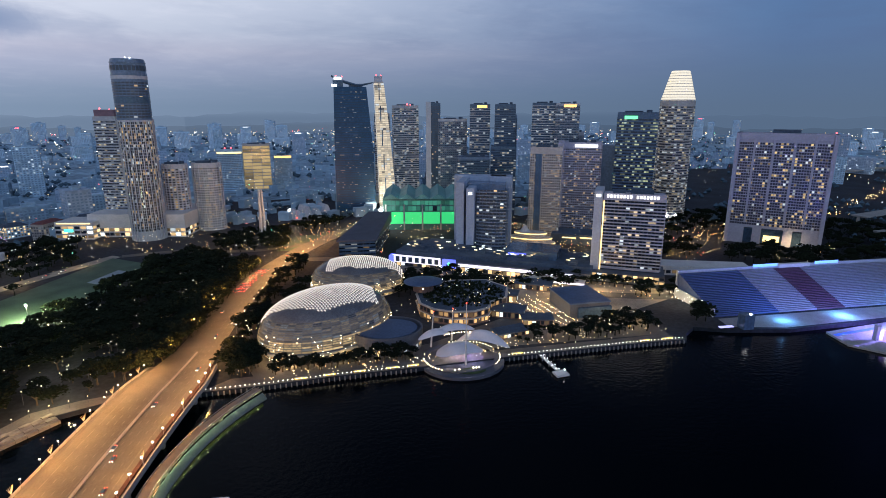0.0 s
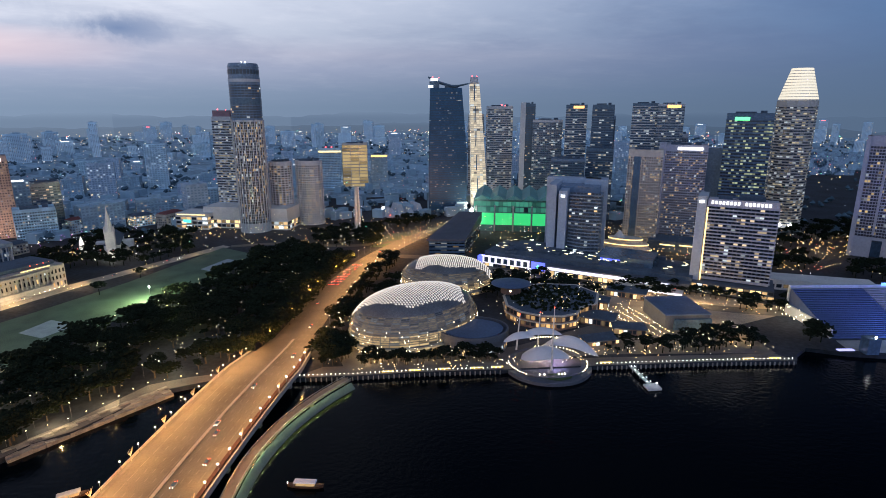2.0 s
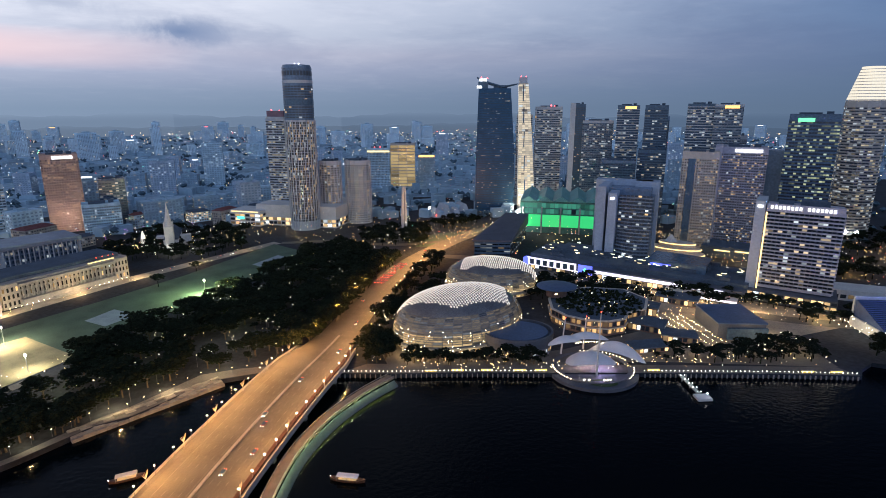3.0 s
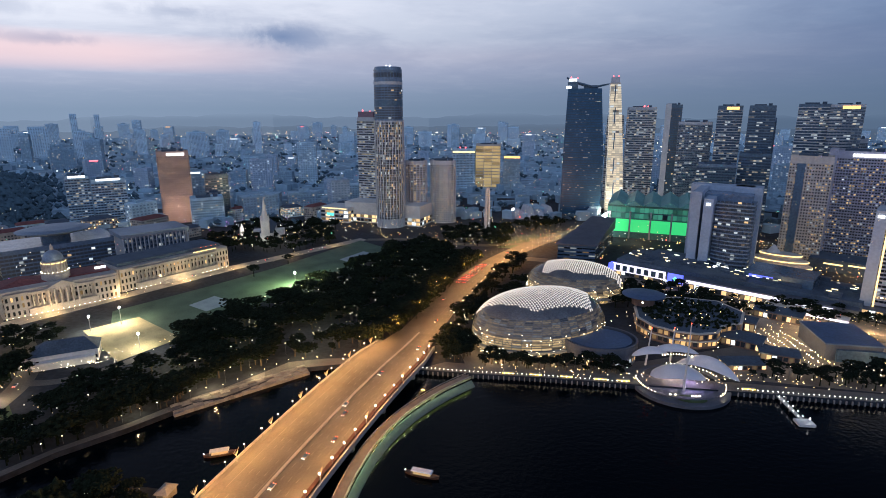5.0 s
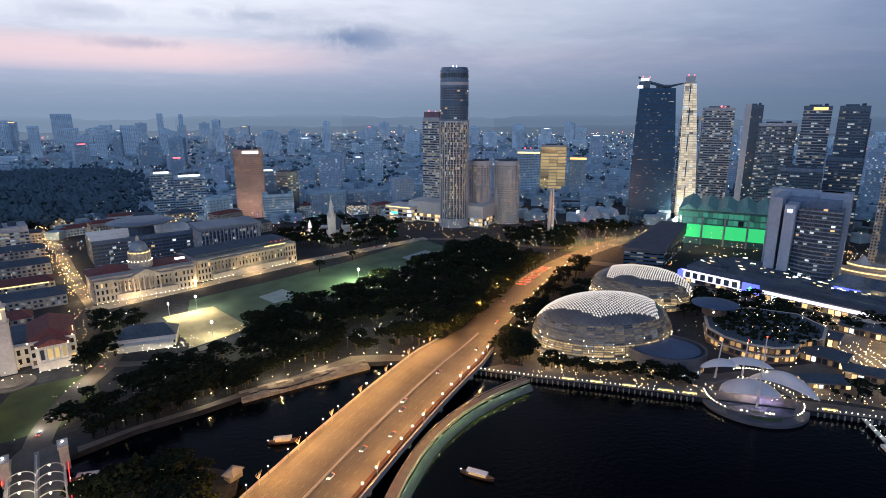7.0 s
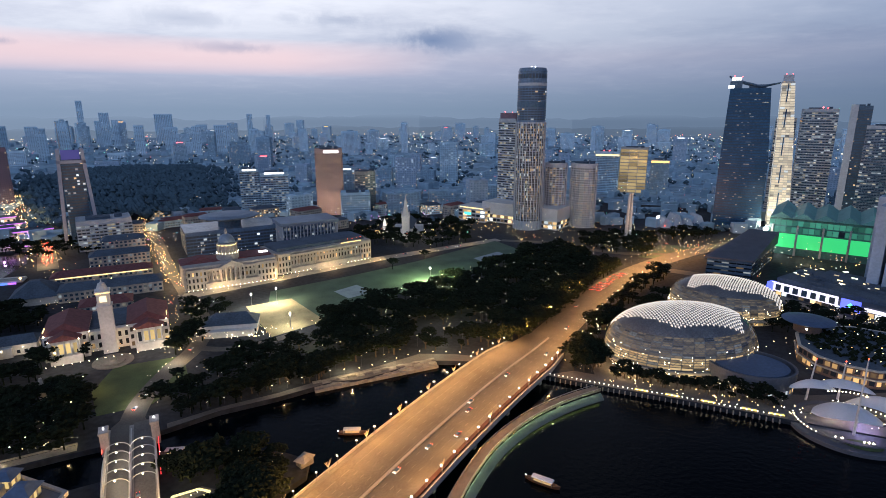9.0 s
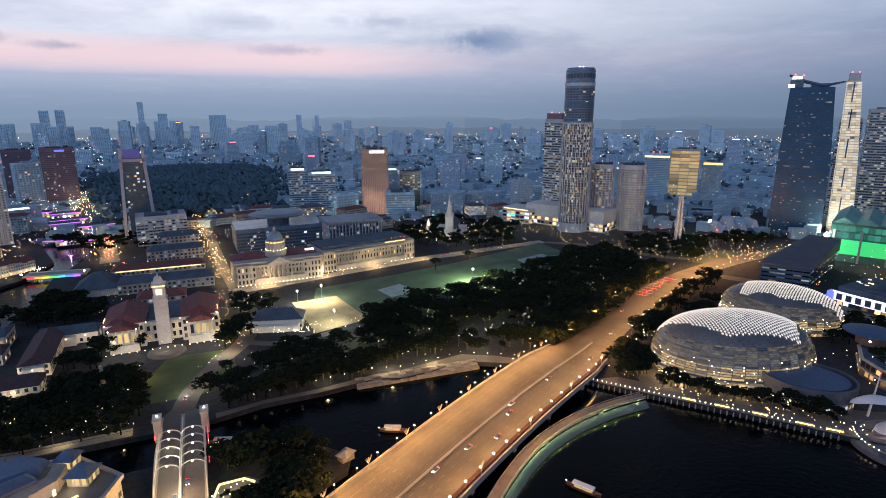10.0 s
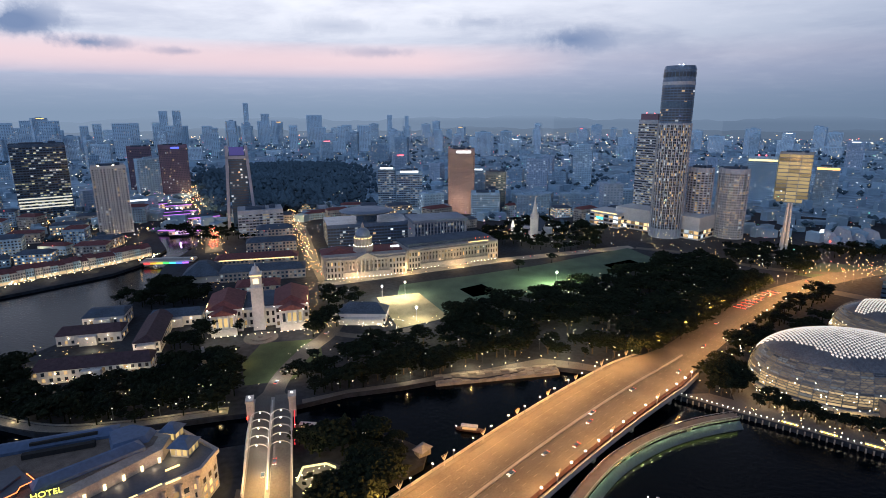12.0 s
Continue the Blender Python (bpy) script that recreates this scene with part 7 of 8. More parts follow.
L_AMBER = lit_mix("amber_street_glow", ((0, (1.0, 0.55, 0.18)), (0.55, (1.0, 0.78, 0.42)), (0.86, (1.0, 0.12, 0.08)), (0.93, (0.9, 0.95, 1.0))), 6.5)
L_CLARK = lit_mix("riverside_party_glow", ((0, (1.0, 0.6, 0.25)), (0.4, (0.9, 0.9, 1.0)), (0.65, (0.7, 0.2, 0.95)), (0.85, (0.2, 0.6, 1.0))), 5)
solid("street_river", Geo().ribbon(smooth_line([(-548, 158), (-610, 196), (-700, 246), (-830, 308), (-960, 372), (-1040, 440), (-1085, 520)], 6), 20, [3.2] * 37, 0.1), M_STREET, "lamp-lit road beside the river", "road", "structure")
for x, y, w, h in ((-742, 262, 44, 12), (-782, 240, 36, 15), (-826, 272, 50, 11), (-872, 292, 40, 14), (-690, 196, 34, 10), (-905, 262, 46, 16)):
    t = thing("riverside_hall", "low riverside hall with violet lit eaves", "building", x, y, 0, 64, group="riverside halls")
    part("body", Geo().prism(rect(w, 22), 3, h), M_WHITE, t)
    part("glazing", panes_on(Geo(), rect(w, 22), 3.4, h - 0.6, 4, 3.6, 0.8, 0.7), W_SHOP, t, kind="stuff")
    part("roof", Geo().prism(rect(w + 3, 25), h, h + 1.0), M_SLATE, t)
    part("eave_light", Geo().box(0, -12.9, h + 0.1, w + 3, 0.5, 1.0), G_PURPLE, t, "violet eave light")
    lamp("hall_violet_lamp", x + 16, y - 12, 10, (0.75, 0.35, 1.0), 7000, 0.5)
lamp_street("amber lamps and traffic of a long street", (-355, 158), (-690, 392), 170, 9, L_AMBER, 1)
lamp_street("red tail lamps queued on the river road", (-563, 167), (-674, 238), 60, 6, G_RED, 21)
lamp_street("amber lamps of the road beside the river", (-560, 160), (-1150, 470), 240, 20, L_AMBER, 2)
lamp_street("coloured lamps of the riverside bars", (-690, 150), (-1120, 330), 190, 60, L_CLARK, 3)
lamp_street("warm lamps of the old river quarter", (-640, 20), (-960, 120), 260, 95, L_AMBER, 31)
lamp_street("white lamps of the old river quarter", (-600, 330), (-330, 640), 200, 70, L_CLARK, 32)
lamp_street("amber lamps along the northern avenue", (-120, 500), (330, 640), 90, 22, L_AMBER, 4)
lamp_street("amber lamps round the convention hall", (170, 420), (420, 560), 120, 70, L_AMBER, 5)
lamp_street("amber lamps along the avenue to the north", (98, 505), (330, 800), 90, 14, L_AMBER, 6)
lamp_street("lamps under the hotel towers", (-210, 560), (40, 640), 60, 40, L_AMBER, 7)
lamp_street("lamps round the tower gardens", (500, 400), (700, 470), 60, 50, L_AMBER, 8)
lamp_street("lamps along the shopping street", (170, 345), (400, 215), 80, 14, L_AMBER, 9)
lamp_street("expressway lamps beyond the gardens", (880, 470), (1900, 1000), 110, 10, L_AMBER, 10)
lamp_street("warm lamps round the museum wings", (-385, -70), (-268, -84), 60, 24, L_AMBER, 41)
lamp_street("warm lamps of the court square", (-340, 130), (-236, 62), 60, 14, L_AMBER, 42)
lamp_street("warm lamps behind the concert hall", (-380, 60), (-520, 180), 90, 34, L_AMBER, 43)
lamp_street("white lamps behind the court", (-420, 240), (-330, 420), 60, 30, L_CLARK, 44)
lamp_street("warm lamps of the northern crossing", (-60, 470), (120, 520), 50, 22, L_AMBER, 45)
lamp_street("warm lamps round the curved mall", (180, 280), (400, 225), 110, 26, L_AMBER, 46)
lamp_street("warm lamps round the terraced mall", (330, 380), (470, 400), 90, 20, L_AMBER, 48)
lamp_street("warm lamps of the tower gardens", (480, 330), (640, 420), 90, 40, L_AMBER, 49)
lamp_street("warm lamps below the office towers", (330, 480), (620, 560), 130, 50, L_AMBER, 47)
lamp_street("lamps round the cathedral close", (-330, 440), (-190, 520), 60, 36, L_AMBER, 11)
for (x0, y0), (x1, y1), z in (((830, 340), (1500, 330), 12), ((900, 430), (1700, 560), 14), ((1300, 880), (2600, 1150), 14)):
    solid("viaduct", Geo().ribbon(smooth_line([(x0, y0), ((x0 + x1) / 2, (y0 + y1) / 2 + 20), (x1, y1)], 8), 22, [z] * 17, 2.0).box(x0, y0, 3, 3, 3, z - 4).box(x1, y1, 3, 3, 3, z - 4), M_CONC, "pale elevated expressway on piers", "road", "structure")

# wooded rise behind the court quarter, and the basin beyond the towers
hill = Geo()
for k in range(3400):
    az, d = rnd.uniform(-61, -43), rnd.uniform(950, 1820)
    x, y = polar(az, d)
    if abs(az + 52) > 5 + 4 * rnd.random() or d > 1500 + 320 * rnd.random():
        continue
    m_ = max(0.0, 1 - ((az + 52) / 10) ** 2) * max(0.0, 1 - ((d - 1350) / 520) ** 2)
    r_ = rnd.uniform(4, 9)
    hill.bead(x, y, LAND + 36 * m_ + rnd.uniform(0, 6), r_, r_ * 0.9)
    hill.bead(x + rnd.uniform(-5, 5), y + rnd.uniform(-5, 5), LAND + 36 * m_ + rnd.uniform(0, 7), r_ * 0.7, r_ * 0.8)
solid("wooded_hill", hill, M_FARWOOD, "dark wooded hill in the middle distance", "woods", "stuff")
woods = Geo()
for k in range(1700):
    az, d = rnd.uniform(-80, 60), rnd.uniform(850, 3600)
    x, y = polar(az, d)
    if y < 200 and x > -700:
        continue
    for _ in range(4):
        r_ = rnd.uniform(3, 7)
        woods.bead(x + rnd.uniform(-9, 9), y + rnd.uniform(-9, 9), LAND + rnd.uniform(2, 8), r_, r_ * 0.8)
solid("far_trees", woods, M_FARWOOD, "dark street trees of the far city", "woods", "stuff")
solid("reservoir_water", Geo().prism([(1165, 1150), (1262, 1122), (1830, 1750), (1640, 1830)], 3.05, 3.2), mat("pale_basin_water", (0.10, 0.16, 0.24), 0.2, scale=0.01, vary=0.1), "pale basin water beyond the towers", "water", "structure")

# paved and built-over ground of the far districts, haze painted in as blue
M_FARLAND = mat("haze_blue_ground", (0.26, 0.39, 0.49), 0.95, scale=0.006, vary=0.5, fine=9)
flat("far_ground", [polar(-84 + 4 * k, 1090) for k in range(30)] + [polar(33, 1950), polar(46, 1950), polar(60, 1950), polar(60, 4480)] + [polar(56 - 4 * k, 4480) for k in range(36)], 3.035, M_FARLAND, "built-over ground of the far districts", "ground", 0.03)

# close-packed low roofs between the blocks, tinted blue for distance haze
roofs = Geo()
for k in range(2600):
    az, d = rnd.uniform(-80, 58), 880 + 2900 * rnd.random() ** 1.3
    x, y = polar(az, d)
    if y < 190 and x > -820 or -62 < az < -43 and 950 < d < 1850 or az > 33 and d < 1900:
        continue
    roofs.box(x, y, LAND, rnd.uniform(10, 30), rnd.uniform(8, 18), rnd.uniform(5, 16), rnd.uniform(0, 90))
solid("low_roofs", roofs, mat("haze_blue_mixed_walls", (0.31, 0.44, 0.54), 0.9, scale=0.01, vary=0.35, per_piece=0.8), "close-packed low houses of the far city", "houses", "stuff")

# horizon haze painted as emission, paler towards the after-glow
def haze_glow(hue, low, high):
    """Haze painted as emission in a far layer, thinning out upwards between two heights."""
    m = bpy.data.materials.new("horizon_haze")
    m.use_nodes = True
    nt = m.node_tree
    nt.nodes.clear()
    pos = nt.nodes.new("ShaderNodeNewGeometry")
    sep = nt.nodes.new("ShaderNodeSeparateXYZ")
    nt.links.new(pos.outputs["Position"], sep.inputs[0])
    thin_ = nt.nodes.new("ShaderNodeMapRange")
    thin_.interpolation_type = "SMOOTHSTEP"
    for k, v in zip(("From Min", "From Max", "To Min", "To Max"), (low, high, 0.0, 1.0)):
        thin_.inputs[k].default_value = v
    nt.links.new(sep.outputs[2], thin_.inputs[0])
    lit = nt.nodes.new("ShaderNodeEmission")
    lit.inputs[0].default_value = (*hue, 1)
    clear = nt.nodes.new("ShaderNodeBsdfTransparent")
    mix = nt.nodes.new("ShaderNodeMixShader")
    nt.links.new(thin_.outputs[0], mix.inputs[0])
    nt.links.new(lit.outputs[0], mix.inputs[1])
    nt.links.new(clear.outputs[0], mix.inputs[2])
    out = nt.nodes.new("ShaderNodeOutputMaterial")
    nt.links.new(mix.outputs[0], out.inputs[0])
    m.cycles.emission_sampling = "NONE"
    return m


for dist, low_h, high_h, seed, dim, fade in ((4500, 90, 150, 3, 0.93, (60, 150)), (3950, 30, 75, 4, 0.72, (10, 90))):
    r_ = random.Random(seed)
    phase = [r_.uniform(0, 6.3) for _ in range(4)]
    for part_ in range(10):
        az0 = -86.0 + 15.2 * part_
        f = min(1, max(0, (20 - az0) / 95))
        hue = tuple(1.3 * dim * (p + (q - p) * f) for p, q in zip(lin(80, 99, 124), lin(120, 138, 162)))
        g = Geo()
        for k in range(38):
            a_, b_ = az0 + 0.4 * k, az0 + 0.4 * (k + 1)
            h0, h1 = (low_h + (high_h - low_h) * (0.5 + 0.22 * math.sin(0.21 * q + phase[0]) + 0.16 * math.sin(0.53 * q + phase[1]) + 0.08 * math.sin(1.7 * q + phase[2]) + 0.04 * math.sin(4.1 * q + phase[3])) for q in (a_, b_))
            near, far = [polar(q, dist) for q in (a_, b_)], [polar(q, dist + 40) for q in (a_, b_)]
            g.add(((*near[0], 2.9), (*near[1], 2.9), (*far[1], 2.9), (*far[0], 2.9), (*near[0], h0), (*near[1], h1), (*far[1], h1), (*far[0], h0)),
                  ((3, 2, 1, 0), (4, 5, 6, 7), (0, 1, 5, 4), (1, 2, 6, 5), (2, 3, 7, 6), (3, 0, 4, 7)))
        solid("backdrop", g, haze_glow(hue, *fade), "low distant hills glowing in a painted haze colour", "hills", "structure")


# ---- trees ----
def inside(p, poly):
    x, y = p
    hit = False
    for i in range(len(poly)):
        (x0, y0), (x1, y1) = poly[i - 1], poly[i]
        if (y0 > y) != (y1 > y) and x < (x1 - x0) * (y - y0) / (y1 - y0) + x0:
            hit = not hit
    return hit


def crown_geo(seed, radius, height, base, count, clump):
    r_ = random.Random(seed)
    g_ = Geo()
    lobes = [(r_.uniform(-0.5, 0.5) * radius, r_.uniform(-0.5, 0.5) * radius, base + height * r_.uniform(0.35, 0.75), r_.uniform(0.45, 0.7) * radius) for _ in range(6)]
    for _ in range(count):
        cx, cy, cz, lr = r_.choice(lobes)
        th, ph = r_.uniform(0, 2 * math.pi), math.acos(r_.uniform(-0.5, 1))
        q = lr * r_.uniform(0.7, 1.08)
        x, y, z = cx + q * math.sin(ph) * math.cos(th), cy + q * math.sin(ph) * math.sin(th), cz + 0.55 * q * math.cos(ph)
        c = clump * r_.uniform(0.6, 1.3)
        pts = []
        for ax in ((1, 0, 0), (0, 1, 0), (-1, 0, 0), (0, -1, 0), (0, 0, 0.6), (0, 0, -0.5)):
            f = c * r_.uniform(0.55, 1.35)
            pts.append((x + ax[0] * f + r_.uniform(-0.3, 0.3) * c, y + ax[1] * f + r_.uniform(-0.3, 0.3) * c, z + ax[2] * f))
        g_.add(pts, ((0, 1, 4), (1, 2, 4), (2, 3, 4), (3, 0, 4), (1, 0, 5), (2, 1, 5), (3, 2, 5), (0, 3, 5)))
    return g_


def trunk_geo(seed, radius, base, height):
    r_ = random.Random(seed)
    g_ = Geo().tube([(0, 0, 0), (0.1, 0, base * 0.5), (0, 0.1, base)], [0.55, 0.42, 0.36], 7)
    for k in range(5):
        a_ = 2 * math.pi * k / 5 + r_.uniform(-0.4, 0.4)
        g_.tube([(0, 0, base * 0.85), (radius * 0.3 * math.cos(a_), radius * 0.3 * math.sin(a_), base + height * 0.25), (radius * 0.6 * math.cos(a_), radius * 0.6 * math.sin(a_), base + height * 0.5)], [0.26, 0.18, 0.07], 5)
    return g_


def tree_kind(label, seed, radius, height, base, count, clump, leaf):
    t_ = thing("tree", label, "tree", 0, 0, -400, group="trees")
    part("trunk", trunk_geo(seed, radius, base, height), M_BARK, t_)
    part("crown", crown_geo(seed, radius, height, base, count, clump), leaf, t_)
    return t_


KINDS = [("broad dark rain tree with a spreading crown", 1, 9.5, 7.5, 5.0, 300, 1.2, M_LEAF), ("dark rounded street tree", 2, 5.5, 7.5, 4.0, 170, 0.95, M_LEAF2),
         ("broad uneven rain tree in dusk shade", 3, 10.5, 7.0, 5.5, 330, 1.25, M_LEAF), ("small dark garden tree", 4, 3.6, 5.0, 2.6, 120, 0.75, M_LEAF2)]
MAKERS = [None] * 4
WOODS = (
    ([(-212, 118), (-184, 142), (-163, 205), (-138, 268), (-103, 350), (-84, 438), (-45, 470), (18, 425), (4, 330), (-14, 255), (-24, 196), (-36, 146), (-56, 136), (-84, 122), (-106, 84), (-140, 44), (-166, 8), (-192, -8), (-206, 24), (-194, 88)], 12.0, (0, 2, 2, 0, 2, 1)),
    ([(22, 138), (38, 134), (46, 150), (34, 186), (30, 215), (40, 250), (60, 262), (52, 236), (26, 176)], 8.5, (1, 0, 1)),
    ([(62, 262), (90, 268), (96, 290), (78, 330), (52, 300)], 10, (1, 0)),
    ([(150, 262), (165, 275), (180, 330), (225, 330), (330, 262), (345, 240), (250, 268), (190, 272)], 10.5, (1, 1, 3)),
    ([(52, 135), (150, 135), (152, 142), (110, 142), (60, 146)], 4.6, (3, 3, 1)),
    ([(226, 139), (300, 136), (352, 140), (354, 168), (330, 172), (280, 152), (228, 150)], 7.5, (1, 3, 1)),
    ([(372, 212), (470, 196), (480, 212), (385, 236)], 9, (1, 1)),
    ([(545, 300), (610, 350), (650, 300), (720, 300), (720, 250), (600, 240)], 14, (1, 0)),
    ([(560, 420), (700, 440), (760, 520), (690, 560), (590, 480)], 17, (0, 1)),
    ([(-330, 400), (-200, 400), (-165, 470), (-200, 570), (-330, 560)], 16, (0, 1)),
    ([(-20, 480), (60, 470), (70, 560), (20, 580), (-40, 530)], 11, (0, 1)),
    ([(-300, -98), (-272, -60), (-262, -4), (-236, -14), (-216, -32), (-192, -50), (-206, -70), (-230, -98), (-262, -124), (-296, -140)], 9.5, (0, 1, 2)),
    ([(-136, -50), (-126, -34), (-108, -24), (-84, -18), (-82, -28), (-100, -42), (-122, -56)], 6.5, (1, 1, 0)),
    ([(-240, 86), (-226, 60), (-250, 40), (-262, 62), (-262, 88)], 10, (1, 0)),
    ([(-290, 150), (-262, 130), (-275, 100), (-310, 120)], 11, (1, 0)),
    ([(-440, -10), (-395, 10), (-380, 50), (-420, 70), (-470, 52)], 11, (0, 1)),
    ([(-345, -150), (-300, -146), (-290, -120), (-330, -112), (-366, -104)], 8, (0, 1)),
    ([(-240, 200), (-232, 205), (-160, 380), (-130, 470), (-140, 478), (-200, 350)], 60, (1,)),
    ([(-168, -12), (-153, 8), (-134, 38), (-116, 68), (-124, 76), (-142, 46), (-162, 16), (-178, -6)], 7, (1, 1, 0)),
    ([(-30, 190), (-18, 255), (0, 330), (14, 420), (24, 420), (8, 330), (-8, 255), (-20, 190)], 7.5, (1, 1, 0)),
    ([(-92, -44), (-80, -36), (-72, -50), (-68, -80), (-78, -88), (-94, -76)], 6.5, (1, 1, 0)),
    ([(-302, -34), (-278, -4), (-266, 8), (-284, 28), (-300, 10), (-318, -14)], 8.5, (1, 0)),
    ([(392, 146), (402, 146), (402, 156), (392, 156)], 6, (0,)),
    ([(300, 286), (330, 262), (400, 236), (404, 242), (340, 276), (306, 298)], 8, (1, 1, 3)),
    ([(440, 320), (560, 330), (560, 400), (470, 400)], 15, (0, 1)),
    ([(-700, 180), (-600, 170), (-560, 230), (-640, 330)], 18, (0, 1)),
    ([(700, 250), (900, 240), (900, 420), (760, 420)], 17, (0, 1)),
    ([(100, 560), (150, 620), (120, 660), (40, 600)], 15, (0, 1)),
    ([(36, 142), (46, 140), (50, 160), (45, 180), (38, 176)], 6, (1, 0)),
    ([(31, 205), (31, 250), (46, 330), (72, 412), (86, 405), (64, 335), (48, 262), (44, 215)], 8, (1, 3, 1)),
    ([(-30, 158), (-18, 215), (-8, 260), (6, 335), (26, 412), (34, 412), (15, 335), (2, 260), (-6, 215), (-20, 158)], 6.5, (1, 1, 0)),
)
rnd = random.Random(404)
spots = []
for poly, gap, kinds in WOODS:
    xs, ys = [p[0] for p in poly], [p[1] for p in poly]
    y = min(ys)
    while y < max(ys):
        x = min(xs)
        while x < max(xs):
            q = (x + rnd.uniform(-0.4, 0.4) * gap, y + rnd.uniform(-0.4, 0.4) * gap)
            if inside(q, poly):
                spots.append((*q, rnd.choice(kinds), rnd.uniform(0.6, 1.2), rnd.uniform(0, 360)))
            x += gap
        y += gap * 0.9
# clearings with lit paths between the trees
CLEAR = ((-186, 112, 30), (-205, 110, 16), (-212, 140, 26), (-190, 150, 12), (-150, 232, 9), (-120, 130, 12), (-70, 180, 13), (-150, 90, 9), (-95, 215, 10), (-60, 290, 14), (-110, 250, 8), (-40, 385, 10), (-175, 20, 7), (-90, 150, 8), (-91, 169, 11), (-137, 208, 10), (-116, 272, 8), (-163, 116, 9), (-151, 85, 8), (-159, 56, 8), (-57, 166, 8), (-68, 139, 9), (-30, 330, 9), (-80, 400, 9), (-20, 290, 7), (-226, 60, 14), (-284, 4, 17), (-270, 14, 14), (-264, 50, 14))
spots = [s for s in spots if not any(math.hypot(s[0] - cx, s[1] - cy) < cr for cx, cy, cr in CLEAR)]
spots.sort(key=lambda s: math.hypot(s[0], s[1] - 100))
rest = {0: Geo(), 1: Geo(), 2: Geo(), 3: Geo()}
for n_, (x, y, k, size, turn) in enumerate(spots):
    m_ = pose(x, y, LAND, 0, 0, turn) @ Matrix.Scale(size, 4)
    if n_ < 300:
        if MAKERS[k] is None:
            MAKERS[k] = tree_kind(*KINDS[k])
            MAKERS[k].matrix_basis = m_
        else:
            copy_thing(MAKERS[k], m_).matrix_basis = m_
    else:
        if not isinstance(rest[k], tuple):
            rest[k] = (Geo(), crown_geo(KINDS[k][1] + 9, *KINDS[k][2:5], int(KINDS[k][5] * 0.55), KINDS[k][6] * 1.3))
        acc, src = rest[k]
        acc.add([m_ @ Vector(v) for v in src.v], src.f)
        acc.tube([(x, y, LAND), (x, y, LAND + KINDS[k][4] * size * 1.3)], [0.5, 0.3], 5)
for k in rest:
    if isinstance(rest[k], tuple):
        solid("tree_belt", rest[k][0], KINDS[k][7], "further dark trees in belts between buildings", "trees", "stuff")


# ---- lamps, traffic, boats ----
def lamp_kind(name, label, height, r, tint, arm=0.0):
    t_ = thing(name, label, "lamp", 0, 0, -400, group=name + "s")
    part("pole", Geo().cyl(0, 0, 0, height, 0.12, 0.08, 6), M_DRUM, t_)
    if arm:
        part("arm", Geo().tube([(0, 0, height - 0.6), (arm * 0.5, 0, height + 0.1), (arm, 0, height)], 0.07, 5), M_STEEL, t_)
    part("head", Geo().bead(arm, 0, height, r, r * 0.8), tint, t_, "glowing lamp head")
    return t_


def strew(maker, places):
    for k, (x, y, z, rz) in enumerate(places):
        if k == 0:
            maker.matrix_basis = pose(x, y, z, 0, 0, rz)
        else:
            copy_thing(maker, pose(x, y, z, 0, 0, rz))


G_SODIUM = glow("sodium_street_head", (1.0, 0.80, 0.50), 22)
east_edge = sides(ROAD[:nb], [w + 1.5 for w in RW[:nb]])[1]
west_edge = sides(ROAD[:nb], [w + 1.5 for w in RW[:nb]])[0]


def spaced(line, step, start=0.0):
    out, want, run_ = [], start, 0.0
    for (x0, y0), (x1, y1) in zip(line[:-1], line[1:]):
        seg = math.hypot(x1 - x0, y1 - y0)
        while want <= run_ + seg:
            f = (want - run_) / seg
            out.append((x0 + (x1 - x0) * f, y0 + (y1 - y0) * f, math.degrees(math.atan2(y1 - y0, x1 - x0))))
            want += step
        run_ += seg
    return out


east, west_ = spaced(east_edge, 12.5, 4), spaced(west_edge, 14.5, 8)
strew(lamp_kind("bridge_lamp", "bright white globe lamp on the bridge parapet", 5.0, 0.60, glow("bridge_globe", (1.0, 0.90, 0.78), 26)), [(x, y, road_z(y), a) for x, y, a in east])
strew(lamp_kind("bridge_street_lamp", "sodium street lamp on the bridge edge", 5.5, 0.42, G_SODIUM), [(x, y, road_z(y), a) for x, y, a in west_])
# masts for the warm-lit palms on the west parapet, lamp light painted as blade glow
t = thing("feather_mast", "warm-lit palm drawn as a metal mast with glowing blades", "lamp", 0, 0, -400, group="feather masts")
part("pole", Geo().cyl(0, 0, 0, 5, 0.22, 0.12, 8), M_STEEL, t)
for k in range(5):
    a_ = -0.9 + 0.45 * k
    part("blade", Geo().tube([(0, 0, 3.2), (1.6 * math.sin(a_), 0, 4.8), (2.8 * math.sin(a_), 0, 6.6)], [0.12, 0.10, 0.04], 5), glow("palm_blade_glow", (1.0, 0.72, 0.40), 0.5) if k == 0 else bpy.data.materials["palm_blade_glow"], t)
strew(t, [(x, y, road_z(y), a) for x, y, a in spaced(west_edge, 29, 16)] + [(x, y, road_z(y), a) for x, y, a in spaced(east_edge, 50, 30)])
SOD = (1.0, 0.47, 0.13)
for k, (x, y, a) in enumerate(spaced(sides(ROAD, [w - 6 for w in RW])[0], 25, 10)):
    if y < 520:
        lamp("road_light", x, y, road_z(y) + 10.5, SOD, 22000 if y < 170 else 19000, 0.25)
for k, (x, y, a) in enumerate(spaced(sides(ROAD, [w - 6 for w in RW])[1], 25, 22)):
    if y < 520:
        lamp("road_light", x, y, road_z(y) + 10.5, SOD, 15000 if y < 170 else 14000, 0.25)

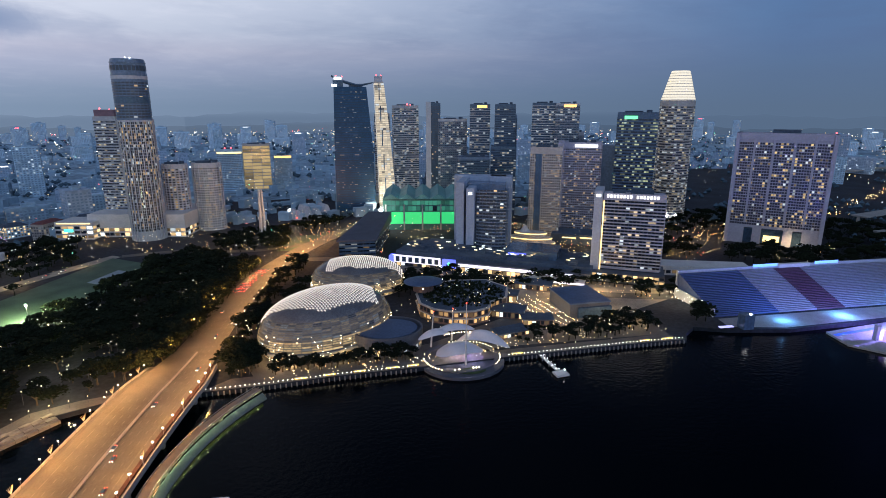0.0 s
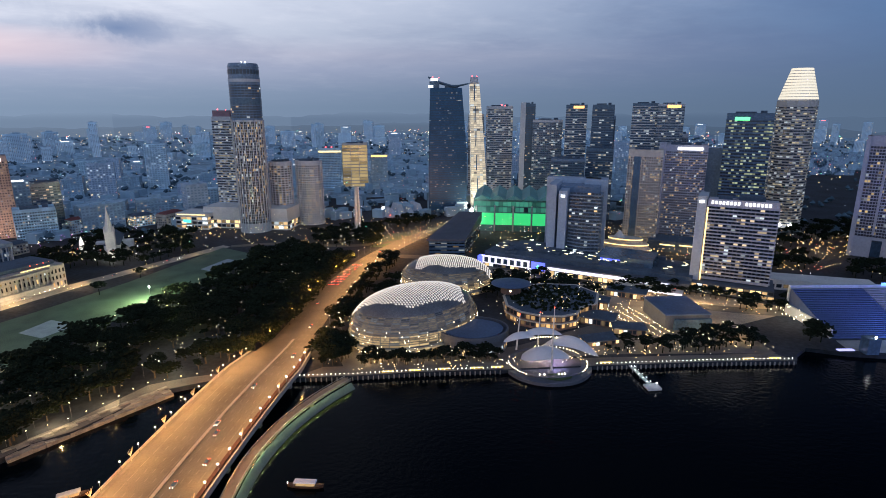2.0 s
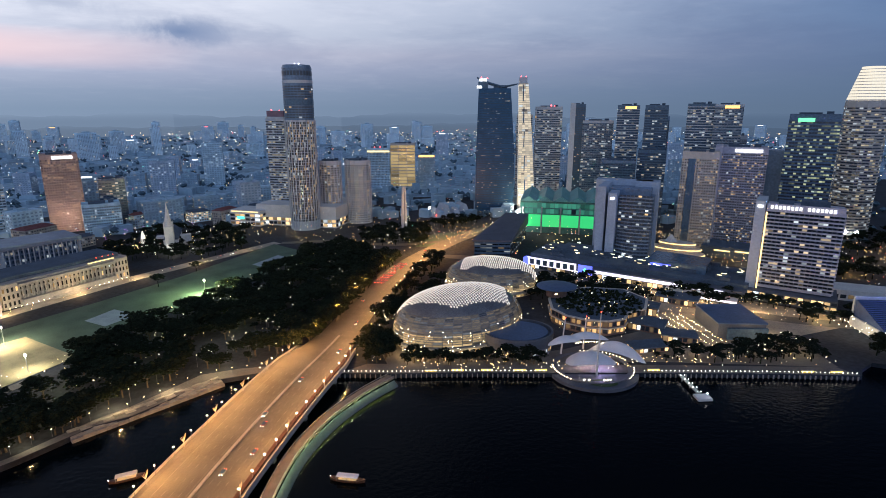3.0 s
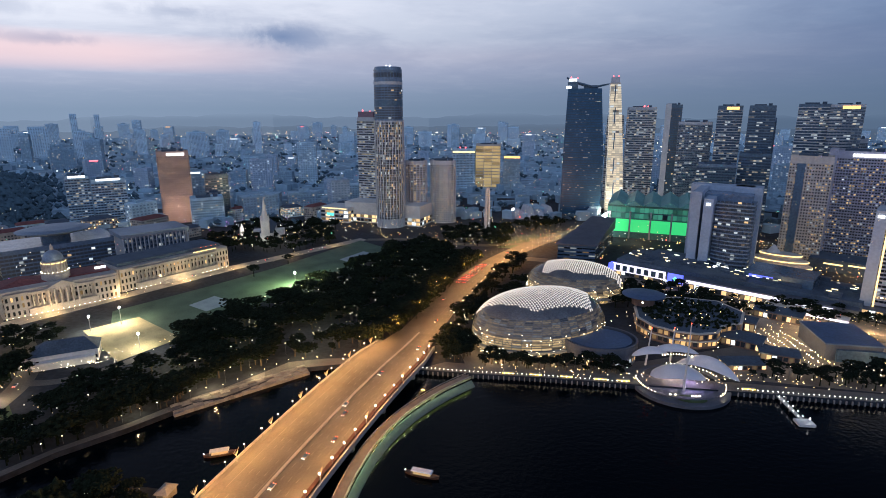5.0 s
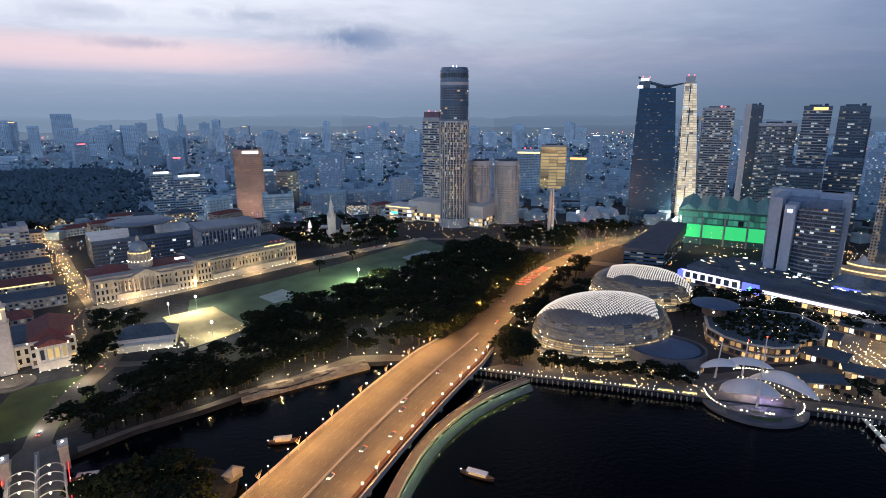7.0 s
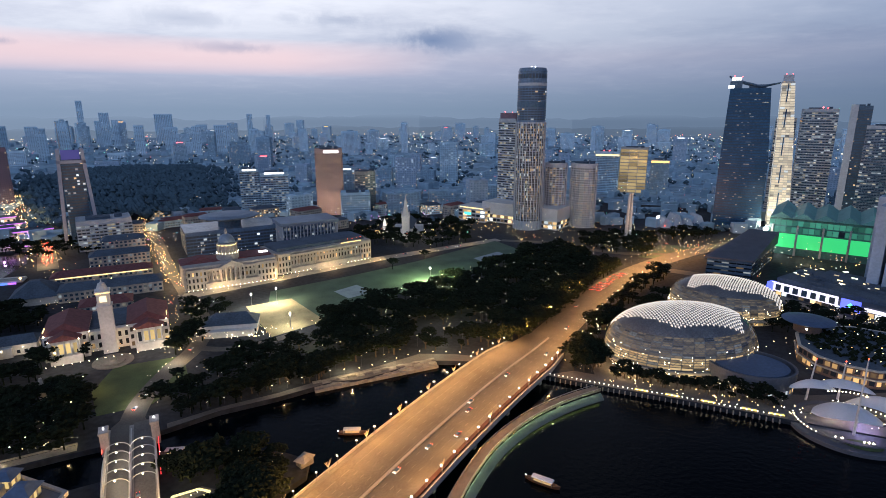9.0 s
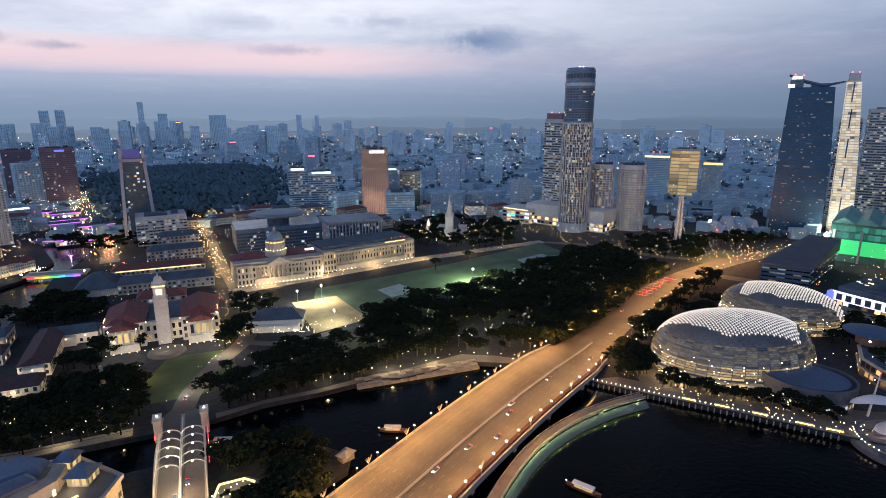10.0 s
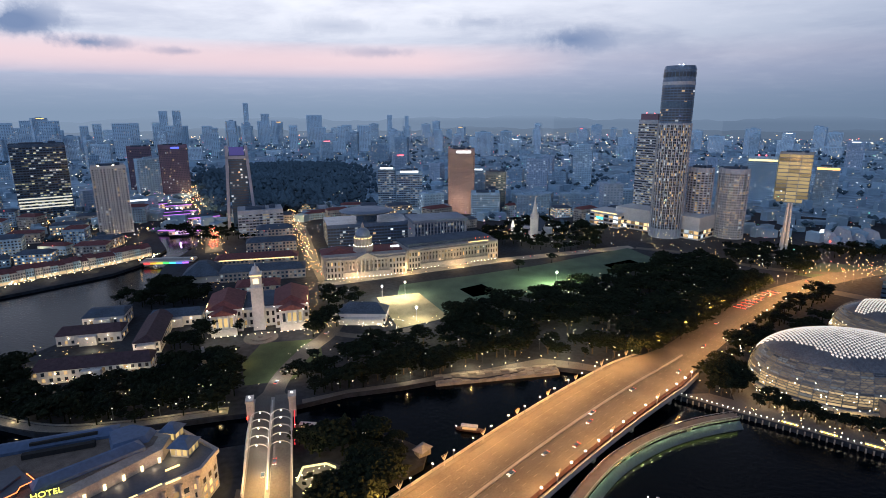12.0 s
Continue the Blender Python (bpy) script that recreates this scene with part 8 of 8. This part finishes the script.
strew(lamp_kind("avenue_lamp", "small white street lamp among roadside trees", 8.0, 0.36, glow("avenue_globe", (1.0, 0.88, 0.68), 16)),
      [(x, y, LAND, a) for side_ in (0, 1) for x, y, a in spaced(sides(ROAD, [w + 8 for w in RW])[side_], 15, 6) if 200 < y < 560])
# promenade lamps along the water
shore = [(13.5, 124.2), (49, 123.6), (98, 125), (152, 124)]
shore2 = [(217, 124.1), (305, 122.5), (357.5, 119.6)]
t = thing("promenade_lamp", "small white bollard lamp on the promenade edge", "lamp", 0, 0, -400, group="promenade lamps")
part("post", Geo().cyl(0, 0, 0, 0.9, 0.14, 0.14, 6), M_STEEL, t)
part("head", Geo().bead(0, 0, 1.15, 0.36), glow("bollard_glow", (1.0, 0.93, 0.78), 9), t, "glowing head")
strew(t, [(x, y, 3.15, 0) for x, y, a in spaced(shore, 2.9) + spaced(shore2, 2.9)])
t = thing("promenade_bench_light", "long amber light box under a promenade bench", "bench", 0, 0, -400, group="promenade bench lights")
part("seat", Geo().box(0, 0, 0.9, 8, 1.4, 0.25), M_CONC, t)
part("light", Geo().box(0, -0.6, 0.2, 8, 0.5, 0.65), glow("amber_bench_light", (1.0, 0.66, 0.12), 3.0), t, "amber light box")
strew(t, [(x, y + 2.6, 3.15, 0) for x, y in ((74, 123.6), (92, 124.2), (112, 124.4), (134, 124), (148, 124), (224, 124), (326, 121.4), (345, 120.6))])
arcade = thing("quay_arcade", "row of piles under the promenade edge", "quay", 0, 0, 0)
for x, y, a in spaced(shore, 3.4) + spaced(shore2, 3.4):
    part("pile", Geo().box(x, y - 1.7, -1.5, 0.7, 0.9, 3.9), M_QUAY, arcade)

# lamps under the trees and along the walks
rnd = random.Random(91)
places = [(x, y, -1.4, 0) for x, y, a in spaced([(-40, 129), (-60, 122), (-77, 115), (-90, 92), (-102, 76), (-117, 66), (-138, 36), (-158, 8), (-170, -12)], 9.5)]
wood0 = WOODS[0][0]
while len(places) < 150:
    q = (rnd.uniform(-210, 20), rnd.uniform(-10, 460))
    if inside(q, wood0) and not (q[0] < -176 and 96 < q[1] < 190):
        places.append((*q, 3.1, 0))
for poly in (WOODS[11][0], WOODS[5][0], WOODS[4][0], WOODS[10][0], WOODS[1][0]):
    for _ in range(26 if poly is WOODS[11][0] else 18):
        for _ in range(60):
            q = (rnd.uniform(min(p[0] for p in poly), max(p[0] for p in poly)), rnd.uniform(min(p[1] for p in poly), max(p[1] for p in poly)))
            if inside(q, poly):
                places.append((*q, 3.1, 0))
                break
strew(lamp_kind("park_lamp", "warm globe lamp among the park trees", 9.0, 0.31, glow("park_globe", (1.0, 0.82, 0.50), 15)), places)
for x, y, c in ((-60, 124, 0), (-88, 98, 0), (-112, 72, 0), (-135, 40, 0), (-120, 130, 1), (-70, 180, 0), (-150, 90, 1), (-95, 215, 1), (-60, 290, 0), (-110, 250, 1), (-40, 385, 0), (-232, -36, 0), (-262, -80, 0), (-205, -10, 2), (-230, 40, 2), (-258, 98, 2), (-320, 140, 2), (-91, 169, 0), (-137, 208, 1), (-116, 272, 1), (-163, 116, 0), (-151, 85, 0), (-159, 56, 0), (-57, 166, 0), (-68, 139, 0), (-30, 330, 0), (-80, 400, 1), (-20, 290, 0), (-350, -100, 0)):
    lamp("park_light", x, y, 7.5, ((1.0, 0.78, 0.45), (0.85, 1.0, 0.35), (1.0, 0.90, 0.72))[c], 2600 if c == 0 else 2600 if c == 1 else 3600, 0.3)
for x, y in ((170, 182), (200, 178), (250, 170), (262, 150), (276, 200), (284, 180), (345, 165), (335, 150), (226, 148), (190, 270), (260, 300), (320, 262), (60, 138), (300, 240)):
    lamp("plaza_light", x, y, 7, (1.0, 0.62, 0.28), 1600, 0.3)
g = Geo()
for _ in range(190):
    x = rnd.uniform(48, 356)
    y = 128 + 16 * rnd.random() ** 1.6 + (10 * rnd.random() if x > 220 else 0)
    g.bead(x, y, 3.6 + 4 * rnd.random(), 0.30)
for row_ in range(4):
    for k in range(24):
        g.bead(262 + 7 * row_ + 0.45 * k + rnd.uniform(-0.8, 0.8), 226 - 2.8 * k + rnd.uniform(-0.6, 0.6), 5 + rnd.random(), 0.45)
for _ in range(150):
    a_ = rnd.uniform(0, 2 * math.pi)
    g.bead(214 + 62 * rnd.random() * math.cos(a_), 215 + 60 * rnd.random() * math.sin(a_), 4 + 17 * rnd.random(), 0.34)
for _ in range(60):
    a_ = rnd.uniform(3.0, 6.4)
    g.bead(94 + 62 * math.cos(a_ + 0.4), 189 + 45 * math.sin(a_ + 0.4), 4 + 3 * rnd.random(), 0.36)
solid("plaza_lamps", g, lit_mix("plaza_lamp_glow", ((0, (1.0, 0.62, 0.24)), (0.5, (1.0, 0.82, 0.5)), (0.85, (1.0, 0.95, 0.85))), 7), "many small warm lamps in the waterfront plaza", "lamp", "stuff")

# fairy lights and path lamps between the crowns
g = Geo()
for poly, n_ in ((WOODS[0][0], 330), (WOODS[11][0], 110), (WOODS[13][0], 20), (WOODS[14][0], 16), (WOODS[16][0], 24), (WOODS[12][0], 16), (WOODS[3][0], 60), (WOODS[1][0], 30), (WOODS[9][0], 60), (WOODS[10][0], 50), (WOODS[7][0], 30)):
    while n_ > 0:
        q = (rnd.uniform(min(p[0] for p in poly), max(p[0] for p in poly)), rnd.uniform(min(p[1] for p in poly), max(p[1] for p in poly)))
        if inside(q, poly):
            for _ in range(rnd.choice((1, 1, 1, 2, 3))):
                g.bead(q[0] + rnd.uniform(-4, 4), q[1] + rnd.uniform(-4, 4), rnd.uniform(4, 13.5), 0.0009 * math.hypot(q[0] - EYE[0], q[1] - EYE[1]) * rnd.uniform(0.45, 0.9))
                n_ -= 1
for x0, y0, x1, y1, n_ in ((-196, -30, -262, 96, 26), (-330, 150, -140, 480, 40), (-270, -90, -200, -60, 20), (-300, 20, -262, 66, 14), (-262, 60, -212, 110, 24), (-360, -110, -280, -90, 24)):
    for _ in range(n_):
        f = rnd.random()
        g.bead(x0 + (x1 - x0) * f + rnd.uniform(-5, 5), y0 + (y1 - y0) * f + rnd.uniform(-5, 5), rnd.uniform(4, 8), rnd.uniform(0.2, 0.36))
solid("park_glints", g, lit_mix("park_glint_glow", ((0, (1.0, 0.70, 0.30)), (0.4, (1.0, 0.86, 0.55)), (0.75, (1.0, 0.96, 0.85)), (0.93, (0.9, 1.0, 0.4))), 5.0), "many small lamps glinting between the park trees", "lamp", "stuff")

t = thing("tower_floodlight", "dazzling white floodlight at the foot of the pale tower", "lamp", 219, 706, 3)
part("mast", Geo().cyl(0, 0, 0, 14, 0.5, 0.4, 8), M_STEEL, t)
part("lamp_head", Geo().bead(0, 0, 14, 3.0), G_FLOOD, t, "dazzling lamp head")
lamp("tower_flood", 219, 700, 18, (1.0, 0.86, 0.62), 100000, 1.0)

# floodlights of the field
for x, y, z, watts, tint in ((-243, 167, 18, 75000, (1.0, 0.88, 0.60)), (-254, 147, 17, 36000, (1.0, 0.90, 0.68)), (-141, 281, 18, 210000, (0.85, 1.0, 0.50)), (-196, 126, 15, 26000, (1.0, 0.90, 0.66))):
    t = thing("floodlight_mast", "tall floodlight mast at the field edge", "lamp", x, y, 3, 0, group="field floodlights")
    part("mast", Geo().cyl(0, 0, 0, z - 3, 0.25, 0.15, 8), M_STEEL, t)
    part("lamp_head", Geo().bead(0, 0, z - 3, 1.0 if watts > 20000 else 0.6), G_FLOOD, t, "dazzling lamp head")
    lamp("field_light", x, y, z - 1.6, tint, watts, 0.6)
t = thing("sign_board", "green lit road sign on a post", "sign", -19, 192, 8)
part("post", Geo().box(0, 0, -5, 0.2, 0.2, 6), M_STEEL, t)
part("board", Geo().box(0, 0, 1, 3.4, 0.3, 2.0), glow("green_board", (0.1, 0.95, 0.3), 2.2), t, "green lit board")

# traffic
def car_kind(label, paint):
    t_ = thing("car", label, "car", 0, 0, -400, group="cars")
    b = Geo().add([(x, y, z) for z, l, w in ((0.35, 4.3, 1.75), (0.9, 4.4, 1.8)) for x, y in ((-l / 2, -w / 2), (l / 2, -w / 2), (l / 2, w / 2), (-l / 2, w / 2))],
                  ((3, 2, 1, 0), (4, 5, 6, 7), (0, 1, 5, 4), (1, 2, 6, 5), (2, 3, 7, 6), (3, 0, 4, 7)))
    part("body", b, paint, t_)
    part("cabin", Geo().prism(rect(2.5, 1.65, -0.2, 0), 0.9, 1.5, rect(1.7, 1.4, -0.2, 0)), M_DARKG, t_)
    for sx in (-1.35, 1.35):
        for sy in (-0.85, 0.85):
            wheel = Geo().tube([(sx, sy - 0.1, 0.33), (sx, sy + 0.1, 0.33)], 0.33, 10)
            tyre = part("wheel", wheel, M_RUBBER, t_)
            part("rim", Geo().tube([(sx, sy - 0.12, 0.33), (sx, sy + 0.12, 0.33)], 0.2, 8), M_STEEL, tyre)
    for sy in (-0.6, 0.6):
        part("headlight", Geo().bead(2.25, sy, 0.72, 0.24), bpy.data.materials.get("car_headlight") or glow("car_headlight", (1.0, 0.92, 0.75), 16), t_, "white headlight")
        part("tail_light", Geo().bead(-2.25, sy, 0.8, 0.28), bpy.data.materials.get("car_tail") or glow("car_tail", (1.0, 0.05, 0.03), 9), t_, "red tail light")
    return t_


def along_road(y, off):
    i = min(range(len(ROAD) - 1), key=lambda j: abs(ROAD[j][1] - y))
    (x0, y0), (x1, y1) = ROAD[i], ROAD[i + 1]
    a_ = math.atan2(y1 - y0, x1 - x0)
    f = (y - y0) / (y1 - y0)
    return x0 + (x1 - x0) * f + math.sin(a_) * off, y - math.cos(a_) * off, road_z(y), math.degrees(a_)


cars = [car_kind("dark grey car on the road", M_CAR), car_kind("white car on the road", mat("white_car_paint", (0.6, 0.6, 0.6), 0.3, scale=1.0, vary=0.05)), car_kind("maroon taxi on the road", mat("maroon_car_paint", (0.18, 0.03, 0.03), 0.3, scale=1.0, vary=0.05))]
slots = [(104, 5, 180), (63, 3, 180), (54, 7, 180), (13, 7, 180), (-11, 4, 180), (30, 14, 180), (150, 12, 180), (265, -4, 0), (210, 6, 180), (240, 12, 180), (420, 6, 180), (445, -5, 0)]
for row in range(9):
    for lane in (-12, -8.4, -4.8, -1.4):
        if (row * 3 + int(lane)) % 7:
            slots.append((318 + row * 8.5 + (lane % 3), lane * 0.8, 0))
used = set()
for k, (y, off, turn) in enumerate(slots):
    x, yy, z, a = along_road(y, off)
    c = k % 3
    m_ = pose(x, yy, z, 0, 0, a + turn)
    if c in used:
        copy_thing(cars[c], m_)
    else:
        cars[c].matrix_basis = m_
        used.add(c)
for k, (x, y, a) in enumerate(((-200, -14, 120), (-206, -2, 122), (-128, -70, -39), (-124, -80, 141), (-236, 62, 110), (-262, 300, 60), (-180, 425, 60), (-170, 436, 240), (-300, 232, 60), (-215, 372, 60))):
    copy_thing(cars[k % 3], pose(x, y, 5.8 if -130 < x < -120 else 3.2, 0, 0, a))

# river boats
def boat(label, x, y, rz, long_, roof):
    t_ = thing("river_boat", label, "boat", x, y, 0, rz, group="river boats")
    h = long_ / 2
    rows_ = []
    for k in range(9):
        s = -1 + 2 * k / 8
        w = 1.9 * (1 - abs(s) ** 3.2 * 0.9)
        z = 1.1 + 0.8 * s * s
        rows_.append([(s * h, -w, z), (s * h * 0.94, -w * 0.6, -0.3), (s * h * 0.94, w * 0.6, -0.3), (s * h, w, z)])
    part("hull", Geo().rings(rows_), M_TIMBER, t_)
    canopy = part("roof", Geo().prism(rect(long_ * 0.6, 3.4), 3.0, 3.5, rect(long_ * 0.57, 2.8)), roof, t_, "pale canopy roof")
    for k in range(6):
        part("post", Geo().cyl(-long_ * 0.28 + long_ * 0.56 * (k // 2) / 2, -1.5 if k % 2 else 1.5, 0.9, 3.0, 0.08, n=6), M_STEEL, canopy)
    part("deck_light", Geo().box(0, 0, 1.2, long_ * 0.5, 2.2, 0.2), bpy.data.materials.get("dim_cabin_light") or glow("dim_cabin_light", (1.0, 0.72, 0.35), 0.35), t_, "warm cabin light")
    part("bow_lamp", Geo().bead(-h * 0.95, 0, 2.2, 0.3), G_WHITE, t_, "white bow lamp")
    return t_


boat("wooden river boat with a pale canopy", -71, 18, 25, 16, M_WHITE)
boat("wooden river boat moored below the arched bridge", -146, -34, 30, 16, M_WHITE)
boat("white-roofed ferry on the dark bay", 36, 17, -8, 18, mat("bright_canvas_roof", (0.8, 0.8, 0.85), 0.6, scale=0.5, vary=0.05))
# stepped stone terraces down to the river
for k in range(15):
    f = k / 14
    x, y = -118 + (-64 + 118) * f, 53 + (112 - 53) * f
    blocks = Geo()
    for q in range(4):
        out, high = 3.6 - 2.3 * q, 3.95 - 0.55 * q - 0.42 * ((k + q) % 2)
        blocks.box(x + 0.74 * out * -1, y + 0.68 * out, -1, 5.5, 2.2, 1 + high, 47.5)
    solid("river_steps", blocks, M_QUAY, "staggered stone terrace at the river edge", "steps", group="river steps")

# lamps that light the streets behind the court and along the river
for x, y, w_ in ((-365, 165, 15000), (-400, 192, 15000), (-440, 220, 17000), (-480, 250, 18000), (-520, 278, 20000), (-600, 335, 22000), (-570, 170, 18000), (-610, 198, 20000), (-650, 225, 24000), (-705, 252, 26000), (-760, 275, 30000), (-830, 312, 32000), (-720, 150, 5000), (-40, 500, 2500), (60, 505, 2500), (150, 600, 5000), (230, 520, 5000), (300, 470, 4000), (420, 540, 5000), (-150, 600, 4000), (-20, 590, 4000), (560, 440, 9000), (640, 480, 9000), (420, 385, 8000), (350, 385, 7000), (520, 370, 7000), (600, 395, 7000), (360, 230, 2500), (430, 205, 2500), (290, 290, 2500), (215, 330, 2500), (-318, 178, 10000), (-290, 228, 10000), (-262, 285, 10000), (-232, 338, 10000), (-196, 392, 10000), (-158, 450, 4000), (-205, 8, 4500), (-228, 46, 4500), (-252, 92, 3000), (-283, 277, 3000), (290, 280, 9000), (318, 255, 9000), (308, 228, 8000), (352, 236, 9000), (395, 215, 8000), (335, 190, 3500), (318, 165, 3000), (290, 170, 2500), (-108, 76, 7000), (-92, 100, 7000), (-72, 118, 6000), (-108, -64, 2500), (-86, -40, 1500), (-246, -8, 3500), (-284, 40, 3000), (-300, 104, 3500), (340, 150, 2500), (322, 160, 1500), (268, 190, 2200), (284, 215, 3000), (-250, 60, 1500), (-640, 90, 5000), (-700, 20, 5000), (-780, 120, 6000), (-860, 180, 7000), (-950, 330, 15000), (-1040, 400, 11000), (-560, 400, 4000), (-470, 460, 4000), (-250, 480, 3000), (-290, 540, 3000), (-640, 300, 4000)):
    lamp("street_light", x, y, 9, (1.0, 0.66, 0.30), w_, 0.3)
